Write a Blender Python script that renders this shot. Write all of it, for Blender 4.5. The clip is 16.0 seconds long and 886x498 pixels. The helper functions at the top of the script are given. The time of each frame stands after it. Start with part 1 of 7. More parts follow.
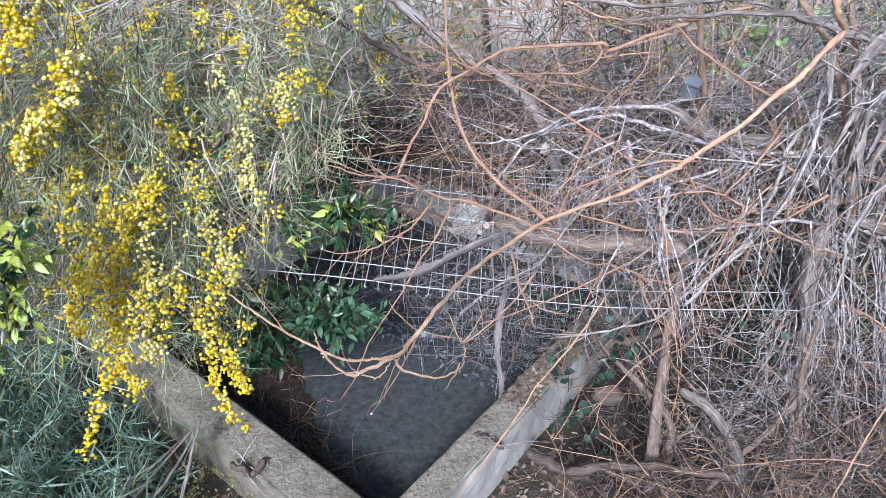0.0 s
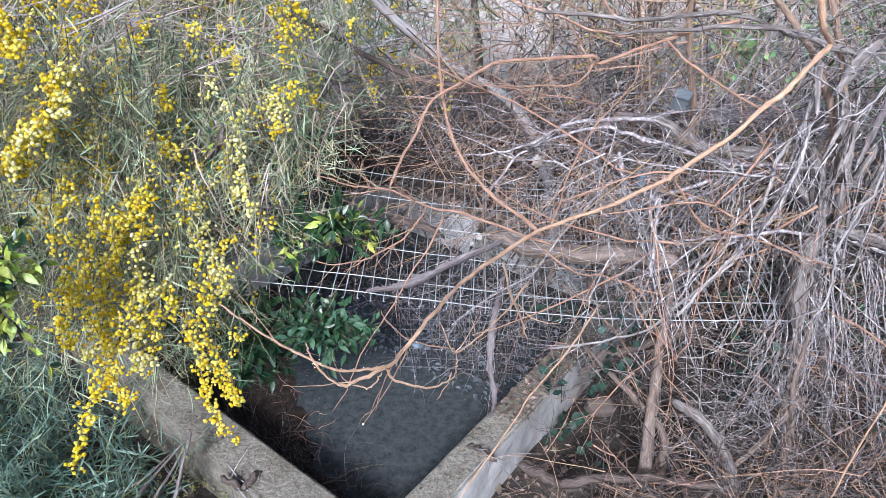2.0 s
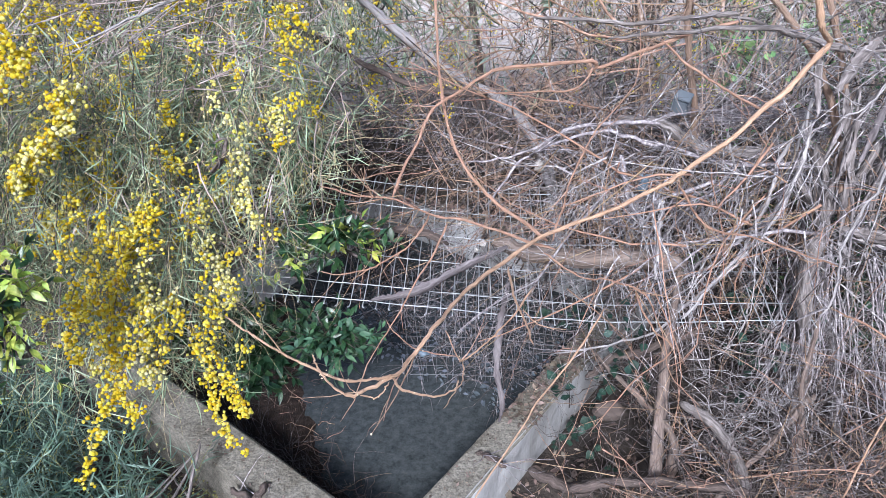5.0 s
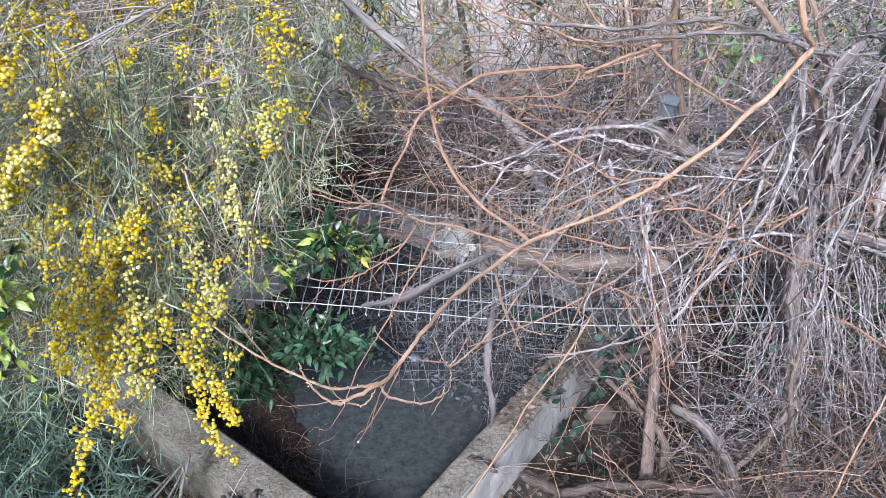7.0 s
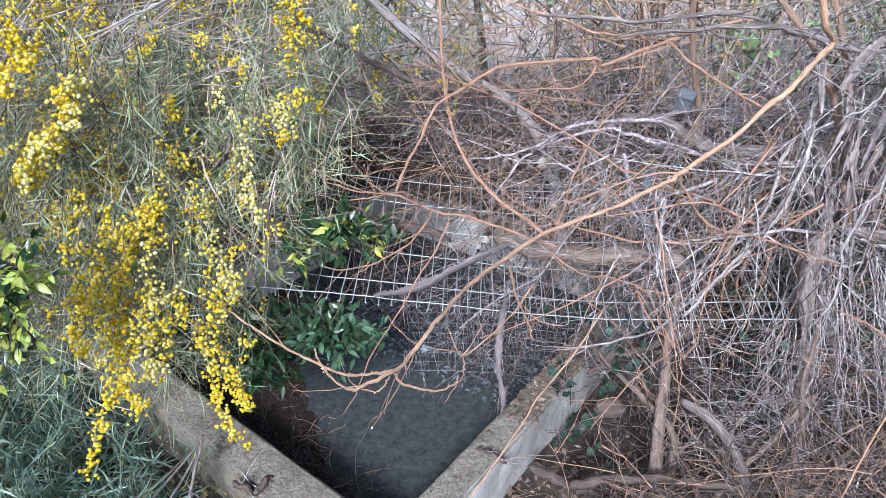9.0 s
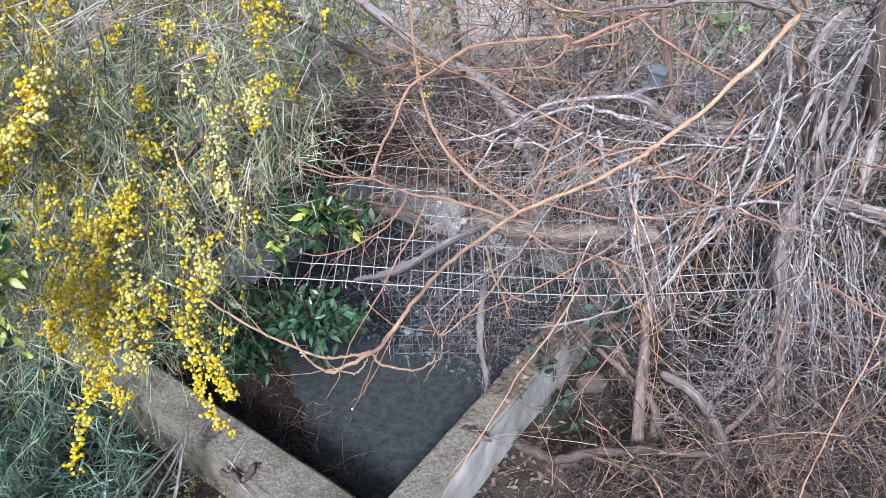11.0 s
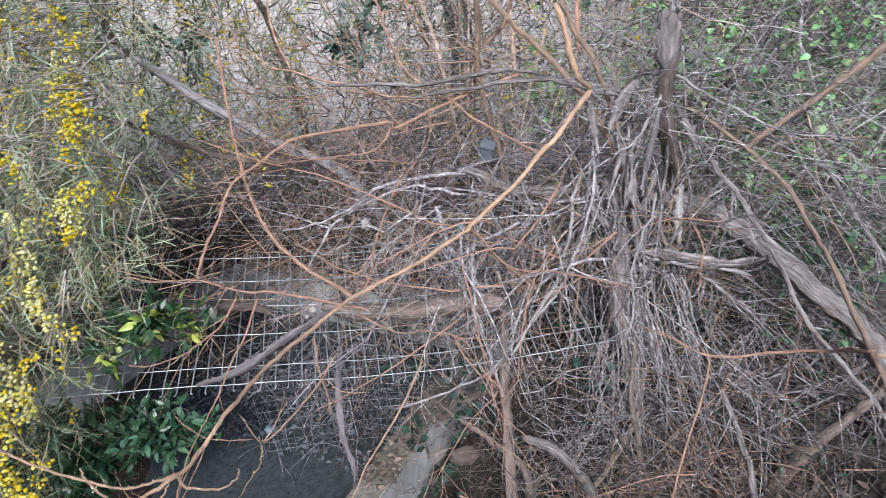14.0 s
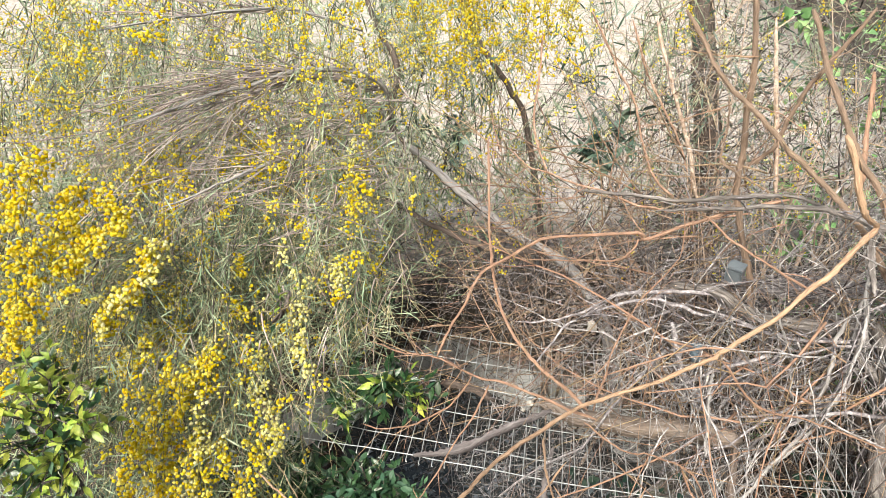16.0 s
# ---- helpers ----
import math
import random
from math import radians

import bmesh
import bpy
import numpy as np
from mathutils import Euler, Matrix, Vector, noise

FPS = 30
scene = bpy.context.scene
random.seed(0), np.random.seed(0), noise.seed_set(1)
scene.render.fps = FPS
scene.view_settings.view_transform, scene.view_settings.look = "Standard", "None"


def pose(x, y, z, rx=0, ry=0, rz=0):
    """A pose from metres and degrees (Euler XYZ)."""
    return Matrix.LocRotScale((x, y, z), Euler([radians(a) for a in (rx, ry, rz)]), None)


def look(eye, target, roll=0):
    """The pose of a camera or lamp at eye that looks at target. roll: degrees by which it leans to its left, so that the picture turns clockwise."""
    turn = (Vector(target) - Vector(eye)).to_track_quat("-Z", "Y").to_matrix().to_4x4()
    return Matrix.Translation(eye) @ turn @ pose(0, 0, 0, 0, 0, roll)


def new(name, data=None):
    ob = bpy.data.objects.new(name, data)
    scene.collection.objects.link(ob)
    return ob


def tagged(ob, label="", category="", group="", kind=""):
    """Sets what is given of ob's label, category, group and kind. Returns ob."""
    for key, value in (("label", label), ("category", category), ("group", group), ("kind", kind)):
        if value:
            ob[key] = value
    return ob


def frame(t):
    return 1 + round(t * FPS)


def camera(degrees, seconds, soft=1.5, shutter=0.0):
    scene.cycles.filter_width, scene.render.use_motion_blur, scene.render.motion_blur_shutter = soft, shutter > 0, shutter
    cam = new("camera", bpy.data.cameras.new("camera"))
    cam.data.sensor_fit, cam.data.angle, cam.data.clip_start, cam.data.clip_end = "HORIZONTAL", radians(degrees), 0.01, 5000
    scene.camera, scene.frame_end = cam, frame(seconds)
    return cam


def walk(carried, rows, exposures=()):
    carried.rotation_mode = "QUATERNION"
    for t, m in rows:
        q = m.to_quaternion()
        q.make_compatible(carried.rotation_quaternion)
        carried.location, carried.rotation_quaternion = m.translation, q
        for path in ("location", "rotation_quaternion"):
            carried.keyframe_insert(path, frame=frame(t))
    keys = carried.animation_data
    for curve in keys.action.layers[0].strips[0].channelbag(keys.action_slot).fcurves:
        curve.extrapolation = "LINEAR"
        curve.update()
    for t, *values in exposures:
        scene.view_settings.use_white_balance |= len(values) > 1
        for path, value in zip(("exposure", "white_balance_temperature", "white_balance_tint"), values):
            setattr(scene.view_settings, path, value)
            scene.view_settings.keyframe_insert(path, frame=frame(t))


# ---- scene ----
cam = camera(69.1, 16.0, 0.5, 0.2)
PATH = [
    (0, (0.011, -0.012, 2.107), (0.003, 1.685, 1.047), -0.1),
    (0.5, (0.013, -0.016, 2.111), (0.018, 1.686, 1.061), -0.1),
    (1, (0.02, -0.02, 2.109), (0.016, 1.683, 1.06), -0.6),
    (1.5, (0.018, -0.023, 2.101), (0.018, 1.691, 1.07), -0.8),
    (2, (0.014, -0.018, 2.103), (0.027, 1.699, 1.078), 0.2),
    (2.5, (0.012, -0.015, 2.102), (0.043, 1.705, 1.083), 0.6),
    (3, (0.01, -0.018, 2.106), (0.03, 1.7, 1.081), 0.3),
    (3.5, (0.01, -0.019, 2.104), (0.015, 1.698, 1.079), -0.5),
    (6, (0.021, -0.02, 2.115), (0.02, 1.711, 1.115), -1.4),
    (6.5, (0.025, -0.021, 2.116), (0.035, 1.708, 1.11), -1.2),
    (7, (0.032, -0.018, 2.116), (0.051, 1.714, 1.116), -1.5),
    (7.5, (0.033, -0.024, 2.119), (0.048, 1.713, 1.126), -1.6),
    (8, (0.03, -0.028, 2.112), (0.032, 1.701, 1.105), -1.4),
    (8.5, (0.02, -0.027, 2.113), (0.007, 1.699, 1.102), -1.1),
    (11, (0.041, -0.042, 2.11), (0.076, 1.654, 1.05), -2.2),
    (11.5, (0.082, -0.039, 2.104), (0.23, 1.656, 1.053), -2.5),
    (12, (0.131, -0.04, 2.105), (0.366, 1.652, 1.064), -3.5),
    (12.5, (0.193, -0.05, 2.123), (0.531, 1.652, 1.128), -4.2),
    (13, (0.239, -0.056, 2.133), (0.657, 1.648, 1.173), -4.8),
    (13.5, (0.276, -0.066, 2.133), (0.754, 1.651, 1.227), -4.8),
    (14, (0.25, -0.046, 2.145), (0.613, 1.71, 1.259), -3.3),
    (14.5, (0.159, -0.026, 2.158), (0.266, 1.779, 1.303), -1.9),
    (15, (0.113, -0.033, 2.187), (0.042, 1.805, 1.403), -1.2),
    (15.5, (0.103, -0.043, 2.197), (-0.118, 1.814, 1.487), -0.5),
    (16, (0.11, -0.054, 2.218), (-0.116, 1.833, 1.594), -1.2),
]
walk(cam, [(t, look(eye, target, roll)) for t, eye, target, roll in PATH], [(0, 1.07, 5600, 13), (3.5, 1.02, 5600, 14), (8.5, 1.02, 5600, 14), (11.5, 1.0, 5700, 13), (13.5, 0.65, 5750, 12), (15, 0.9, 6100, 11), (15.5, 1.04, 6700, 7), (16, 1.08, 7000, 5)])

# world, sun and exposure
world = bpy.data.worlds.new("sky")
scene.world = world
world.use_nodes = True
wn = world.node_tree
sky = wn.nodes.new("ShaderNodeTexSky")
sky.sky_type = "NISHITA"
sky.sun_disc = False
sky.sun_elevation, sky.sun_rotation = radians(38), radians(190)
sky.air_density, sky.dust_density = 1.0, 3.0
wn.links.new(sky.outputs["Color"], wn.nodes["Background"].inputs["Color"])
wn.nodes["Background"].inputs["Strength"].default_value = 0.10
sun = new("sun", bpy.data.lights.new("sun", "SUN"))
sun.data.energy, sun.data.angle, sun.data.color = 4.0, radians(12), (1.0, 0.97, 0.93)
sun.matrix_world = look((-0.9, -5.0, 4.0), (0, 0, 0))
sun.location = (-3, -8, 10)

# ---- materials ----


def mat(name, colours, scale=6.0, rough=0.85, bump=0.3, bump_scale=60.0, vary=0.35, through_light=0.0, metal=0.0, stretch=(1, 1, 1), spec=0.3, hue=0.03, per_object=False, island=False, grain=False):
    """Mottled surface: a colour ramp over noise, varied from piece to piece, with fine relief."""
    m = bpy.data.materials.new(name)
    m.use_nodes = True
    nt = m.node_tree
    n, k = nt.nodes, nt.links
    bsdf = n["Principled BSDF"]
    coord = n.new("ShaderNodeTexCoord")
    mapping = n.new("ShaderNodeMapping")
    mapping.inputs["Scale"].default_value = stretch
    if grain:
        own = n.new("ShaderNodeAttribute")
        own.attribute_name = "grain"
        k.new(own.outputs["Vector"], mapping.inputs["Vector"])
    else:
        k.new(coord.outputs["Object"], mapping.inputs["Vector"])
    big = n.new("ShaderNodeTexNoise")
    big.inputs["Scale"].default_value, big.inputs["Detail"].default_value, big.inputs["Roughness"].default_value = scale, 6.0, 0.65
    k.new(mapping.outputs[0], big.inputs["Vector"])
    if grain:
        big.inputs["Distortion"].default_value = 0.35
    ramp = n.new("ShaderNodeValToRGB")
    el = ramp.color_ramp.elements
    while len(el) < len(colours):
        el.new(0.5)
    for i, c in enumerate(colours):
        el[i].position = 0.3 + 0.4 * i / max(1, len(colours) - 1)
        el[i].color = (*c, 1)
    k.new(big.outputs["Fac"], ramp.inputs["Fac"])
    if per_object:
        rnd = n.new("ShaderNodeObjectInfo").outputs["Random"]
    else:
        rnd = n.new("ShaderNodeNewGeometry").outputs["Random Per Island"]
    if island:
        spread = n.new("ShaderNodeMapRange")
        spread.inputs["To Min"].default_value, spread.inputs["To Max"].default_value = 0.27, 0.73
        k.new(rnd, spread.inputs["Value"])
        k.new(spread.outputs[0], ramp.inputs["Fac"])
    hsv = n.new("ShaderNodeHueSaturation")
    val = n.new("ShaderNodeMapRange")
    val.inputs["To Min"].default_value, val.inputs["To Max"].default_value = 1 - vary, 1 + vary
    k.new(rnd, val.inputs["Value"])
    k.new(val.outputs[0], hsv.inputs["Value"])
    mult = n.new("ShaderNodeMath")
    mult.operation = "MULTIPLY"
    mult.inputs[1].default_value = 7.31
    k.new(rnd, mult.inputs[0])
    fract = n.new("ShaderNodeMath")
    fract.operation = "FRACT"
    k.new(mult.outputs[0], fract.inputs[0])
    hr = n.new("ShaderNodeMapRange")
    hr.inputs["To Min"].default_value, hr.inputs["To Max"].default_value = 0.5 - hue, 0.5 + hue
    k.new(fract.outputs[0], hr.inputs["Value"])
    k.new(hr.outputs[0], hsv.inputs["Hue"])
    k.new(ramp.outputs["Color"], hsv.inputs["Color"])
    k.new(hsv.outputs["Color"], bsdf.inputs["Base Color"])
    bsdf.inputs["Roughness"].default_value = rough
    bsdf.inputs["Metallic"].default_value = metal
    bsdf.inputs["Specular IOR Level"].default_value = spec
    if bump:
        fine = n.new("ShaderNodeTexNoise")
        fine.inputs["Scale"].default_value, fine.inputs["Detail"].default_value = bump_scale, 4.0
        k.new(mapping.outputs[0], fine.inputs["Vector"])
        bp = n.new("ShaderNodeBump")
        bp.inputs["Strength"].default_value, bp.inputs["Distance"].default_value = bump, 0.01
        k.new(fine.outputs["Fac"], bp.inputs["Height"])
        k.new(bp.outputs["Normal"], bsdf.inputs["Normal"])
    if through_light:
        tr = n.new("ShaderNodeBsdfTranslucent")
        k.new(hsv.outputs["Color"], tr.inputs["Color"])
        mix = n.new("ShaderNodeMixShader")
        mix.inputs["Fac"].default_value = through_light
        k.new(bsdf.outputs[0], mix.inputs[1])
        k.new(tr.outputs[0], mix.inputs[2])
        k.new(mix.outputs[0], n["Material Output"].inputs["Surface"])
    return m


M_ORANGE = mat("ochre_bark", [(0.20, 0.13, 0.086), (0.32, 0.208, 0.134), (0.43, 0.305, 0.205)], 150, 0.75, 0.8, 500, 0.2, grain=True)
M_RUSSET = mat("russet_bark", [(0.14, 0.104, 0.074), (0.22, 0.163, 0.115), (0.31, 0.238, 0.172)], 150, 0.8, 0.8, 500, 0.2, grain=True)
M_OCHRE = mat("yellow_bark", [(0.26, 0.178, 0.105), (0.40, 0.282, 0.172), (0.53, 0.395, 0.258)], 150, 0.7, 0.8, 500, 0.15, grain=True)
M_MAUVE = mat("mauve_grey_bark", [(0.08, 0.07, 0.075), (0.21, 0.19, 0.198), (0.48, 0.455, 0.467)], 55, 0.92, 0.5, 110, 0.35, hue=0.02)
M_TAN = mat("tan_stem", [(0.19, 0.14, 0.105), (0.36, 0.28, 0.215), (0.56, 0.47, 0.39)], 40, 0.85, 0.4, 100, 0.3, hue=0.02)
M_BROWN = mat("brown_twig", [(0.022, 0.018, 0.017), (0.075, 0.062, 0.058), (0.23, 0.197, 0.186)], 40, 0.85, 0.3, 80, 0.4, hue=0.02)
M_RUST = mat("rust_twig", [(0.14, 0.086, 0.058), (0.265, 0.171, 0.115), (0.44, 0.32, 0.24)], 40, 0.85, 0.3, 80, 0.35, hue=0.02)
M_GREY = mat("grey_twig", [(0.10, 0.092, 0.09), (0.28, 0.263, 0.262), (0.62, 0.60, 0.597)], 45, 0.9, 0.4, 90, 0.35, hue=0.02)
M_ROOTGREY = mat("root_grey", [(0.085, 0.077, 0.076), (0.21, 0.195, 0.195), (0.43, 0.41, 0.41)], 45, 0.9, 0.4, 90, 0.4, hue=0.02)
M_BARK = mat("grey_bark", [(0.065, 0.057, 0.053), (0.165, 0.147, 0.139), (0.33, 0.305, 0.292)], 110, 0.95, 1.0, 320, 0.12, hue=0.01, grain=True)
M_LOG = mat("brown_log", [(0.05, 0.039, 0.034), (0.085, 0.067, 0.058), (0.15, 0.12, 0.104)], 110, 0.9, 0.9, 320, 0.12, hue=0.01, grain=True)
M_DRIFT = mat("pale_brown_log", [(0.085, 0.066, 0.055), (0.175, 0.14, 0.117), (0.30, 0.25, 0.215)], 70, 0.92, 0.9, 260, 0.12, hue=0.01, grain=True)
M_STEM = mat("brown_stem", [(0.08, 0.062, 0.052), (0.16, 0.125, 0.105), (0.27, 0.22, 0.19)], 110, 0.9, 1.0, 320, 0.12, hue=0.01, grain=True)
M_STRIP = mat("bark_strip", [(0.05, 0.044, 0.042), (0.145, 0.129, 0.125), (0.32, 0.296, 0.288)], 75, 0.9, 0.7, 120, 0.3, hue=0.01, grain=True)
M_STICK = mat("weathered_stick", [(0.15, 0.138, 0.135), (0.29, 0.275, 0.27), (0.50, 0.48, 0.475)], 70, 0.95, 1.0, 220, 0.15, hue=0.01, grain=True)
M_PALE = mat("pale_bark", [(0.11, 0.10, 0.097), (0.33, 0.315, 0.32), (0.16, 0.142, 0.137)], 40, 0.85, 0.6, 160, 0.1, hue=0.01, grain=True)
M_BLOSSOM = mat("yellow_blossom", [(0.87, 0.62, 0.012), (0.92, 0.745, 0.03), (0.94, 0.81, 0.08), (0.95, 0.87, 0.28)], 5, 0.95, 0.8, 700, 0.08, 0.45, hue=0.008, island=True)
M_CREAM = mat("cream_blossom", [(0.89, 0.80, 0.14), (0.92, 0.86, 0.36), (0.94, 0.90, 0.56)], 5, 0.95, 0.8, 700, 0.06, 0.32, hue=0.008, island=True)
M_BUD = mat("pale_bud", [(0.34, 0.25, 0.17), (0.52, 0.42, 0.31), (0.66, 0.58, 0.46)], 9, 0.8, 0.2, 90, 0.2)
M_PHYL = mat("grey_green_leaf", [(0.066, 0.108, 0.064), (0.20, 0.26, 0.165), (0.50, 0.57, 0.41)], 5, 0.5, 0.15, 60, 0.45, 0.25, hue=0.03)
M_TEAL = mat("blue_green_leaf", [(0.036, 0.074, 0.055), (0.092, 0.15, 0.115), (0.29, 0.37, 0.30)], 5, 0.5, 0.15, 60, 0.4, 0.25, hue=0.03)
M_LEAF = mat("glossy_leaf", [(0.010, 0.031, 0.014), (0.022, 0.056, 0.023), (0.052, 0.11, 0.042)], 7, 0.28, 0.1, 60, 0.4, 0.2, spec=0.5, per_object=True)
M_YOUNG = mat("young_leaf", [(0.10, 0.20, 0.035), (0.20, 0.31, 0.06), (0.42, 0.47, 0.13)], 7, 0.4, 0.1, 60, 0.3, 0.3, spec=0.5)
M_IVY = mat("ivy_leaf", [(0.018, 0.05, 0.03), (0.04, 0.085, 0.048), (0.09, 0.15, 0.09)], 7, 0.45, 0.1, 60, 0.45, 0.1, spec=0.15)
M_BRAMBLE = mat("bramble_leaf", [(0.07, 0.16, 0.06), (0.18, 0.33, 0.13), (0.38, 0.54, 0.28)], 7, 0.5, 0.1, 60, 0.45, 0.15, spec=0.3)
M_SHOOT = mat("pale_shoot_leaf", [(0.13, 0.22, 0.035), (0.28, 0.36, 0.06), (0.50, 0.52, 0.14)], 3, 0.4, 0.1, 30, 0.3, 0.3, spec=0.5, per_object=True)
M_IVYLEAF = mat("dark_ivy_leaf", [(0.010, 0.026, 0.020), (0.019, 0.042, 0.031), (0.05, 0.085, 0.062)], 3, 0.5, 0.1, 30, 0.4, 0.1, spec=0.2, per_object=True)
M_DRY = mat("dry_leaf", [(0.055, 0.042, 0.033), (0.12, 0.092, 0.073), (0.24, 0.195, 0.16)], 8, 0.9, 0.3, 80, 0.45, 0.1)
M_CONC = mat("weathered_concrete", [(0.06, 0.054, 0.041), (0.105, 0.096, 0.077), (0.16, 0.149, 0.125), (0.08, 0.073, 0.056)], 4.5, 0.95, 0.9, 55, 0.0, hue=0.0)
M_FACE = mat("smooth_concrete", [(0.17, 0.168, 0.16), (0.30, 0.30, 0.295), (0.50, 0.505, 0.505)], 2.2, 0.9, 0.25, 45, 0.0, stretch=(1.6, 1.6, 0.7), hue=0.0)
M_WIRE = mat("galvanised_wire", [(0.28, 0.305, 0.32), (0.39, 0.415, 0.43), (0.50, 0.525, 0.54)], 20, 0.45, 0.15, 150, 0.12, metal=0.5, per_object=True, hue=0.0)
M_OLDWIRE = mat("dull_wire", [(0.09, 0.09, 0.095), (0.17, 0.17, 0.18), (0.27, 0.27, 0.28)], 20, 0.7, 0.15, 150, 0.2, metal=0.4, per_object=True, hue=0.0)
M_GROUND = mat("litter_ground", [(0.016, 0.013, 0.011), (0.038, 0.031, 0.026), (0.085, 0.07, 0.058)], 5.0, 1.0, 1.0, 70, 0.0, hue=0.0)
M_BLACK = mat("grey_plastic", [(0.075, 0.09, 0.105), (0.13, 0.15, 0.17)], 6, 0.5, 0.1, 60, 0.0, hue=0.0)
# paler tone of the box plastic, for its side that catches the light
M_BOXLIT = mat("lit_grey_plastic", [(0.15, 0.18, 0.21), (0.22, 0.26, 0.295)], 6, 0.5, 0.1, 60, 0.0, hue=0.0)
M_RED = mat("red_plastic", [(0.62, 0.035, 0.02), (0.75, 0.06, 0.035)], 6, 0.4, 0.1, 60, 0.0, hue=0.0)
M_WHITE = mat("pale_debris", [(0.22, 0.20, 0.18), (0.48, 0.46, 0.43)], 60, 0.8, 0.3, 90, 0.1)
M_BLUE = mat("faded_blue_plastic", [(0.05, 0.075, 0.095), (0.15, 0.19, 0.23)], 40, 0.35, 0.2, 40, 0.0, hue=0.0)
M_MOSS = mat("moss", [(0.10, 0.12, 0.03), (0.20, 0.20, 0.07), (0.30, 0.27, 0.12)], 20, 1.0, 0.6, 120, 0.3)


def ground_material():
    """Dark leaf litter near, paler dry earth with sunlit brightness in its colour on the open slope behind."""
    nt = M_GROUND.node_tree
    n, k = nt.nodes, nt.links
    bsdf = n["Principled BSDF"]
    base = bsdf.inputs["Base Color"].links[0].from_socket
    geo = n.new("ShaderNodeNewGeometry")
    sep = n.new("ShaderNodeSeparateXYZ")
    k.new(geo.outputs["Position"], sep.inputs[0])
    wob = n.new("ShaderNodeTexNoise")
    wob.inputs["Scale"].default_value = 1.3
    k.new(geo.outputs["Position"], wob.inputs["Vector"])
    add = n.new("ShaderNodeMath")
    add.operation = "MULTIPLY_ADD"
    add.inputs[1].default_value = 2.0
    k.new(wob.outputs["Fac"], add.inputs[0])
    k.new(sep.outputs["Y"], add.inputs[2])
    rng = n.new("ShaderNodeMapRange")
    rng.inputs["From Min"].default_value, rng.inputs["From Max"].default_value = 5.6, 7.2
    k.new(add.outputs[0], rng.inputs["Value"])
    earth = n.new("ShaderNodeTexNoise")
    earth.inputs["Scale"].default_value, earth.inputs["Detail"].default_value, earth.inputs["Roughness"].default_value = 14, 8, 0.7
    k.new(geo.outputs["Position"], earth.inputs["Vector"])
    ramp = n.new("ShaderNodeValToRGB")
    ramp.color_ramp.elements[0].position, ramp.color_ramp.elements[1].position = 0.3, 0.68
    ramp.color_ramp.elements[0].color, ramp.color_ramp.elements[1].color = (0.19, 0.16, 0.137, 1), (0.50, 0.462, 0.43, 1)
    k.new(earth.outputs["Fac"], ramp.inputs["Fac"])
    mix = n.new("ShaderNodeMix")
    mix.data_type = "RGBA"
    # shade painted into the earth: its paleness fades out to the right
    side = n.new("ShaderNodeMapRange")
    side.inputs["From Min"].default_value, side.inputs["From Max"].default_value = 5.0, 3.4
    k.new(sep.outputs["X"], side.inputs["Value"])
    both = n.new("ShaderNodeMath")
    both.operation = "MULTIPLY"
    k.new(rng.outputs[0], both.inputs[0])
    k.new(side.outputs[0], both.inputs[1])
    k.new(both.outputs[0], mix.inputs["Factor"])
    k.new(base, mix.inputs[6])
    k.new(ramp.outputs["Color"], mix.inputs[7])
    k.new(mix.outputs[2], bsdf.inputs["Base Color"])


ground_material()


def speckle(m, scale, dark, light):
    """Exposed aggregate: fine pale and dark grains over the base colour."""
    n, k = m.node_tree.nodes, m.node_tree.links
    bsdf = n["Principled BSDF"]
    base = bsdf.inputs["Base Color"].links[0].from_socket
    coord = n.new("ShaderNodeTexCoord")
    cell = n.new("ShaderNodeTexVoronoi")
    cell.inputs["Scale"].default_value = scale
    k.new(coord.outputs["Object"], cell.inputs["Vector"])
    rng_n = n.new("ShaderNodeMapRange")
    rng_n.inputs["To Min"].default_value, rng_n.inputs["To Max"].default_value = dark, light
    sep = n.new("ShaderNodeSeparateColor")
    k.new(cell.outputs["Color"], sep.inputs[0])
    k.new(sep.outputs[0], rng_n.inputs["Value"])
    hsv = n.new("ShaderNodeHueSaturation")
    k.new(base, hsv.inputs["Color"])
    k.new(rng_n.outputs[0], hsv.inputs["Value"])
    k.new(hsv.outputs[0], bsdf.inputs["Base Color"])


speckle(M_CONC, 150, 0.72, 1.32)


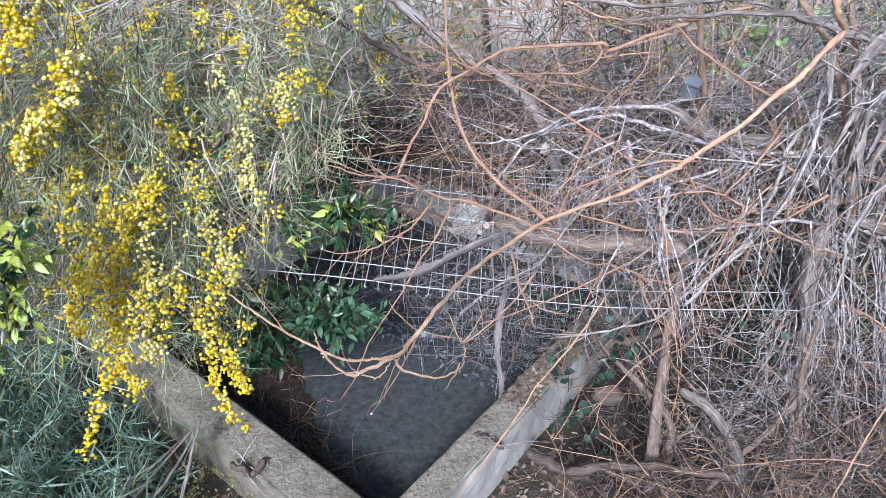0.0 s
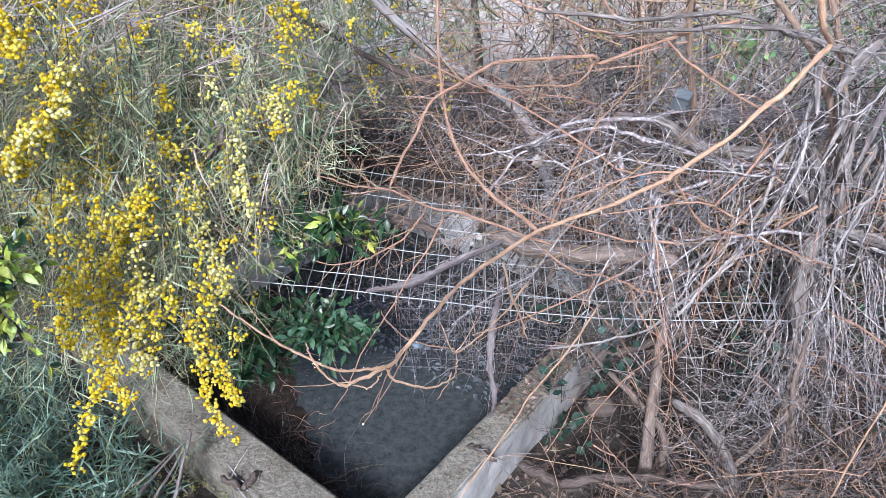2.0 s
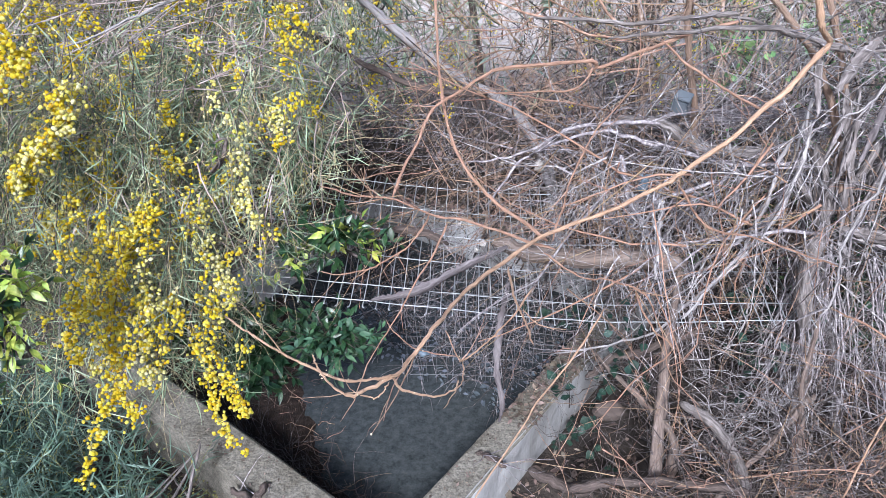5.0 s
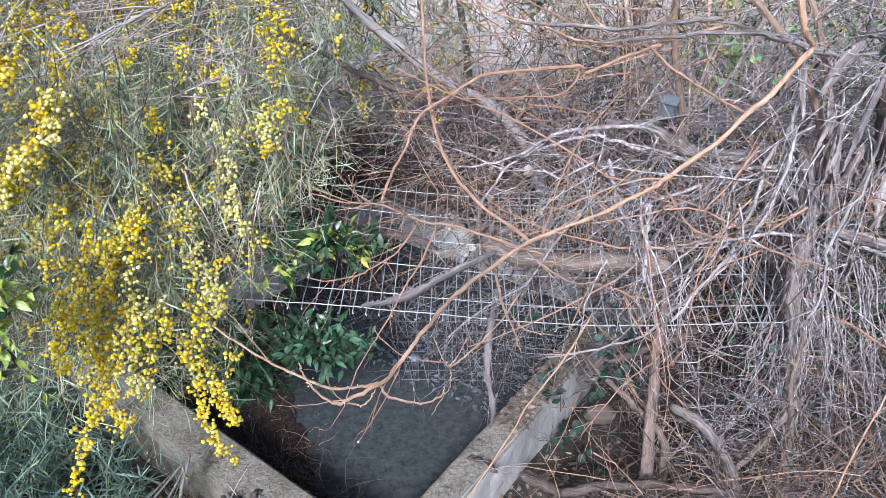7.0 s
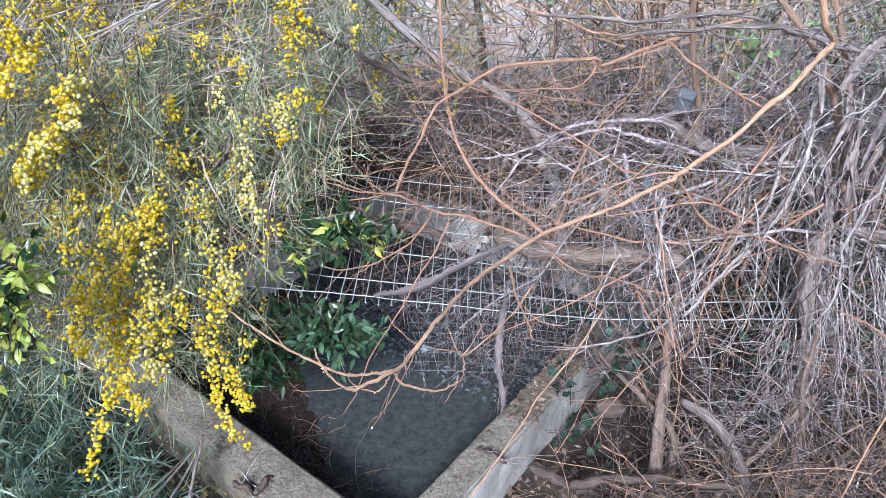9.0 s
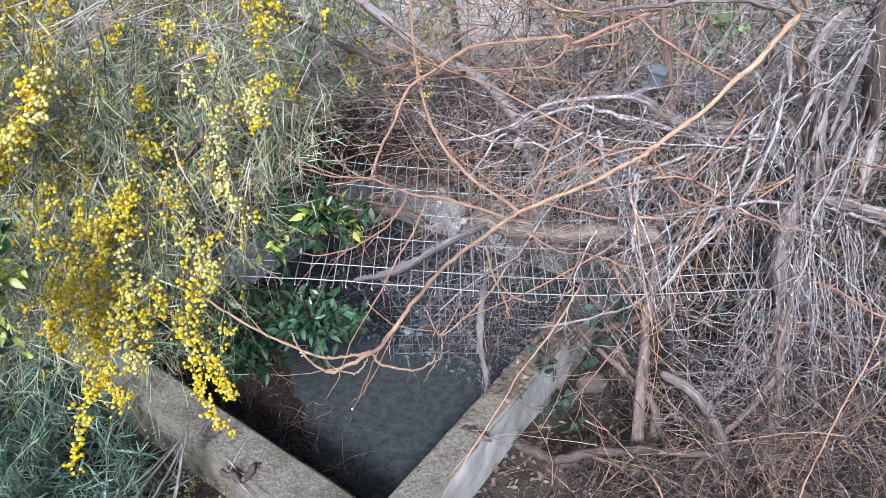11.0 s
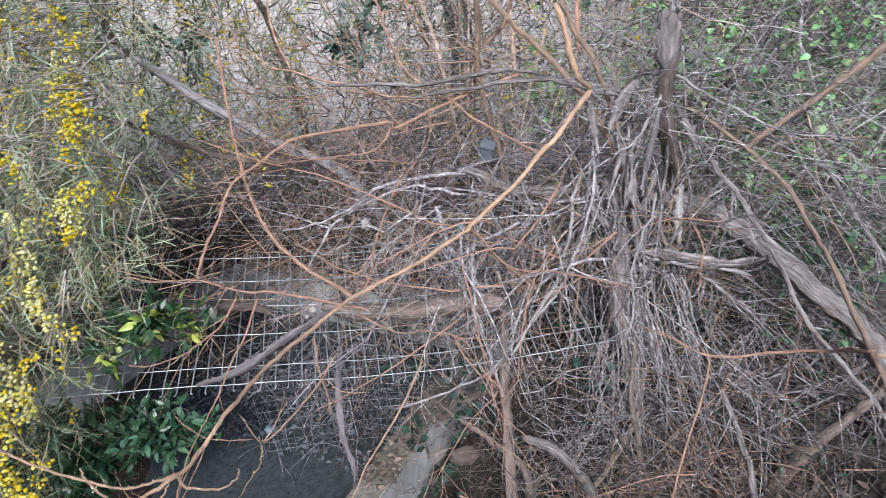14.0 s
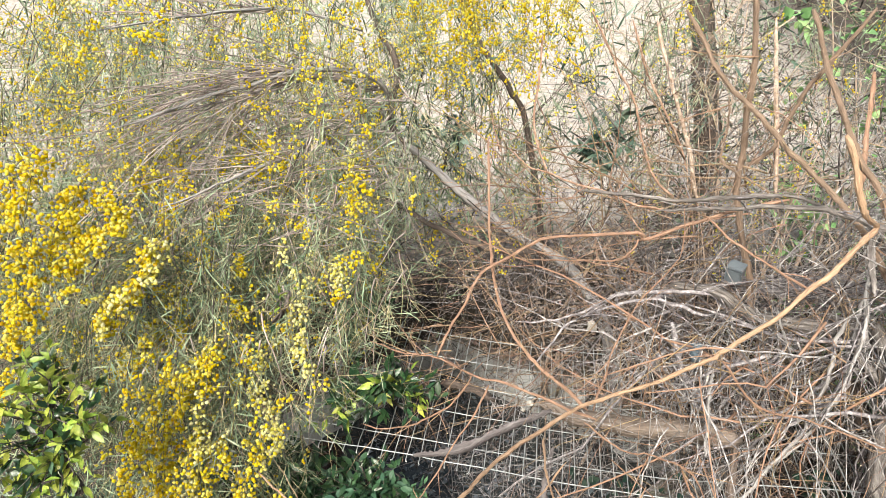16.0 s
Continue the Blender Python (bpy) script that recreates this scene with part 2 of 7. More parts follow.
def water_material():
    """Still dark water: murky grey body, mirror-like skin with slow ripples."""
    m = bpy.data.materials.new("dark_water")
    m.use_nodes = True
    n, k = m.node_tree.nodes, m.node_tree.links
    bsdf = n["Principled BSDF"]
    bsdf.inputs["Roughness"].default_value = 0.14
    bsdf.inputs["IOR"].default_value = 1.33
    coord = n.new("ShaderNodeTexCoord")
    noise_a = n.new("ShaderNodeTexNoise")
    noise_a.inputs["Scale"].default_value, noise_a.inputs["Detail"].default_value, noise_a.inputs["Roughness"].default_value = 22, 10, 0.8
    k.new(coord.outputs["Object"], noise_a.inputs["Vector"])
    ramp = n.new("ShaderNodeValToRGB")
    ramp.color_ramp.elements[0].position, ramp.color_ramp.elements[1].position = 0.35, 0.7
    ramp.color_ramp.elements[0].color, ramp.color_ramp.elements[1].color = (0.018, 0.021, 0.022, 1), (0.066, 0.074, 0.076, 1)
    k.new(noise_a.outputs["Fac"], ramp.inputs["Fac"])
    k.new(ramp.outputs["Color"], bsdf.inputs["Base Color"])
    rip = n.new("ShaderNodeTexNoise")
    rip.inputs["Scale"].default_value, rip.inputs["Detail"].default_value = 9, 3
    k.new(coord.outputs["Object"], rip.inputs["Vector"])
    bp = n.new("ShaderNodeBump")
    bp.inputs["Strength"].default_value, bp.inputs["Distance"].default_value = 0.10, 0.02
    k.new(rip.outputs["Fac"], bp.inputs["Height"])
    k.new(bp.outputs["Normal"], bsdf.inputs["Normal"])
    return m


M_WATER = water_material()

# ---- mesh helpers ----
rng = np.random.default_rng(7)


def mesh_of(name, verts, faces, material, smooth=True):
    me = bpy.data.meshes.new(name)
    me.from_pydata(np.asarray(verts).tolist(), [], faces if isinstance(faces, list) else faces.tolist())
    me.materials.append(material)
    if smooth:
        me.shade_smooth()
    return me


def thing(name, label, category, at=(0, 0, 0), group="", kind=""):
    """An Empty at the base of a thing, to carry its parts."""
    ob = new(name)
    ob.empty_display_size = 0.05
    ob.location = at
    return tagged(ob, label, category, group, kind)


def hang(ob, parent):
    """Make ob a part of parent without moving it."""
    ob.parent = parent
    ob.matrix_parent_inverse = Matrix.Translation(-Vector(parent.location))
    return ob


def curve(points, n):
    """Smooth line through a few points, n steps long."""
    p = np.asarray(points, float)
    if len(p) == 2:
        return p[0] + (p[1] - p[0]) * np.linspace(0, 1, n)[:, None]
    q = np.vstack([2 * p[0] - p[1], p, 2 * p[-1] - p[-2]])
    s = np.linspace(0, len(p) - 1 - 1e-6, n)
    i = s.astype(int)
    f = (s - i)[:, None]
    a, b, c, d = q[i], q[i + 1], q[i + 2], q[i + 3]
    return 0.5 * (2 * b + (c - a) * f + (2 * a - 5 * b + 4 * c - d) * f**2 + (3 * b - a - 3 * c + d) * f**3)


def limb(points, r0, r1, n=0, knob=0.12, wander=0.0, taper=True):
    """A tapering branch with uneven thickness: its line and its radii."""
    n = n or max(8, 7 * (len(points) - 1))
    p = curve(points, n)
    if wander:
        w = np.cumsum(rng.normal(0, wander, (n, 3)), 0)
        w -= np.linspace(0, 1, n)[:, None] * w[-1]
        p = p + w
    r = np.linspace(r0, r1, n) * (1 + knob * rng.normal(0, 1, n))
    if taper:
        r[0], r[1], r[-2], r[-1] = r[0] * 0.45, r[1] * 0.85, r[-2] * 0.75, r[-1] * 0.3
    return p, np.maximum(r, 0.0004)


def tubes(strands, sides=6, ragged=0.0):
    """Vertices and faces of many tapering tubes."""
    vs, fs, base = [], [], 0
    ang = np.linspace(0, 2 * np.pi, sides, endpoint=False)
    ca, sa = np.cos(ang), np.sin(ang)
    j = np.arange(sides)
    j2 = (j + 1) % sides
    for p, r in strands:
        n = len(p)
        t = np.gradient(p, axis=0)
        t /= np.linalg.norm(t, axis=1)[:, None] + 1e-9
        ref = np.array([0.31, 0.12, 0.94]) if abs(t[:, 2]).mean() < 0.8 else np.array([0.9, 0.3, 0.1])
        u = np.cross(t, ref)
        u /= np.linalg.norm(u, axis=1)[:, None] + 1e-9
        v = np.cross(t, u)
        rr = np.repeat(np.asarray(r)[:, None], sides, 1)
        if ragged:
            rr = rr * (1 + ragged * rng.normal(0, 1, sides)[None, :]) * (1 + 0.5 * ragged * rng.normal(0, 1, (n, sides)))
        ring = p[:, None, :] + rr[:, :, None] * (u[:, None, :] * ca[None, :, None] + v[:, None, :] * sa[None, :, None])
        vs.append(ring.reshape(-1, 3))
        i = np.arange(n - 1)[:, None] * sides + base
        fs.extend(np.stack([i + j, i + j2, i + j2 + sides, i + j + sides], -1).reshape(-1, 4).tolist())
        fs.append([base + a for a in range(sides)][::-1])
        fs.append([base + (n - 1) * sides + a for a in range(sides)])
        base += n * sides
    return np.vstack(vs), fs


def tube_part(name, strands, material, parent=None, sides=6, ragged=0.0, label="", kind=""):
    v, f = tubes(strands, sides, ragged)
    me = mesh_of(name, v, f, material)
    if sides >= 7:
        ang = np.linspace(0, 2 * np.pi, sides, endpoint=False)
        rows = []
        for p, r in strands:
            along = np.concatenate([[0], np.cumsum(np.linalg.norm(np.diff(p, axis=0), axis=1))]) + rng.uniform(0, 9)
            rad = max(0.006, float(np.mean(r)))
            ring = np.stack([np.cos(ang) * rad, np.sin(ang) * rad, np.zeros(sides)], -1)
            rows.append((ring[None] + np.array([0, 0, 0.11])[None, None] * along[:, None, None]).reshape(-1, 3))
        me.attributes.new("grain", "FLOAT_VECTOR", "POINT").data.foreach_set("vector", np.vstack(rows).ravel())
    ob = new(name, me)
    if parent:
        hang(ob, parent)
    return tagged(ob, label, "", "", kind)


def twig(start, way, length, r, droop=0.0, wild=0.25, n=9, up=0.0):
    """One free-growing twig."""
    d = np.asarray(way, float)
    d = d / (np.linalg.norm(d) + 1e-9)
    p = [np.asarray(start, float)]
    step = length / (n - 1)
    for i in range(n - 1):
        d = d + rng.normal(0, wild * (2.2 if rng.random() < 0.3 else 0.8), 3) + np.array([0, 0, up - droop]) / n
        d /= np.linalg.norm(d) + 1e-9
        p.append(p[-1] + d * step)
    return np.array(p), np.linspace(r, r * 0.25, n)


def shoots(strand, count, length, r, spread=0.9, droop=0.0, wild=0.2, first=0.15, n=7):
    """Side shoots along a branch."""
    p, rad = strand
    out = []
    for _ in range(count):
        f = rng.uniform(first, 1.0)
        i = min(len(p) - 2, int(f * (len(p) - 1)))
        d = p[i + 1] - p[i]
        d = d / (np.linalg.norm(d) + 1e-9) + rng.normal(0, spread, 3)
        out.append(twig(p[i], d, length * rng.uniform(0.4, 1.3), min(r, rad[i] * 0.8), droop, wild, n))
    return out


def blades(at, way, length, width, curl=0.5, steps=4):
    """Narrow curved leaves: two faces wide at each step."""
    at, way = np.asarray(at, float), np.asarray(way, float)
    m = len(at)
    length = np.broadcast_to(length, m).astype(float)
    width = np.broadcast_to(width, m).astype(float)
    way = way / (np.linalg.norm(way, axis=1)[:, None] + 1e-9)
    side = np.cross(way, rng.normal(0, 1, (m, 3)))
    side /= np.linalg.norm(side, axis=1)[:, None] + 1e-9
    nor = np.cross(side, way)
    bend = rng.normal(0, curl, m)
    rows = []
    for s in range(steps + 1):
        f = s / steps
        c = at + way * (length * f)[:, None] + nor * (length * bend * f * f * 0.6)[:, None]
        w = width * (np.sin(np.pi * min(1, f * 0.93 + 0.07)) ** 0.7 + 0.05) * 0.5
        rows.append(c - side * w[:, None])
        rows.append(c + side * w[:, None])
    v = np.stack(rows, 1).reshape(-1, 3)
    k = (steps + 1) * 2
    q = np.concatenate([[[2 * s, 2 * s + 1, 2 * s + 3, 2 * s + 2]] for s in range(steps)])
    f = (np.arange(m)[:, None, None] * k + q[None]).reshape(-1, 4)
    return v, f


def leaves(at, way, length, width, fold=0.25, curl=0.25):
    """Oval leaves, folded along the midrib."""
    at, way = np.asarray(at, float), np.asarray(way, float)
    m = len(at)
    length = np.broadcast_to(length, m).astype(float)
    width = np.broadcast_to(width, m).astype(float)
    way = way / (np.linalg.norm(way, axis=1)[:, None] + 1e-9)
    up = np.array([0, 0, 1.0]) + rng.normal(0, 0.45, (m, 3))
    side = np.cross(way, up)
    side /= np.linalg.norm(side, axis=1)[:, None] + 1e-9
    nor = np.cross(side, way)
    bend = rng.uniform(-curl * 1.6, curl * 0.4, m)
    prof = (0.0, 0.62, 1.0, 0.85, 0.45, 0.0)
    rows = []
    for s, wv in enumerate(prof):
        f = s / 5
        c = at + way * (length * f)[:, None] + nor * (length * bend * f * f)[:, None]
        w = (width * wv * 0.5)[:, None]
        lift = nor * fold * w
        rows += [c - side * w + lift, c, c + side * w + lift]
    v = np.stack(rows, 1).reshape(-1, 3)
    q = []
    for s in range(5):
        a = 3 * s
        q += [[a, a + 1, a + 4, a + 3], [a + 1, a + 2, a + 5, a + 4]]
    f = (np.arange(m)[:, None, None] * 18 + np.array(q)[None]).reshape(-1, 4)
    return v, f


def leaf_shapes(width, material, count=6):
    """A few unit leaves that single leaves share."""
    shapes = []
    for i in range(count):
        v, f = leaves(np.zeros((1, 3)), np.array([[0.0, 1.0, 0.0]]), 1.0, width * rng.uniform(0.85, 1.15))
        shapes.append(mesh_of("leaf", v, f, material))
    return shapes


def single_leaves(at, way, length, shapes, parent, most=300):
    """Leaves that can be picked apart: an object each, on shared meshes. Returns how many were built."""
    made = 0
    for p, d, ln in list(zip(at, way, length))[:most]:
        y = Vector(d).normalized()
        z = Vector((rng.normal(0, 0.45), rng.normal(0, 0.45) - 0.2, 1.0))
        x = y.cross(z).normalized()
        z = x.cross(y)
        m = Matrix((x, y, z)).transposed().to_4x4()
        ob = new("leaf", shapes[int(rng.integers(0, len(shapes)))])
        ob.matrix_basis = Matrix.Translation(Vector(p)) @ m @ Matrix.Diagonal((ln, ln, ln, 1))
        hang(ob, parent)
        made += 1
    return made


def ico(level):
    bm = bmesh.new()
    bmesh.ops.create_icosphere(bm, subdivisions=level, radius=1.0)
    v = np.array([x.co[:] for x in bm.verts])
    f = np.array([[x.index for x in y.verts] for y in bm.faces])
    bm.free()
    return v, f


BALLS = {1: ico(1), 2: ico(2)}


def balls(at, radius, level=2):
    """Fluffy flower heads: small uneven balls."""
    bv, bf = BALLS[level]
    m = len(at)
    lump = 1 + rng.normal(0, 0.17, (m, len(bv), 1))
    v = (np.asarray(at)[:, None, :] + bv[None] * lump * np.broadcast_to(radius, m)[:, None, None]).reshape(-1, 3)
    f = (np.arange(m)[:, None, None] * len(bv) + bf[None]).reshape(-1, 3)
    return v, f


def stuff(name, vf, material, label, category, parent=None):
    ob = new(name, mesh_of(name, vf[0], vf[1], material))
    if parent:
        hang(ob, parent)
        return tagged(ob, label, "", "", "stuff")
    return tagged(ob, label, category, "", "stuff")


def part(name, bm, material, parent, label=""):
    """Link a bmesh as one part of a thing."""
    me = bpy.data.meshes.new(name)
    bm.to_mesh(me)
    bm.free()
    me.materials.append(material)
    ob = new(name, me)
    if parent:
        hang(ob, parent)
    return tagged(ob, label)


def prism(outline, z0, z1, bevel=0.0):
    """Upright block over an outline."""
    bm = bmesh.new()
    low = [bm.verts.new((x, y, z0)) for x, y in outline]
    top = [bm.verts.new((x, y, z1)) for x, y in outline]
    n = len(outline)
    bm.faces.new(low[::-1])
    bm.faces.new(top)
    for i in range(n):
        bm.faces.new((low[i], low[(i + 1) % n], top[(i + 1) % n], top[i]))
    if bevel:
        bmesh.ops.bevel(bm, geom=[e for e in bm.edges if min(v.co.z for v in e.verts) > z1 - 1e-4], offset=bevel, segments=2, affect="EDGES")
    bmesh.ops.recalc_face_normals(bm, faces=bm.faces)
    return bm


def box_mesh(size, m, bevel=0.003):
    bm = bmesh.new()
    bmesh.ops.create_cube(bm, size=1.0, matrix=m @ Matrix.Diagonal((*size, 1)))
    if bevel:
        bmesh.ops.bevel(bm, geom=bm.edges[:], offset=bevel, segments=2, affect="EDGES")
    return bm


# ---- the tank, the water and the ground ----
CORNER = np.array([-0.218, 1.51])
RIGHT = np.array([0.622, 0.783])
LEFT = np.array([-0.783, 0.622])
LONG_R, LONG_L, WALL_R, WALL_L = 2.2, 2.0, 0.15, 0.19
WATER_Z = -0.32


def tank_xy(a, b):
    return CORNER + RIGHT * a + LEFT * b


def smooth01(v):
    v = np.clip(v, 0, 1)
    return v * v * (3 - 2 * v)


def ground_z(x, y):
    """Height of the ground: litter by the tank, a bank behind it, a slope beyond and the bank the viewer stands on."""
    x, y = np.asarray(x, float), np.asarray(y, float)
    z = -0.30 + 0.62 * smooth01((y - 3.35) / 1.0) + 0.55 * smooth01((0.95 - y) / 0.7)
    z = z + 0.16 * np.clip(y - 4.4, 0, 4) + 0.34 * np.clip(y - 8.4, 0, 8)
    z = z + 0.25 * smooth01((x - 1.3) / 2.0) + 0.1 * smooth01((-1.5 - x) / 2.0)
    z = z + 0.03 * np.sin(3.1 * x + 1.7 * y) * np.cos(2.3 * y - x) + 0.012 * np.sin(11 * x + 3 * y) * np.sin(9 * y - 4 * x)
    return z


def build_ground():
    def axis(lo, hi, step):
        mid = np.arange(lo, hi + 1e-6, step)
        grow = step * np.cumsum(1.22 ** np.arange(1, 40))
        grow = grow[grow < 600]
        return np.concatenate([lo - grow[::-1], mid, hi + grow])
    xs, ys = axis(-3.0, 3.5, 0.045), axis(0.6, 5.5, 0.045)
    gx, gy = np.meshgrid(xs, ys)
    z = ground_z(gx, gy)
    rel = np.stack([gx - CORNER[0], gy - CORNER[1]], -1)
    a, b = rel @ RIGHT, rel @ LEFT
    inside = (a > -0.07) & (a < LONG_R + 0.08) & (b > -0.07) & (b < LONG_L + 0.08)
    z = np.where(inside, -0.95, z)
    n, m = gx.shape
    idx = np.arange(n * m).reshape(n, m)
    f = np.stack([idx[:-1, :-1], idx[:-1, 1:], idx[1:, 1:], idx[1:, :-1]], -1).reshape(-1, 4)
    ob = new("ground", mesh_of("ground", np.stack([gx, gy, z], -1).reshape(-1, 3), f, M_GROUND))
    tagged(ob, "brown earth under dry leaves, paler on the open slope", "ground", "", "structure")


build_ground()


def wall_block(name, a0, a1, b0, b1, label):
    """One tank wall: rough top, smooth sides, worn edges."""
    bm = prism([tank_xy(a0, b0), tank_xy(a1, b0), tank_xy(a1, b1), tank_xy(a0, b1)], -0.95, 0.0, 0.012)
    bmesh.ops.subdivide_edges(bm, edges=[e for e in bm.edges if e.calc_length() > 0.3], cuts=24, use_grid_fill=True)
    for v in bm.verts:
        d = noise.noise(v.co * 9) * 0.006 + noise.noise(v.co * 31) * 0.003
        v.co += Vector((d, -d * 0.6, d * 0.8))
    me = bpy.data.meshes.new(name)
    bm.normal_update()
    for fc in bm.faces:
        fc.material_index = 0 if fc.normal.z > 0.5 or name == "wall_left" else 1
    bm.to_mesh(me)
    bm.free()
    me.materials.append(M_CONC)
    me.materials.append(M_FACE)
    return tagged(new(name, me), label, "wall", "", "structure")


wall_block("wall_right", -WALL_L * 0, LONG_R, -WALL_R, 0.0, "weathered concrete tank wall with lichen-specked top")
wall_block("wall_left", -WALL_L, 0.0, -WALL_R, LONG_L, "weathered concrete tank wall under hanging flowers")
wall_block("wall_far_right", LONG_R, LONG_R + WALL_R, -WALL_R, LONG_L, "concrete tank wall hidden under brush")
wall_block("wall_far_left", 0.0, LONG_R, LONG_L, LONG_L + WALL_R, "concrete tank wall hidden under shrubs")

wbm = prism([tank_xy(-0.05, -0.05), tank_xy(LONG_R + 0.05, -0.05), tank_xy(LONG_R + 0.05, LONG_L + 0.05), tank_xy(-0.05, LONG_L + 0.05)], WATER_Z - 0.02, WATER_Z)
tagged(part("water", wbm, M_WATER, None), "still dark grey water filling the tank", "water", "", "structure")


def root_mat():
    """A matted bank of roots and mud along one wall of the tank, at the water's edge."""
    n, m = 70, 34
    b = np.linspace(0.2, 1.95, n)
    edge = np.minimum(0.25 * smooth01((b - 0.15) / 0.2) + 0.82 * np.clip(b - 0.62, 0, 2), 1.3)
    rows = []
    for i in range(n):
        e = edge[i] + 0.03 * noise.noise(Vector((b[i] * 5, 3.0, 0))) + 0.012 * noise.noise(Vector((b[i] * 19, 8.0, 0)))
        for u in np.linspace(0, 1, m):
            a = -0.03 + (e + 0.03) * u
            x, y = tank_xy(a, b[i])
            h = WATER_Z + 0.05 - 0.09 * u**3 + 0.014 * noise.noise(Vector((x * 9, y * 9, 0))) + 0.010 * noise.noise(Vector((x * 27, y * 27, 5)))
            rows.append((x, y, h))
    idx = np.arange(n * m).reshape(n, m)
    f = np.stack([idx[:-1, :-1], idx[:-1, 1:], idx[1:, 1:], idx[1:, :-1]], -1).reshape(-1, 4)
    th = thing("root_mat", "matted brown roots and mud along the tank wall", "roots", (*tank_xy(0.1, 0.8), WATER_Z))
    hang(new("mud", mesh_of("mud", np.array(rows), f, M_MUD)), th)
    tw = []
    for i in range(420):
        k = int(rng.integers(0, n))
        x, y = tank_xy(rng.uniform(0.0, edge[k] + 0.02), b[k])
        tw.append(twig((x, y, WATER_Z + rng.uniform(0.0, 0.05)), rng.normal(0, 1, 3) * np.array([1, 1, 0.3]), rng.uniform(0.06, 0.28), rng.uniform(0.0008, 0.003), 0.2, 0.22, 8))
    tube_part("root_growth", tw[:280], M_ROOT, th, 3, kind="stuff")
    tube_part("root_growth", tw[280:], M_RUST, th, 3, kind="stuff")


M_MUD = mat("root_mud", [(0.010, 0.0065, 0.005), (0.022, 0.014, 0.010), (0.05, 0.033, 0.025)], 30, 0.95, 1.0, 120, 0.0, hue=0.0)
M_ROOT = mat("dark_root", [(0.03, 0.019, 0.014), (0.075, 0.05, 0.038), (0.17, 0.125, 0.10)], 40, 0.85, 0.3, 80, 0.4, hue=0.02)
root_mat()

# ---- wire mesh over the tank ----
EDGE_AT, EDGE_WAY, RISE_WAY = np.array((-0.799, 2.075, 0.717)), np.array((0.9964, -0.0414, -0.0737)), np.array((0.0551, 0.9793, 0.1947))
CELL = 0.05


def wire(points, r, material, parent):
    """One wire on its own, round and slightly bent."""
    p = curve(points, max(6, 3 * len(points)))
    p = p + rng.normal(0, 0.0012, p.shape)
    return tube_part("wire", [(p, np.full(len(p), r))], material, parent, 5)


def mesh_panel():
    th = thing("wire_fence", "galvanised welded wire mesh sheet lying over the tank", "wire mesh", tuple(EDGE_AT))
    rows = (0.0, 0.09, 0.265, 0.44, 0.615, 0.79)

    def at(u, v):
        sag = -0.035 * math.sin(min(1.0, max(0, u / 2.2)) * math.pi) * (1 - v / 1.6) + 0.012 * math.sin(3.1 * u + 2.2 * v)
        return EDGE_AT + EDGE_WAY * u + RISE_WAY * v + np.array([0, 0, sag + 0.02 * smooth01((u - 1.3) / 0.9)])
    for i in range(46):
        u = i * CELL
        stub = -0.028 - 0.012 * rng.random()
        curl = rng.normal(0, 0.006)
        wire([at(u + curl, stub), at(u, 0.0), at(u, 0.3), at(u, 0.6), at(u, 0.84)], 0.0021, M_WIRE, th)
    for v in rows:
        wire([at(u, v) + np.array([0, 0, 0.0028]) for u in np.linspace(-0.02, 2.28, 9)], 0.0021, M_WIRE, th)
    # an older, dull sheet hanging below its free edge into the water
    old = thing("wire_fence", "dull old wire mesh hanging down to the water under the sheet", "wire mesh", tuple(EDGE_AT + RISE_WAY * 0.35))

    def low(u, v):
        return EDGE_AT + EDGE_WAY * (u + 0.62) + np.array([0.0, 0.42 + 0.25 * v, -0.12 - v + 0.02 * math.sin(4 * u)])
    for i in range(27):
        wire([low(i * 0.05, 0.0), low(i * 0.05, 0.4), low(i * 0.05 + rng.normal(0, 0.01), 0.9)], 0.0014, M_OLDWIRE, old)
    for j in range(11):
        wire([low(u, j * 0.08) for u in np.linspace(0, 1.3, 6)], 0.0014, M_OLDWIRE, old)


mesh_panel()

# ---- the bare shrub with ochre bark ----
shrub = thing("bare_shrub", "leafless shrub with ochre bark arching over the tank", "shrub", (1.62, 1.9, float(ground_z(1.62, 1.9))))
SHRUB = []


def ochre(points, r0, r1, material, wander=0.0015, buds=0):
    thin = 0.78 if r0 > 0.0075 else 0.62
    s = limb(points, r0 * thin, r1 * thin, 0, 0.09, wander)
    SHRUB.append(s)
    br = tube_part("branch", [s], material, shrub, 7, 0.06)
    if buds:
        p, r = s
        i = rng.integers(2, len(p) - 1, buds)
        at = p[i] + rng.normal(0, 1, (buds, 3)) * r[i][:, None] * 0.9
        v, f = balls(at, rng.uniform(0.001, 0.0021, buds), 1)
        tagged(hang(new("bud_growth", mesh_of("buds", v, f, M_BUD)), br), "", "", "", "stuff")
    return s


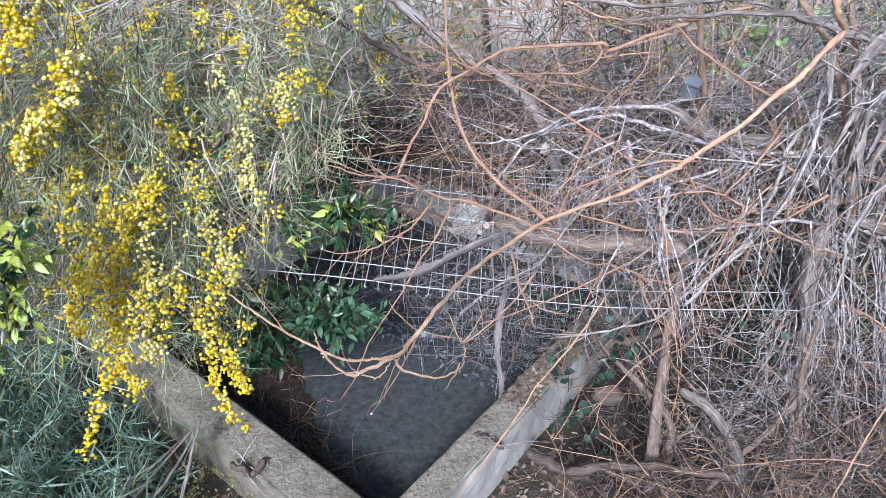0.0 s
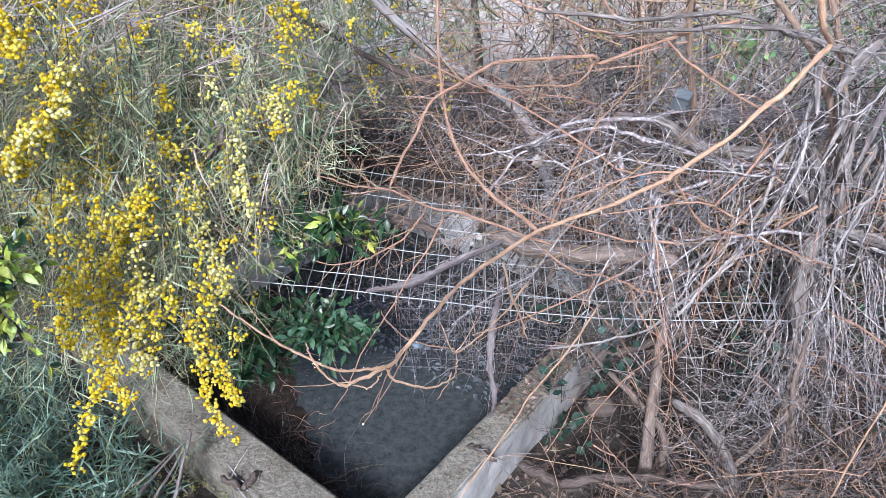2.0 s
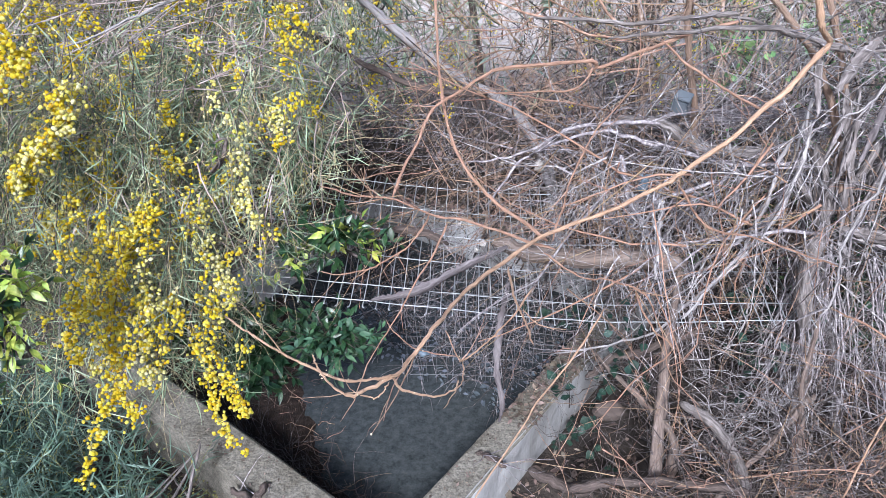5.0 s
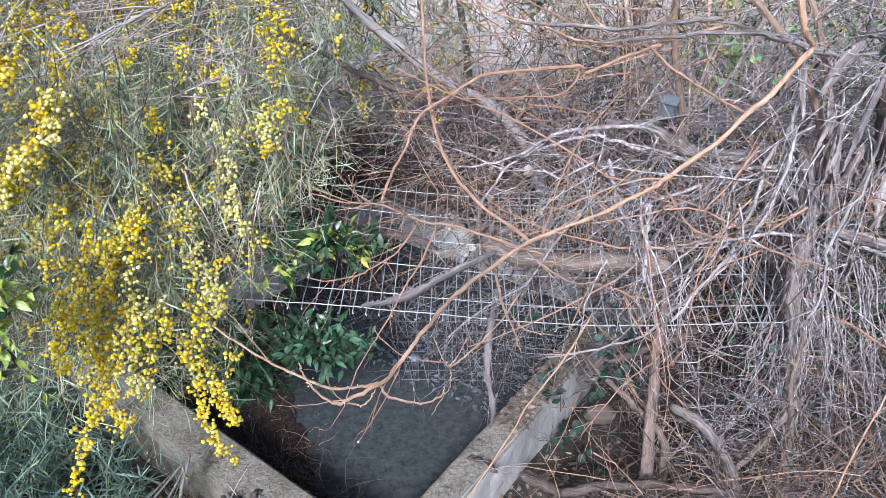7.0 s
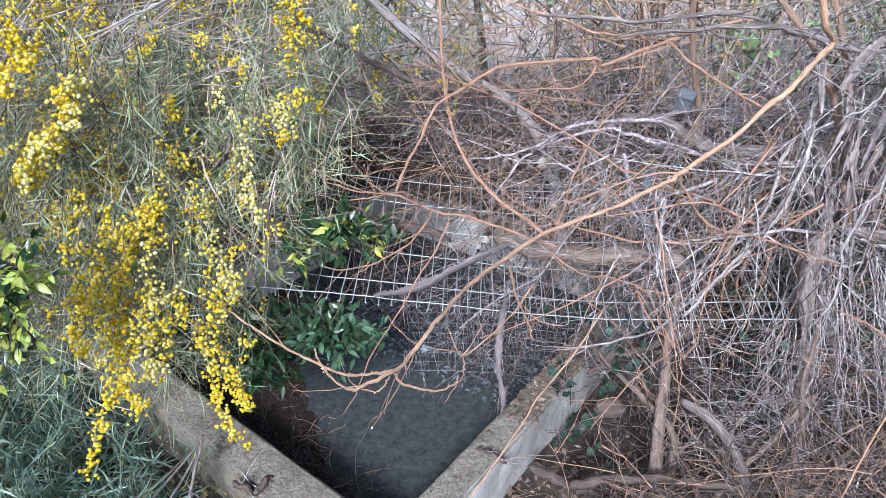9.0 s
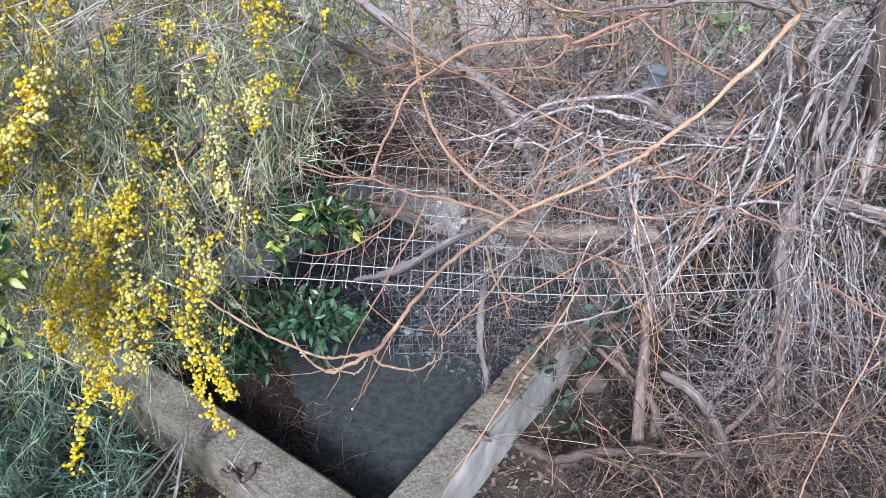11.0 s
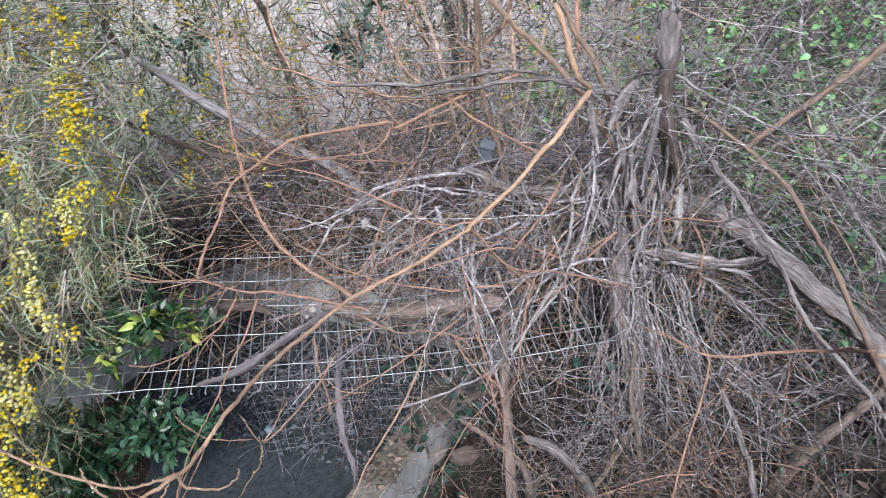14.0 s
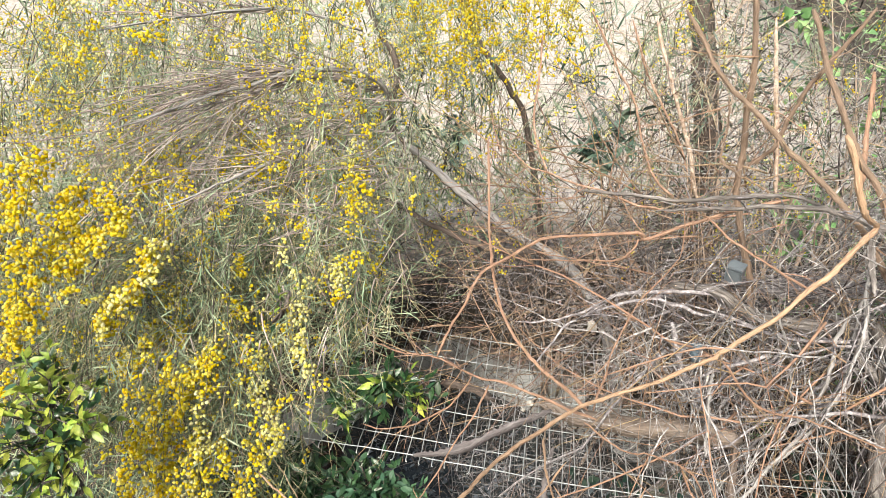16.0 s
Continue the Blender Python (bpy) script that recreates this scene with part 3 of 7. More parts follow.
ochre([(1.051, 1.924, 1.928), (1.102, 1.886, 1.779), (1.138, 1.884, 1.696), (1.210, 1.961, 1.633), (1.086, 1.863, 1.552), (0.982, 1.805, 1.478), (0.859, 1.752, 1.395), (0.722, 1.727, 1.299), (0.646, 1.720, 1.251), (0.485, 1.683, 1.200), (0.335, 1.625, 1.174), (0.189, 1.482, 1.169), (0.081, 1.305, 1.199), (0.014, 1.155, 1.213), (-0.042, 1.078, 1.200), (-0.098, 1.006, 1.204), (-0.160, 0.969, 1.193), (-0.192, 0.958, 1.201)], 0.0130, 0.0046, M_OCHRE, 0.0022, 40)
ochre([(-0.190, 0.958, 1.201), (-0.226, 0.968, 1.229), (-0.245, 0.982, 1.265), (-0.252, 0.992, 1.282)], 0.004, 0.0022, M_OCHRE, 0.001, 6)
ochre([(-0.096, 1.009, 1.208), (-0.140, 1.005, 1.202), (-0.212, 1.015, 1.202), (-0.279, 1.035, 1.222), (-0.339, 1.052, 1.248), (-0.394, 1.074, 1.273), (-0.461, 1.112, 1.298)], 0.0052, 0.0035, M_OCHRE, 0.001, 12)
ochre([(-0.096, 1.005, 1.202), (-0.076, 0.972, 1.204), (-0.042, 0.948, 1.208), (-0.003, 0.930, 1.220), (0.025, 0.919, 1.244), (0.038, 0.919, 1.270)], 0.0046, 0.0022, M_OCHRE, 0.001, 10)
ochre([(-0.158, 0.958, 1.201), (-0.128, 0.952, 1.204), (-0.106, 0.954, 1.220), (-0.099, 0.962, 1.231)], 0.003, 0.0018, M_OCHRE, 0.001, 6)
ochre([(0.193, 1.482, 1.169), (0.193, 1.378, 1.171), (0.202, 1.275, 1.173), (0.214, 1.194, 1.175), (0.214, 1.126, 1.183)], 0.0055, 0.003, M_OCHRE, 0.0012, 8)
ochre([(0.210, 1.283, 1.167), (0.246, 1.234, 1.161), (0.301, 1.196, 1.171)], 0.003, 0.0016, M_OCHRE, 0.0012, 6)
ochre([(0.014, 1.153, 1.210), (0.043, 1.146, 1.136), (0.057, 1.174, 1.103), (0.111, 1.221, 1.118), (0.176, 1.283, 1.141), (0.247, 1.366, 1.179)], 0.0022, 0.0042, M_OCHRE, 0.0012, 8)
ochre([(0.053, 1.118, 1.150), (0.055, 1.070, 1.135), (0.033, 1.028, 1.131), (0.008, 0.988, 1.129)], 0.0026, 0.0014, M_OCHRE, 0.0015, 8)
ochre([(0.042, 1.115, 1.163), (-0.011, 1.119, 1.175), (-0.056, 1.131, 1.185), (-0.102, 1.154, 1.213), (-0.117, 1.165, 1.236)], 0.0026, 0.0016, M_ORANGE, 0.0012, 8)
ochre([(0.558, 2.213, 1.513), (0.534, 2.205, 1.538), (0.410, 2.170, 1.539), (0.227, 2.132, 1.536), (0.142, 2.095, 1.515), (0.069, 2.070, 1.476), (-0.005, 2.048, 1.442), (-0.045, 1.995, 1.394), (-0.086, 1.927, 1.324), (-0.116, 1.871, 1.271), (-0.143, 1.828, 1.222)], 0.0085, 0.005, M_ORANGE)
ochre([(1.076, 2.299, 1.646), (0.902, 2.330, 1.603), (0.744, 2.303, 1.561), (0.637, 2.254, 1.540), (0.550, 2.213, 1.513)], 0.010, 0.008, M_ORANGE)
ochre([(0.550, 2.215, 1.516), (0.511, 2.170, 1.481), (0.438, 2.126, 1.469), (0.297, 2.124, 1.466), (0.125, 2.091, 1.472)], 0.007, 0.003, M_ORANGE)
ochre([(0.361, 1.695, 1.100), (0.215, 1.740, 1.135), (0.084, 1.772, 1.168), (-0.022, 1.791, 1.181), (-0.143, 1.825, 1.218), (-0.255, 1.840, 1.223), (-0.385, 1.878, 1.248)], 0.0075, 0.0035, M_ORANGE)
ochre([(-0.026, 1.791, 1.181), (-0.067, 1.780, 1.107), (-0.142, 1.772, 1.038), (-0.245, 1.767, 0.993), (-0.340, 1.778, 0.973), (-0.398, 1.792, 0.978)], 0.0055, 0.0032, M_ORANGE, 0.0015, 6)
ochre([(0.031, 1.776, 1.156), (-0.013, 1.734, 1.071), (-0.072, 1.695, 0.990), (-0.148, 1.633, 0.891), (-0.226, 1.551, 0.798), (-0.276, 1.470, 0.707), (-0.316, 1.435, 0.650)], 0.0055, 0.0015, M_ORANGE, 0.0015)
ochre([(0.334, 1.699, 1.126), (0.266, 1.805, 1.144), (0.180, 1.883, 1.176), (0.116, 1.940, 1.230), (0.051, 2.038, 1.330), (0.023, 2.133, 1.482), (0.013, 2.200, 1.684), (0.004, 2.317, 1.872)], 0.0085, 0.006, M_ORANGE)
ochre([(0.349, 1.689, 1.128), (0.391, 1.780, 1.197), (0.421, 1.845, 1.263), (0.517, 1.958, 1.388), (0.659, 2.085, 1.496), (0.686, 2.183, 1.652)], 0.006, 0.003, M_ORANGE)
ochre([(0.730, 1.745, 1.290), (0.796, 1.754, 1.191), (0.865, 1.757, 1.120), (1.004, 1.768, 1.079), (1.165, 1.767, 1.020), (1.323, 1.756, 0.963)], 0.006, 0.004, M_ORANGE)
ochre([(0.325, 1.679, 1.094), (0.435, 1.668, 1.019), (0.548, 1.684, 0.987), (0.662, 1.673, 0.930), (0.726, 1.620, 0.789), (0.761, 1.568, 0.666), (0.844, 1.519, 0.588)], 0.005, 0.0022, M_ORANGE, 0.0022)
ochre([(0.502, 1.572, 0.958), (0.387, 1.475, 0.841), (0.281, 1.380, 0.748), (0.162, 1.278, 0.622), (0.030, 1.168, 0.486)], 0.005, 0.0035, M_OCHRE, 0.0015)
ochre([(0.626, 1.678, 0.938), (0.696, 1.655, 0.807), (0.759, 1.632, 0.732), (0.637, 1.605, 0.632), (0.497, 1.550, 0.451)], 0.006, 0.0025, M_ORANGE, 0.002)
ochre([(0.751, 2.164, 1.621), (0.835, 2.095, 1.548), (0.931, 2.022, 1.487), (1.024, 1.884, 1.454)], 0.006, 0.007, M_ORANGE)
# stems on the side of the dead trunk
ochre([(2.429, 1.900, 1.805), (2.328, 1.950, 1.682), (2.235, 1.980, 1.595), (2.085, 2.000, 1.480), (1.950, 2.020, 1.380), (1.881, 2.030, 1.328)], 0.021, 0.015, M_RUSSET)
ochre([(1.694, 2.150, 1.487), (1.764, 2.100, 1.443), (1.884, 2.020, 1.339), (1.972, 1.900, 1.236), (1.998, 1.750, 1.109), (1.948, 1.600, 1.074), (1.912, 1.450, 0.994), (1.861, 1.300, 0.946), (1.827, 1.200, 0.905), (1.787, 1.050, 0.804)], 0.011, 0.013, M_RUSSET)
ochre([(1.832, 1.114, 0.953), (1.781, 1.001, 0.923), (1.742, 0.921, 0.856), (1.704, 0.869, 0.791), (1.698, 0.825, 0.731), (1.735, 0.791, 0.687), (1.881, 0.898, 0.115), (1.929, 1.114, -0.605)], 0.010, 0.013, M_OCHRE)
ochre([(1.713, 0.888, 0.833), (1.670, 0.880, 0.795), (1.644, 0.828, 0.708), (1.650, 0.789, 0.639), (1.785, 0.946, -0.005), (1.857, 1.150, -0.665)], 0.006, 0.006, M_OCHRE)
ochre([(1.791, 1.204, 0.970), (1.821, 1.398, 0.823), (1.745, 1.522, 0.751), (1.563, 1.619, 0.708), (1.457, 1.737, 0.743), (1.387, 1.828, 0.747)], 0.008, 0.0035, M_ORANGE)
ochre([(1.563, 1.619, 0.708), (1.476, 1.526, 0.618), (1.369, 1.433, 0.466), (1.266, 1.342, 0.292), (1.201, 1.259, 0.154)], 0.0055, 0.004, M_OCHRE)
ochre([(1.789, 1.200, 0.963), (1.853, 1.120, 0.975), (1.961, 1.036, 1.006)], 0.009, 0.008, M_OCHRE)
ochre([(1.831, 1.209, 0.999), (1.901, 1.140, 1.039), (2.006, 1.056, 1.068)], 0.006, 0.004, M_OCHRE)
# upright stems behind
ochre([(0.939, 2.500, 2.347), (0.966, 2.510, 2.184), (0.982, 2.520, 2.070), (0.978, 2.530, 1.970), (0.978, 2.540, 1.867), (0.988, 2.550, 1.760), (0.985, 2.560, 1.692), (0.993, 2.570, 1.601), (1.027, 2.580, 1.460), (1.082, 2.590, 1.238), (1.118, 2.600, 1.001)], 0.0141, 0.0200, M_RUSSET)
ochre([(0.719, 2.550, 2.299), (0.784, 2.515, 2.185), (0.824, 2.481, 2.110), (0.875, 2.446, 2.026), (0.930, 2.412, 1.971), (0.986, 2.377, 1.907), (1.054, 2.342, 1.826), (1.119, 2.308, 1.754), (1.172, 2.273, 1.693), (1.247, 2.238, 1.614), (1.314, 2.204, 1.526), (1.396, 2.169, 1.366), (1.466, 2.135, 1.148), (1.526, 2.100, 0.896)], 0.0106, 0.0165, M_RUSSET)
ochre([(1.276, 2.350, 2.284), (1.207, 2.369, 2.165), (1.161, 2.388, 2.085), (1.125, 2.406, 2.029), (1.107, 2.425, 1.961), (1.080, 2.444, 1.890), (1.062, 2.462, 1.806), (1.026, 2.481, 1.761), (0.987, 2.500, 1.730)], 0.0094, 0.0106, M_RUSSET)
ochre([(1.078, 2.350, 2.286), (1.112, 2.327, 2.184), (1.137, 2.305, 2.097), (1.169, 2.282, 1.993), (1.206, 2.259, 1.896), (1.239, 2.236, 1.817), (1.266, 2.214, 1.765), (1.305, 2.191, 1.695), (1.349, 2.168, 1.587), (1.409, 2.145, 1.417), (1.476, 2.123, 1.198), (1.545, 2.100, 0.897)], 0.0106, 0.0141, M_RUSSET)
ochre([(0.917, 2.600, 1.984), (0.921, 2.583, 1.882), (0.911, 2.567, 1.820), (0.901, 2.550, 1.754), (0.915, 2.533, 1.727), (0.944, 2.517, 1.705), (0.964, 2.500, 1.678)], 0.0047, 0.0106, M_RUSSET)
ochre([(0.418, 3.000, 2.321), (0.485, 2.975, 2.186), (0.539, 2.950, 2.072), (0.592, 2.925, 1.981), (0.635, 2.900, 1.865), (0.662, 2.875, 1.749), (0.684, 2.850, 1.655), (0.735, 2.825, 1.586), (0.796, 2.800, 1.531)], 0.0071, 0.0089, M_RUST)
ochre([(0.615, 3.100, 2.278), (0.691, 3.050, 2.044), (0.758, 3.000, 1.904), (0.825, 2.950, 1.763), (0.867, 2.900, 1.623)], 0.0071, 0.0078, M_RUST)
ochre([(0.743, 3.200, 2.279), (0.777, 3.150, 2.112), (0.839, 3.100, 1.919), (0.905, 3.050, 1.698), (0.948, 3.000, 1.472)], 0.0106, 0.0133, M_TAN)
ochre([(1.232, 3.100, 2.272), (1.248, 3.033, 1.974), (1.256, 2.967, 1.765), (1.259, 2.900, 1.503)], 0.0118, 0.0133, M_TAN)
ochre([(1.331, 2.400, 2.075), (1.308, 2.333, 1.952), (1.285, 2.267, 1.831), (1.258, 2.200, 1.730)], 0.0094, 0.0111, M_ORANGE)
ochre([(0.900, 2.500, 1.963), (0.804, 2.567, 1.915), (0.697, 2.633, 1.874), (0.579, 2.700, 1.861)], 0.0047, 0.0022, M_RUST)
ochre([(0.990, 2.500, 1.957), (1.059, 2.433, 1.931), (1.118, 2.367, 1.881), (1.178, 2.300, 1.815)], 0.0047, 0.0022, M_RUST)
ochre([(0.971, 2.500, 2.132), (0.885, 2.533, 2.131), (0.772, 2.567, 2.150), (0.656, 2.600, 2.170)], 0.0059, 0.0033, M_OCHRE)
ochre([(0.069, 2.620, 1.782), (0.151, 2.600, 1.706), (0.220, 2.580, 1.688), (0.334, 2.560, 1.648), (0.468, 2.540, 1.609), (0.578, 2.520, 1.570), (0.751, 2.500, 1.545)], 0.0047, 0.0078, M_RUST)
ochre([(0.209, 2.900, 2.232), (0.193, 2.825, 2.033), (0.173, 2.750, 1.903), (0.196, 2.675, 1.775), (0.232, 2.600, 1.685)], 0.0059, 0.0067, M_RUST)
side_twigs = []
for s in SHRUB:
    size = np.linalg.norm(np.diff(s[0], axis=0), axis=1).sum()
    side_twigs += shoots(s, int(size * (2.5 if s[0][-1][1] < 1.5 else 11)), 0.17, 0.0019, 0.55, 0.0, 0.10)
more = []
for s in side_twigs:
    more += shoots(s, 1, 0.08, 0.0011, 0.7, 0.0, 0.15)
tube_part("twig_growth", side_twigs + more, M_RUST, shrub, 4, label="thin rusty side twigs", kind="stuff")
tip = np.array([s[0][-1] for s in side_twigs])
stuff("bud_growth", balls(tip[rng.random(len(tip)) < 0.5], 0.0024, 1), M_BUD, "pale swelling leaf buds", "buds", shrub)

# ---- the dead tree with peeling bark ----
dead = thing("dead_tree", "dead grey trunk with peeling bark and fallen limbs", "dead tree", (1.653, 1.960, 0.555))


DEAD_TWIGS = []


def dead_limb(name, points, r0, r1, material=M_BARK, sides=20, wander=0.004):
    s = limb(points, r0, r1, 0, 0.06, wander)
    tube_part(name, [s], material, dead, sides, 0.13)
    if r0 < 0.02:
        DEAD_TWIGS.extend(shoots(s, 9, 0.22, 0.0028, 0.55, 0.15, 0.11))
    return s


DEAD = [
    dead_limb("trunk", [(1.621, 2.150, 1.779), (1.586, 2.130, 1.640), (1.584, 2.120, 1.488), (1.632, 2.140, 1.313), (1.720, 2.180, 1.126)], 0.024, 0.034, M_LOG),
    dead_limb("limb", [(1.659, 2.220, 1.095), (1.834, 2.200, 1.034), (1.963, 2.130, 0.950), (2.071, 2.030, 0.853), (2.218, 1.920, 0.723), (2.383, 1.800, 0.575), (2.546, 1.700, 0.357), (2.62, 1.66, -0.05)], 0.046, 0.042),
    dead_limb("limb", [(0.771, 2.620, 1.192), (0.934, 2.580, 1.195), (1.025, 2.540, 1.123), (1.148, 2.500, 1.080), (1.365, 2.420, 1.092), (1.556, 2.320, 1.102), (1.723, 2.220, 1.055)], 0.018, 0.034),
    dead_limb("limb", [(1.504, 2.060, 0.929), (1.762, 2.020, 0.839), (1.975, 1.970, 0.789)], 0.010, 0.008, M_STICK),
    dead_limb("limb", [(1.062, 2.425, 1.636), (1.243, 2.337, 1.616), (1.392, 2.243, 1.569), (1.597, 2.170, 1.565)], 0.005, 0.008, M_BARK),
    dead_limb("limb", [(0.344, 2.349, 1.669), (0.517, 2.277, 1.669), (0.703, 2.190, 1.669), (0.832, 2.129, 1.687), (0.961, 2.079, 1.705)], 0.005, 0.007, M_BARK),
    dead_limb("limb", [(0.212, 2.157, 0.859), (0.381, 2.100, 0.842), (0.593, 2.072, 0.833), (0.758, 2.048, 0.831), (0.928, 2.039, 0.816)], 0.026, 0.038, M_DRIFT),
    dead_limb("limb", [(-0.191, 2.281, 0.871), (-0.054, 2.261, 0.838), (0.037, 2.243, 0.809)], 0.017, 0.014, M_LOG),
    dead_limb("limb", [(1.425, 2.360, 1.393), (1.374, 2.227, 1.181), (1.344, 2.191, 1.013), (1.211, 2.139, 0.820), (1.036, 2.057, 0.690), (0.839, 1.974, 0.560), (0.664, 1.945, 0.514), (0.412, 1.924, 0.484)], 0.0065, 0.003, M_STICK),
    dead_limb("limb", [(1.520, 2.225, 0.847), (1.644, 2.207, 0.818), (1.801, 2.190, 0.790)], 0.010, 0.012, M_STICK),
]

dead_limb("limb", [(0.115, 2.228, 1.163), (0.306, 2.230, 1.202), (0.449, 2.247, 1.266), (0.610, 2.248, 1.304), (0.825, 2.245, 1.297)], 0.003, 0.008, M_MAUVE, 9)
dead_limb("limb", [(0.167, 2.053, 1.070), (0.289, 2.147, 1.182), (0.443, 2.199, 1.245), (0.630, 2.222, 1.262), (0.822, 2.222, 1.223)], 0.003, 0.007, M_MAUVE, 9)
dead_limb("limb", [(0.771, 1.970, 1.122), (0.752, 1.940, 1.073), (0.740, 1.878, 0.975), (0.733, 1.822, 0.885)], 0.007, 0.006, M_STICK, 9)
dead_limb("limb", [(1.401, 2.302, 1.411), (1.330, 2.211, 1.263), (1.281, 2.151, 1.124), (1.250, 2.130, 1.089)], 0.006, 0.005, M_STICK, 9)
dead_limb("limb", [(1.352, 2.421, 1.161), (1.442, 2.331, 1.019), (1.536, 2.243, 0.876), (1.541, 2.174, 0.721), (1.498, 2.069, 0.489), (1.508, 1.990, 0.253)], 0.013, 0.018, M_BARK, 12)
dead_limb("limb", [(1.704, 2.337, 1.136), (1.621, 2.289, 1.014), (1.536, 2.239, 0.870), (1.442, 2.141, 0.714)], 0.014, 0.010, M_STRIP, 12)
dead_limb("limb", [(1.366, 2.258, 1.383), (1.296, 2.140, 1.195), (1.217, 2.054, 1.014), (1.166, 1.989, 0.910)], 0.005, 0.003, M_STICK, 8)
dead_limb("limb", [(1.611, 2.135, 1.632), (1.677, 2.061, 1.578), (1.769, 1.974, 1.514), (1.901, 1.880, 1.456), (2.134, 1.741, 1.417)], 0.006, 0.003, M_STICK, 8)
dead_limb("limb", [(1.569, 2.123, 1.587), (1.518, 2.069, 1.509), (1.427, 2.029, 1.436), (1.311, 2.004, 1.354)], 0.004, 0.003, M_STICK, 8)
dead_limb("limb", [(1.731, 2.002, 1.317), (1.797, 1.939, 1.232), (1.870, 1.843, 1.087), (2.006, 1.726, 0.939)], 0.010, 0.008, M_BARK, 9)
dead_limb("limb", [(2.375, 2.318, 1.359), (2.336, 2.091, 1.165), (2.371, 1.829, 0.941), (2.416, 1.618, 0.820)], 0.008, 0.011, M_BARK, 9)
dead_limb("limb", [(1.963, 1.993, 1.037), (2.105, 1.757, 0.666), (2.258, 1.597, 0.442), (2.354, 1.477, 0.265)], 0.008, 0.010, M_BARK, 9)
dead_limb("limb", [(1.737, 1.741, 0.440), (1.779, 1.616, 0.225), (1.794, 1.488, -0.009)], 0.010, 0.014, M_BARK, 9)
dead_limb("limb", [(0.485, 1.679, -0.003), (0.620, 1.686, 0.007), (0.776, 1.695, 0.020), (1.003, 1.654, 0.047), (1.177, 1.604, 0.061)], 0.02, 0.015, M_LOG, 10)
dead_limb("limb", [(0.124, 1.874, 0.012), (0.163, 1.874, 0.012), (0.204, 1.849, 0.012), (0.252, 1.796, 0.012)], 0.010, 0.014, M_LOG, 10, 0.005)
dead_limb("limb", [(0.354, 1.801, -0.014), (0.474, 1.784, -0.080), (0.604, 1.766, -0.110)], 0.021, 0.024, M_LOG, 10, 0.008)
dead_limb("limb", [(-0.860, 1.724, 0.012), (-0.788, 1.670, 0.012), (-0.743, 1.686, 0.012), (-0.702, 1.742, 0.012)], 0.012, 0.016, M_LOG, 10, 0.006)
dead_limb("limb", [(0.608, 2.030, 0.275), (0.690, 2.030, 0.368), (0.837, 2.016, 0.440), (1.046, 1.974, 0.559)], 0.018, 0.014, M_LOG, 10)
dead_limb("stump", [(1.591, 2.150, 1.856), (1.588, 2.140, 1.768), (1.582, 2.130, 1.634)], 0.038, 0.034, M_BARK, 20, 0.002)
# the knot of splintered wood where the limbs meet
dead_limb("limb", [(1.391, 2.200, 1.210), (1.423, 2.120, 1.070), (1.439, 2.080, 0.933), (1.388, 2.020, 0.777), (1.393, 1.950, 0.569)], 0.022, 0.026, M_BARK, 16)
dead_limb("limb", [(1.300, 2.200, 1.189), (1.354, 2.150, 1.070), (1.428, 2.100, 0.965)], 0.012, 0.016, M_BARK, 12)
dead_limb("limb", [(1.591, 2.160, 1.244), (1.524, 2.120, 1.107), (1.436, 2.080, 0.972)], 0.014, 0.018, M_BARK, 12)
dead_limb("limb", [(1.416, 2.300, 0.928), (1.451, 2.280, 0.812), (1.511, 2.250, 0.629), (1.556, 2.150, 0.384), (1.60, 2.10, -0.1)], 0.028, 0.036, M_STEM, 14)
dead_limb("limb", [(1.729, 2.000, 0.835), (1.869, 1.950, 0.730), (1.997, 1.900, 0.605)], 0.009, 0.008, M_BARK, 10)
dead_limb("limb", [(0.645, 2.400, 1.573), (0.771, 2.360, 1.604), (0.924, 2.300, 1.628), (1.156, 2.220, 1.633), (1.269, 2.150, 1.612), (1.379, 2.100, 1.574)], 0.005, 0.013, M_BARK, 12)
dead_limb("limb", [(1.286, 2.100, 1.338), (1.278, 2.060, 1.201), (1.222, 2.000, 1.091), (1.122, 1.920, 0.970)], 0.0065, 0.0035, M_STICK, 9)
dead_limb("limb", [(1.253, 2.100, 1.288), (1.193, 2.080, 1.150), (1.164, 2.050, 1.021), (1.108, 2.020, 0.911), (1.032, 1.980, 0.816), (0.948, 1.940, 0.708), (0.902, 1.920, 0.646)], 0.007, 0.006, M_STICK, 9)
dead_limb("limb", [(0.958, 2.000, 1.355), (1.005, 1.970, 1.179), (1.022, 1.950, 1.074), (1.069, 1.920, 0.925)], 0.0045, 0.003, M_STICK, 8)
dead_limb("limb", [(1.388, 1.800, 1.305), (1.319, 1.750, 1.139), (1.276, 1.700, 0.944), (1.253, 1.680, 0.809)], 0.0045, 0.003, M_STICK, 8)
dead_limb("limb", [(1.381, 2.100, 1.184), (1.417, 2.080, 1.017), (1.429, 2.040, 0.839)], 0.012, 0.010, M_BARK, 10)
dead_limb("limb", [(0.729, 2.350, 1.134), (0.774, 2.300, 0.965), (0.849, 2.220, 0.845), (0.864, 2.150, 0.707)], 0.011, 0.009, M_MAUVE, 10)
tube_part("twig_growth", DEAD_TWIGS, M_MAUVE, dead, 4, label="brittle pale side twigs", kind="stuff")
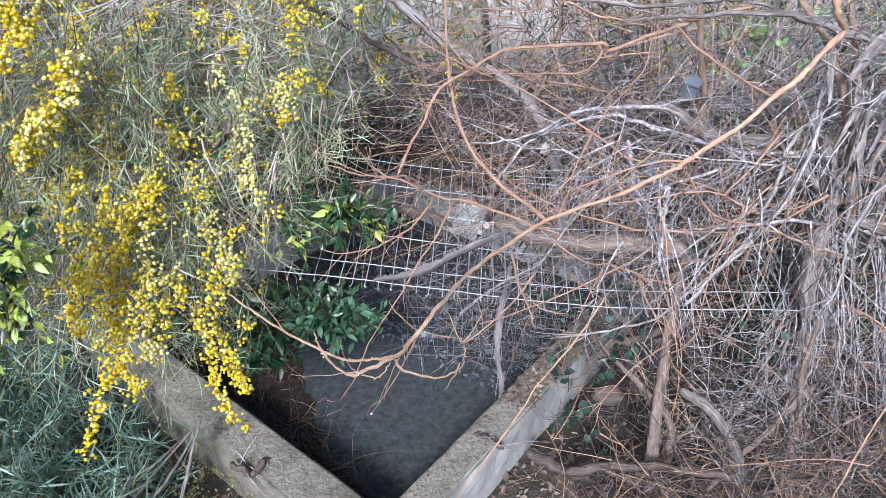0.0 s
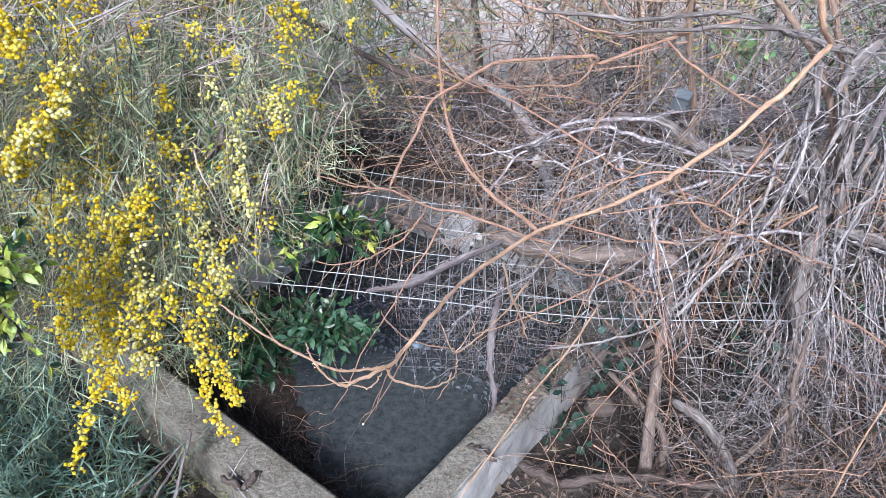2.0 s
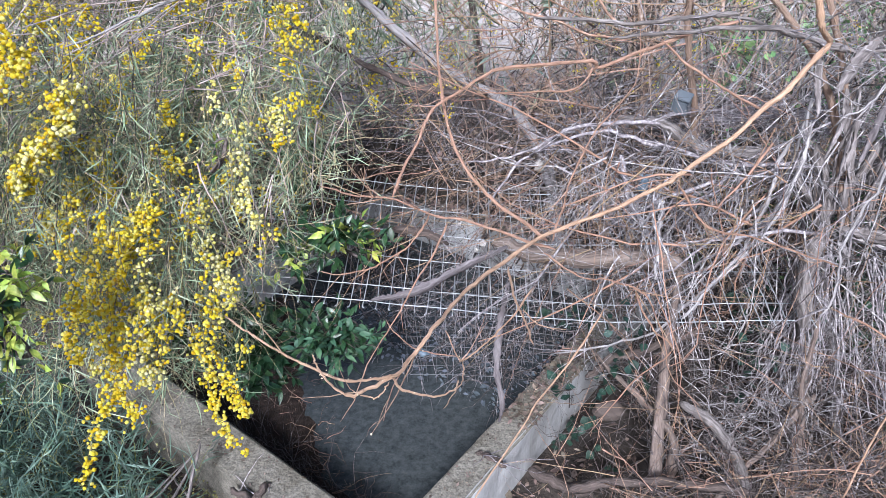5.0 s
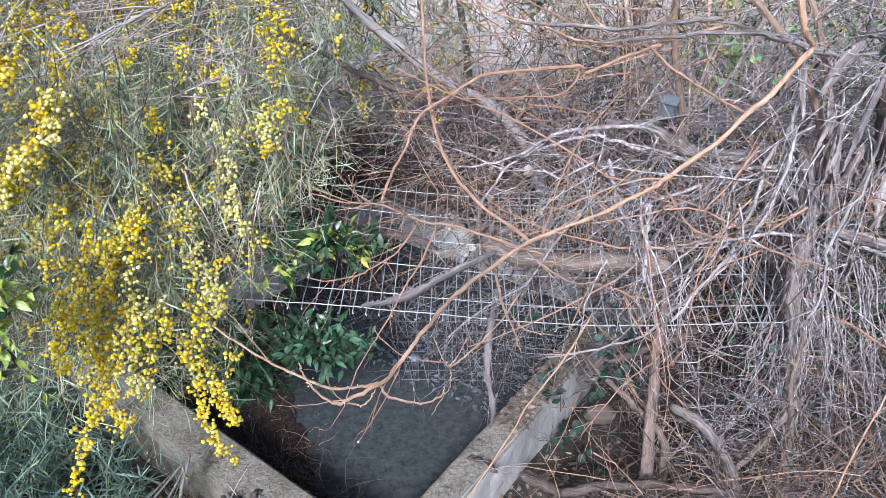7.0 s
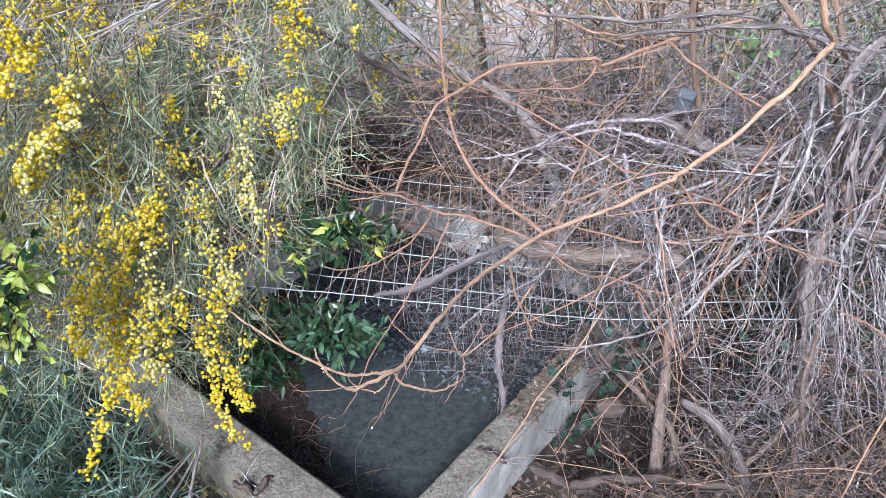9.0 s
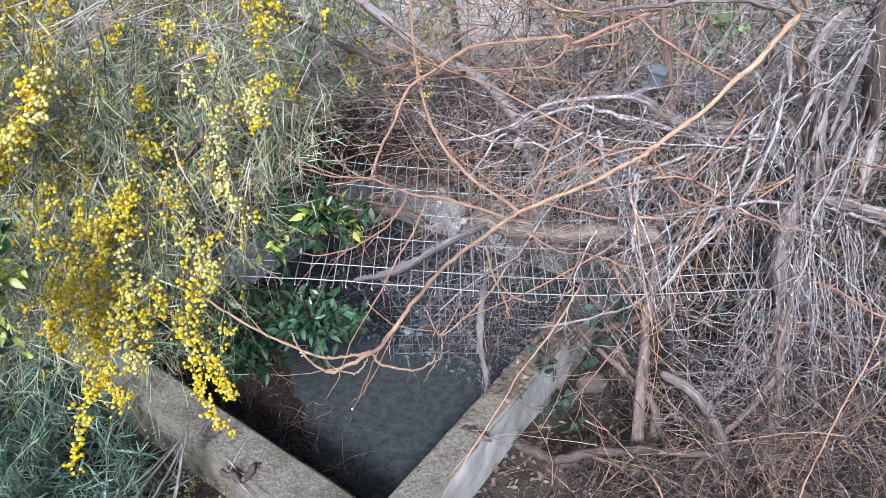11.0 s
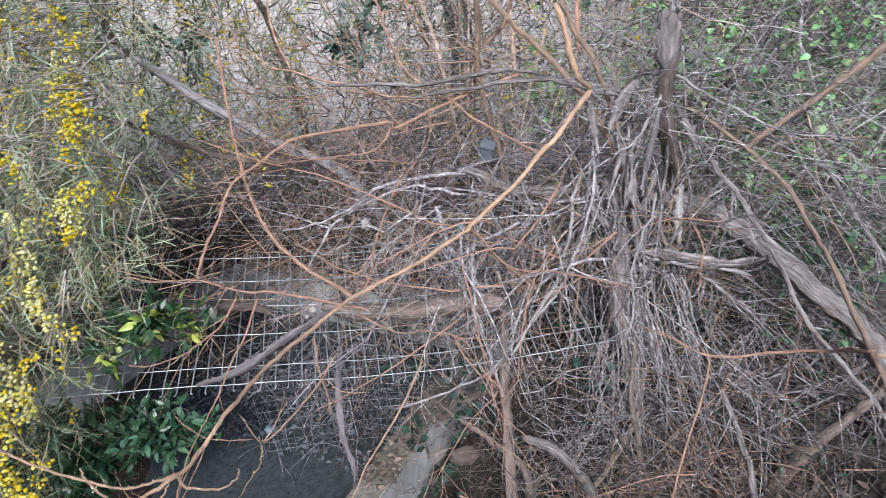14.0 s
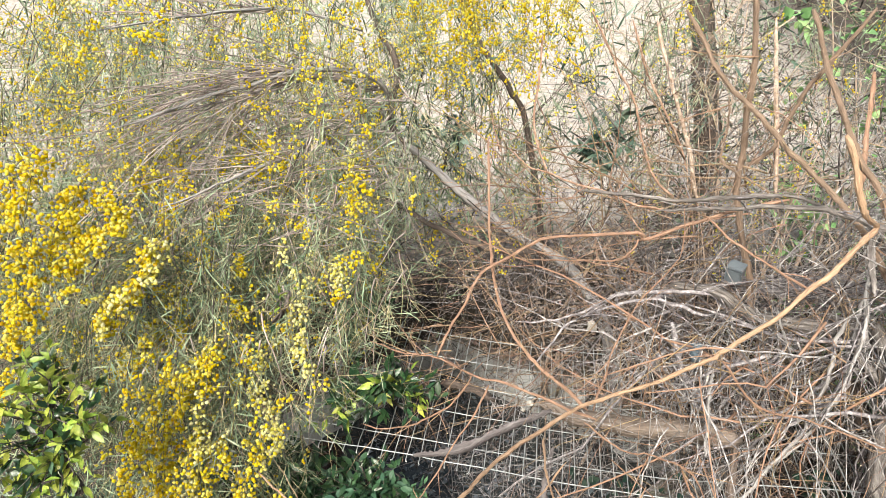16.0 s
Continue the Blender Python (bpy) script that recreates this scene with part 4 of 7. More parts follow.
# splintered top of the trunk
spl = []
for i in range(9):
    b = np.array((1.591, 2.150, 1.856)) + rng.normal(0, 0.018, 3)
    spl.append((curve([b, b + np.array([rng.normal(0, 0.01), rng.normal(0, 0.01), 0.03 + 0.05 * rng.random()])], 5), np.linspace(0.008, 0.001, 5)))
tube_part("splinter", spl, M_MAUVE, dead, 4)


def strip(points, width, parent, twist=0.6, material=M_STRIP, turn=None):
    """A peeled ribbon of bark: thick, ragged at the edges, curled across."""
    n = 8 * len(points)
    p = curve(points, n)
    t = np.gradient(p, axis=0)
    t /= np.linalg.norm(t, axis=1)[:, None]
    a = (rng.uniform(0, 6.28) if turn is None else turn) + np.cumsum(rng.normal(0, twist / n**0.5, n))
    ref = np.cross(t, [0.2, 1.0, 0.1])
    ref /= np.linalg.norm(ref, axis=1)[:, None] + 1e-9
    nor = np.cross(t, ref)
    side = ref * np.cos(a * 0.35)[:, None] + nor * np.sin(a * 0.35)[:, None]
    up = np.cross(side, t)
    w = width * (0.12 + 0.88 * np.sin(np.linspace(0.12, 2.95, n)) ** 0.7) * (1 + rng.normal(0, 0.22, n))
    cols = 5
    rows = []
    for lay in (0.0016, -0.0016):
        for c in range(cols):
            g = (c / (cols - 1) - 0.5)
            rows.append(p + side * (w * g)[:, None] + up * (lay + w * 0.6 * g * g)[:, None] + rng.normal(0, 0.0016, (n, 3)))
    v = np.stack(rows, 1).reshape(-1, 3)
    f = []
    k = 2 * cols
    ring = list(range(cols)) + list(range(2 * cols - 1, cols - 1, -1))
    for i in range(n - 1):
        for q in range(len(ring)):
            a0, b0 = ring[q], ring[(q + 1) % len(ring)]
            f.append([i * k + a0, i * k + b0, (i + 1) * k + b0, (i + 1) * k + a0])
    me = mesh_of("bark_strip", v, f, material)
    along = np.concatenate([[0], np.cumsum(np.linalg.norm(np.diff(p, axis=0), axis=1))]) + rng.uniform(0, 9)
    across = np.tile(np.linspace(-0.5, 0.5, cols), 2)
    own = np.stack([across[None] * w[:, None], np.zeros((n, 2 * cols)), np.repeat(along[:, None] * 0.11, 2 * cols, 1)], -1)
    me.attributes.new("grain", "FLOAT_VECTOR", "POINT").data.foreach_set("vector", own.ravel())
    ob = new("bark_strip", me)
    return hang(ob, parent)


M_BARKSTRIP = mat("dark_bark_strip", [(0.055, 0.048, 0.05), (0.12, 0.106, 0.11), (0.22, 0.20, 0.205)], 45, 0.9, 0.7, 160, 0.2, hue=0.01, grain=True)
strip([(-0.251, 1.922, 0.763), (-0.170, 1.910, 0.783), (-0.077, 1.903, 0.811), (0.034, 1.924, 0.865), (0.124, 1.938, 0.906), (0.244, 1.957, 0.956)], 0.044, dead, 0.25, M_BARKSTRIP, 0.9)
strip([(0.257, 1.999, 0.779), (0.237, 1.992, 0.653), (0.222, 1.982, 0.524), (0.218, 1.958, 0.371), (0.242, 1.942, 0.232), (0.233, 1.943, 0.118)], 0.028, dead, 0.3, M_BARKSTRIP, 0.2)
strip([(1.459, 2.050, 0.952), (1.635, 2.020, 0.912), (1.850, 1.980, 0.859), (2.046, 1.950, 0.874)], 0.052, dead, 0.2, M_STRIP, 0.4)
strip([(1.683, 2.100, 1.187), (1.669, 2.080, 1.079), (1.676, 2.060, 0.945)], 0.040, dead, 0.2, M_STICK, 0.0)
strip([(1.565, 2.100, 1.144), (1.582, 2.080, 1.039), (1.629, 2.060, 0.924)], 0.022, dead, 0.3, M_STRIP, 0.3)
strip([(1.446, 2.100, 1.624), (1.387, 2.090, 1.551), (1.337, 2.080, 1.453)], 0.040, dead, 0.3, M_STRIP, 0.2)
strip([(1.537, 2.080, 1.519), (1.510, 2.070, 1.367), (1.482, 2.060, 1.206)], 0.026, dead, 0.3, M_BARKSTRIP, 0.2)
strip([(1.600, 2.070, 1.512), (1.663, 2.070, 1.426), (1.710, 2.070, 1.337)], 0.028, dead, 0.3, M_STRIP, 0.1)
strip([(1.381, 2.100, 1.457), (1.414, 2.080, 1.312), (1.489, 2.060, 1.117)], 0.024, dead, 0.3, M_STRIP, 0.4)
strip([(1.281, 2.150, 1.613), (1.292, 2.130, 1.494), (1.308, 2.100, 1.372)], 0.022, dead, 0.3, M_STRIP, 0.2)
for q in range(14):
    x0 = rng.uniform(965, 1150)
    y0 = rng.uniform(80, 380)
    a = np.array((1.403, 2.076, 1.566)) + np.array([(x0 - 1000) * 0.0019, rng.uniform(-0.06, 0.12), -(y0 - 150) * 0.0017])
    ln = rng.uniform(0.15, 0.5)
    b = a + np.array([rng.normal(-0.03, 0.06), rng.normal(-0.05, 0.05), -ln])
    mid = (a + b) / 2 + rng.normal(0, 0.03, 3)
    strip([a, mid, b], rng.uniform(0.007, 0.022), dead, 0.7, M_STRIP)

# ---- upright stems in the brush below ----


def stem(name, label, points, r0, r1, material, count=6):
    th = thing(name, label, "stem", tuple(points[-1]), "stems in the brush")
    s = limb(points, r0, r1, 0, 0.08, 0.003)
    tube_part("stalk", [s], material, th, 9, 0.1)
    tube_part("twig_growth", shoots(s, count, 0.25, 0.003, 0.8, 0.2, 0.2), M_BROWN, th, 4, kind="stuff")


stem("bush_stem", "brown upright bush stem rooted beside the tank", [(0.929, 2.071, 0.810), (0.904, 2.031, 0.653), (0.888, 2.001, 0.510), (0.887, 1.956, 0.343), (0.871, 1.870, 0.112), (0.869, 1.786, -0.117)], 0.010, 0.028, M_STEM)
stem("bush_stem", "slim brown bush stem rooted beside the tank", [(0.585, 1.937, 0.504), (0.688, 1.955, 0.343), (0.829, 1.932, 0.210), (0.964, 1.881, 0.034), (0.974, 1.860, -0.189)], 0.005, 0.02, M_STEM)
stem("bush_stem", "rust-coloured bush stem with peeling bark", [(1.461, 1.994, 0.656), (1.439, 1.930, 0.486), (1.446, 1.885, 0.262), (1.464, 1.842, 0.081), (1.461, 1.771, -0.143), (1.458, 1.706, -0.356)], 0.006, 0.014, M_STEM)
stem("bush_stem", "grey upright bush stem under hanging twigs", [(1.673, 2.409, 0.658), (1.756, 2.320, 0.293), (1.854, 2.215, -0.096), (1.991, 2.104, -0.608)], 0.022, 0.03, M_BARK)
stem("bush_stem", "leaning brown stem in the dense brush", [(2.555, 1.642, 0.503), (2.423, 1.642, 0.304), (2.298, 1.671, 0.166), (2.162, 1.690, -0.001), (2.072, 1.724, -0.242)], 0.014, 0.036, M_STEM)
stem("broken_stem", "broken stem with splintered pale end", [(0.907, 1.786, 0.353), (1.025, 1.788, 0.261), (1.179, 1.775, 0.052), (1.248, 1.756, -0.168)], 0.02, 0.025, M_BARK)

# ---- the mimosa in flower ----
M_FAN = mat("mauve_twig", [(0.16, 0.125, 0.115), (0.28, 0.235, 0.22), (0.46, 0.41, 0.39)], 10, 0.9, 0.2, 80, 0.35, hue=0.02)
M_STALK = mat("pale_stalk", [(0.27, 0.225, 0.12), (0.44, 0.375, 0.22), (0.64, 0.57, 0.41)], 8, 0.8, 0.0, 60, 0.3)
mimosa = thing("mimosa_tree", "mimosa tree in full yellow flower leaning over the tank", "tree", (0.75, 3.45, float(ground_z(0.75, 3.45))))


def mimosa_limb(points, r0, r1, material=M_PALE, name="limb"):
    s = limb(points, r0, r1, 0, 0.05, 0.003)
    tube_part(name, [s], material, mimosa, 10, 0.08)
    return s


TRUNK = mimosa_limb([(0.75, 3.45, -0.05), (0.62, 3.3, 0.6), (0.404, 3.242, 1.026), (0.130, 3.209, 1.215), (-0.135, 3.186, 1.427), (-0.305, 3.156, 1.587), (-0.448, 3.086, 1.728)], 0.036, 0.018, M_PALE, "trunk")
FORK = (-0.448, 3.086, 1.728)
CROWN_LIMBS = [
    mimosa_limb([FORK, (-0.531, 3.028, 1.819), (-0.474, 2.937, 1.972), (-0.547, 2.792, 2.069), (-0.696, 2.618, 2.096), (-0.867, 2.425, 2.062), (-1.094, 2.218, 1.998), (-1.269, 2.025, 1.942)], 0.015, 0.004, M_STICK),
    mimosa_limb([FORK, (-0.514, 3.090, 1.838), (-0.491, 3.175, 2.088), (-0.606, 3.232, 2.301), (-0.665, 3.313, 2.566)], 0.018, 0.012, M_LOG),
    mimosa_limb([FORK, (-0.603, 2.843, 1.748), (-0.753, 2.643, 1.779), (-0.881, 2.376, 1.760), (-1.001, 2.167, 1.714), (-1.116, 1.967, 1.679)], 0.011, 0.003, M_STICK),
    mimosa_limb([(0.245, 3.084, 1.165), (-0.037, 2.953, 1.233), (-0.307, 2.904, 1.359), (-0.488, 2.862, 1.481), (-0.697, 2.752, 1.587)], 0.018, 0.008, M_LOG),
    mimosa_limb([(-0.631, 3.087, 2.249), (-0.925, 2.856, 2.347), (-1.136, 2.484, 2.318), (-1.370, 2.118, 2.257)], 0.009, 0.003, M_STICK),
    mimosa_limb([(0.35, 3.9, 0.2), (0.168, 3.584, 1.659), (0.055, 3.557, 1.940), (-0.102, 3.617, 2.176), (-0.250, 3.607, 2.521)], 0.018, 0.010, M_LOG),
]
M_FANWOOD = mat("lilac_bark", [(0.120, 0.099, 0.099), (0.258, 0.228, 0.228), (0.413, 0.378, 0.378)], 45, 0.85, 0.6, 160, 0.1, hue=0.01, grain=True)
# fan of fine bare twigs at the top of the hanging crown
fan = []
for i in range(80):
    s = CROWN_LIMBS[int(rng.choice([0, 0, 0, 2, 4]))]
    k = int(rng.uniform(0.18, 0.75) * (len(s[0]) - 1))
    fan.append(twig(s[0][k], (-1.0, rng.normal(-0.3, 0.4), rng.normal(0.12, 0.34)), rng.uniform(0.35, 1.05), rng.uniform(0.0016, 0.0042), 0.75, 0.10, 11))
FAN_LIMBS = [
    mimosa_limb([(-0.581, 2.900, 2.005), (-0.650, 2.783, 2.059), (-0.760, 2.667, 2.076), (-0.864, 2.550, 2.049), (-0.958, 2.433, 2.025), (-1.087, 2.317, 1.993), (-1.225, 2.200, 1.963)], 0.0075, 0.002, M_FANWOOD),
    mimosa_limb([(-0.506, 2.900, 1.969), (-0.613, 2.800, 1.917), (-0.690, 2.700, 1.869), (-0.760, 2.600, 1.834), (-0.780, 2.500, 1.781), (-0.914, 2.400, 1.718), (-1.107, 2.300, 1.664)], 0.0075, 0.002, M_FANWOOD),
    mimosa_limb([(-0.737, 2.750, 2.083), (-0.905, 2.612, 2.106), (-1.015, 2.475, 2.074), (-1.115, 2.338, 2.021), (-1.209, 2.200, 1.934)], 0.0075, 0.002, M_FANWOOD),
]
for s in FAN_LIMBS:
    for i in range(22):
        k = int(rng.uniform(0.05, 0.85) * (len(s[0]) - 1))
        d = s[0][k + 1] - s[0][k]
        d = d / np.linalg.norm(d) + rng.normal(0, 0.22, 3)
        fan.append(twig(s[0][k], d, rng.uniform(0.4, 1.15), rng.uniform(0.0015, 0.0036), 0.35, 0.06, 14))
fan2 = []
for s in fan:
    fan2 += shoots(s, 2, 0.2, 0.0015, 0.35, 0.6, 0.1)
tube_part("bare_growth", fan + fan2, M_FAN, mimosa, 4, label="fine bare grey-brown twigs", kind="stuff")

# hanging leafy twigs
hanging = []


def hanging_twigs(count, xs, ys, zs, length, way=(-0.15, -0.35, -1.0), wild=0.12):
    for i in range(count):
        a = np.array([rng.uniform(*xs), rng.uniform(*ys), rng.uniform(*zs)])
        hanging.append(twig(a, np.array(way) + rng.normal(0, 0.35, 3), rng.uniform(*length), rng.uniform(0.0014, 0.0028), 0.9, wild, 9))


hanging_twigs(380, (-2.0, -0.85), (1.85, 2.55), (1.0, 1.75), (0.25, 0.6))
hanging_twigs(100, (-0.95, -0.45), (2.05, 2.75), (1.15, 1.65), (0.15, 0.34))
hanging_twigs(110, (-1.5, -0.72), (1.78, 2.05), (0.7, 1.25), (0.25, 0.45))
hanging_twigs(150, (-2.8, -1.3), (1.8, 3.2), (1.3, 2.4), (0.3, 0.6))
hanging_twigs(340, (-2.4, -0.3), (2.4, 3.6), (1.4, 2.5), (0.25, 0.5))
hanging_twigs(130, (-0.3, 1.0), (3.3, 4.4), (1.5, 2.7), (0.25, 0.5))
hanging_twigs(380, (-3.6, -0.2), (3.4, 5.2), (0.8, 2.9), (0.3, 0.6))
hanging_twigs(60, (0.9, 2.8), (3.4, 4.6), (1.2, 2.8), (0.25, 0.5))
tube_part("hanging_growth", hanging, M_BROWN, mimosa, 3, kind="stuff")
pale = []
for s in hanging:
    pale += shoots(s, 5, 0.22, 0.0012, 0.7, 0.4, 0.16, n=7)
tube_part("stalk_growth", pale, M_STALK, mimosa, 3, label="thin pale green stalks", kind="stuff")
at, way = [], []
for p, r in hanging:
    k = rng.integers(0, len(p) - 1, 28)
    at.append(p[k] + (p[k + 1] - p[k]) * rng.random((28, 1)))
    way.append((p[k + 1] - p[k]) * 14 + rng.normal(0, 0.8, (28, 3)))
at, way = np.vstack(at), np.vstack(way)
stuff("narrow_leaves", blades(at, way, rng.uniform(0.04, 0.11, len(at)), rng.uniform(0.0013, 0.0044, len(at)), 1.0, 4), M_PHYL, "narrow grey-green hanging leaves", "leaves", mimosa)


def spray(points, heads, cream=0.0, spread=0.016, size=0.0082, level=2):
    """A hanging spray: thin stalk, stalklets and round flower heads."""
    s = limb(points, 0.0022, 0.0009, 8, 0.05, 0.002)
    level = 1 if heads < 76 else level
    heads = int(heads * (1.9 if heads >= 150 else 1.55 if level == 2 else 1.25))
    spread *= 1.15
    st = [s]
    knots = max(3, heads // 4)
    f = (np.arange(knots) + rng.random(knots)) / knots * (len(s[0]) - 1.001)
    i = f.astype(int)
    knot = s[0][i] + (s[0][i + 1] - s[0][i]) * (f - i)[:, None]
    which = rng.integers(0, knots, heads)
    base = knot[which]
    out = base + (rng.normal(0, spread * 0.75, (knots, 3)))[which] + rng.normal(0, 1, (heads, 3)) * size * 1.15
    for a, b in zip(base[::4], out[::4]):
        st.append((np.array([a, (a + b) / 2 + rng.normal(0, 0.002, 3), b]), np.array([0.0008, 0.0007, 0.0006])))
    sp = tube_part("flower_spray", st, M_MOSS, mimosa, 3)
    v, f = balls(out, rng.uniform(0.49, 0.83, heads) * size, level)
    fh = hang(new("blossom", mesh_of("blossom", v, f, M_CREAM if rng.random() < cream * (1.0 if cream >= 1 else 0.5) else M_BLOSSOM)), sp)
    tagged(fh, "", "", "", "stuff")


# sprays in the foreground
spray([(-0.940, 1.921, 1.188), (-0.987, 1.863, 1.135), (-1.004, 1.795, 1.066), (-1.030, 1.719, 0.984), (-1.037, 1.643, 0.905)], 150, 0.5, 0.022)
spray([(-1.037, 1.643, 0.905), (-1.017, 1.570, 0.827), (-1.015, 1.497, 0.751), (-1.053, 1.443, 0.684), (-1.082, 1.379, 0.603), (-1.082, 1.326, 0.518)], 130, 0.0, 0.012)
spray([(-1.027, 1.589, 0.857), (-1.008, 1.533, 0.767), (-0.990, 1.485, 0.692), (-0.967, 1.450, 0.634)], 60, 0.0, 0.012)
spray([(-1.099, 1.747, 1.010), (-1.142, 1.671, 0.929), (-1.163, 1.605, 0.844), (-1.136, 1.562, 0.776)], 90, 0.3, 0.017)
spray([(-0.964, 1.774, 1.014), (-0.963, 1.670, 0.886), (-0.945, 1.594, 0.784), (-0.921, 1.545, 0.708)], 90, 0.2, 0.02)
spray([(-0.648, 2.077, 1.394), (-0.663, 2.027, 1.334), (-0.647, 1.962, 1.251), (-0.625, 1.903, 1.176), (-0.607, 1.849, 1.110)], 90, 1.0, 0.011)
spray([(-0.840, 1.899, 1.050), (-0.759, 1.839, 0.975), (-0.718, 1.790, 0.916), (-0.689, 1.747, 0.866)], 80, 1.0, 0.013)
spray([(-0.819, 1.693, 0.823), (-0.773, 1.618, 0.742), (-0.742, 1.551, 0.654), (-0.710, 1.494, 0.584), (-0.652, 1.444, 0.522)], 90, 0.0, 0.012)
spray([(-0.782, 1.674, 0.791), (-0.718, 1.618, 0.742), (-0.677, 1.561, 0.670), (-0.637, 1.512, 0.612)], 75, 0.0, 0.011)
spray([(-1.203, 2.208, 1.648), (-1.241, 2.138, 1.537), (-1.246, 2.058, 1.449), (-1.252, 1.988, 1.377)], 110, 0.1, 0.018)
spray([(-1.249, 1.998, 1.374), (-1.282, 1.953, 1.342), (-1.323, 1.904, 1.305), (-1.369, 1.866, 1.263)], 90, 0.0, 0.013)
spray([(-1.352, 2.197, 1.633), (-1.390, 2.167, 1.585), (-1.428, 2.197, 1.633), (-1.465, 2.187, 1.617)], 60, 0.0, 0.02)
spray([(-1.310, 2.140, 1.500), (-1.372, 2.102, 1.482), (-1.431, 2.077, 1.481)], 50, 0.0, 0.016)
spray([(-1.156, 2.065, 1.320), (-1.183, 1.999, 1.255), (-1.202, 1.920, 1.188), (-1.274, 1.862, 1.135)], 100, 0.2, 0.02)
spray([(-1.089, 2.019, 1.246), (-1.126, 1.960, 1.190), (-1.167, 1.910, 1.130)], 60, 0.2, 0.018)
spray([(-1.048, 2.298, 1.591), (-1.077, 2.262, 1.534), (-1.127, 2.236, 1.491)], 40, 0.1, 0.016)
spray([(-1.116, 2.215, 1.458), (-1.067, 2.199, 1.434), (-1.146, 2.183, 1.408)], 35, 0.1, 0.014)
spray([(-0.930, 2.206, 1.441), (-0.934, 2.184, 1.408), (-0.949, 2.156, 1.361)], 26, 0.6, 0.011)
spray([(-0.949, 2.107, 1.284), (-0.934, 2.093, 1.261), (-0.906, 2.091, 1.258)], 22, 0.0, 0.010)
spray([(-0.758, 2.388, 1.532), (-0.744, 2.372, 1.505), (-0.736, 2.349, 1.471)], 26, 0.3, 0.010)
spray([(-0.589, 2.543, 1.579), (-0.578, 2.509, 1.523), (-0.572, 2.475, 1.469)], 34, 0.6, 0.016)
spray([(-0.525, 2.632, 1.417), (-0.503, 2.589, 1.350), (-0.486, 2.541, 1.272)], 44, 0.0, 0.017)
spray([(-0.625, 2.291, 1.374), (-0.594, 2.269, 1.339), (-0.584, 2.230, 1.278)], 40, 1.0, 0.014)
spray([(-0.313, 2.925, 1.283), (-0.300, 2.895, 1.235), (-0.295, 2.856, 1.173)], 26, 0.3, 0.010)
spray([(0.001, 2.998, 1.295), (0.014, 2.935, 1.195), (0.032, 2.880, 1.107)], 24, 0.6, 0.012)
spray([(-0.869, 1.970, 1.164), (-0.836, 1.941, 1.137), (-0.793, 1.911, 1.109)], 36, 0.2, 0.014)
spray([(-0.979, 1.931, 1.204), (-0.987, 1.896, 1.148), (-1.023, 1.833, 1.087)], 50, 0.9, 0.016)
spray([(-0.893, 1.770, 0.906), (-0.875, 1.723, 0.870), (-0.847, 1.688, 0.815)], 40, 0.1, 0.018)
spray([(-1.315, 1.695, 1.893), (-1.313, 1.595, 1.729), (-1.294, 1.506, 1.587), (-1.291, 1.426, 1.415)], 170, 0.2, 0.028, 0.0075)
spray([(-1.199, 1.739, 1.815), (-1.261, 1.663, 1.710), (-1.277, 1.599, 1.588), (-1.309, 1.533, 1.470)], 160, 0.2, 0.026, 0.0075)
spray([(-1.110, 1.773, 1.717), (-1.203, 1.689, 1.631), (-1.224, 1.603, 1.515)], 90, 0.1, 0.022)
spray([(-1.050, 1.798, 1.598), (-1.084, 1.730, 1.506), (-1.179, 1.632, 1.382)], 50, 0.1, 0.016)
spray([(-1.074, 2.093, 2.327), (-1.101, 2.066, 2.257), (-1.128, 2.040, 2.187)], 60, 0.6, 0.024)
spray([(-1.297, 2.062, 2.315), (-1.305, 2.031, 2.225), (-1.322, 2.000, 2.137)], 50, 0.3, 0.018)
spray([(-1.041, 1.750, 1.618), (-1.051, 1.750, 1.553), (-1.098, 1.750, 1.475), (-1.162, 1.750, 1.418), (-1.225, 1.750, 1.396)], 130, 0.0, 0.015)
spray([(-1.213, 1.700, 1.381), (-1.174, 1.700, 1.368), (-1.208, 1.700, 1.333)], 50, 0.0, 0.014)
spray([(-1.211, 1.971, 1.247), (-1.174, 1.945, 1.202), (-1.226, 1.913, 1.148), (-1.304, 1.868, 1.073)], 110, 0.1, 0.018)
spray([(-1.302, 1.926, 1.172), (-1.316, 1.894, 1.117), (-1.323, 1.868, 1.073)], 50, 0.0, 0.014)
spray([(-0.947, 1.933, 1.173), (-1.012, 1.900, 1.120), (-1.089, 1.865, 1.061)], 100, 0.2, 0.018)
spray([(-1.063, 1.894, 1.110), (-1.102, 1.875, 1.078), (-1.141, 1.855, 1.046)], 60, 0.2, 0.016)
spray([(-1.157, 2.042, 1.367), (-1.209, 2.016, 1.324), (-1.095, 2.010, 1.310)], 40, 0.1, 0.014)
spray([(-0.913, 2.100, 1.461), (-0.889, 2.081, 1.427), (-0.903, 2.061, 1.394)], 36, 0.9, 0.012)
spray([(-0.681, 2.164, 1.566), (-0.669, 2.151, 1.544), (-0.657, 2.135, 1.516)], 26, 0.0, 0.011)
spray([(-0.472, 2.254, 1.717), (-0.448, 2.229, 1.672), (-0.494, 2.203, 1.629), (-0.490, 2.164, 1.562)], 60, 0.3, 0.016)
spray([(-0.998, 2.196, 1.628), (-0.959, 2.209, 1.650), (-1.012, 2.164, 1.573)], 40, 0.0, 0.014)
spray([(-1.089, 2.151, 1.553), (-1.064, 2.138, 1.530), (-1.052, 2.126, 1.508)], 30, 0.0, 0.012)
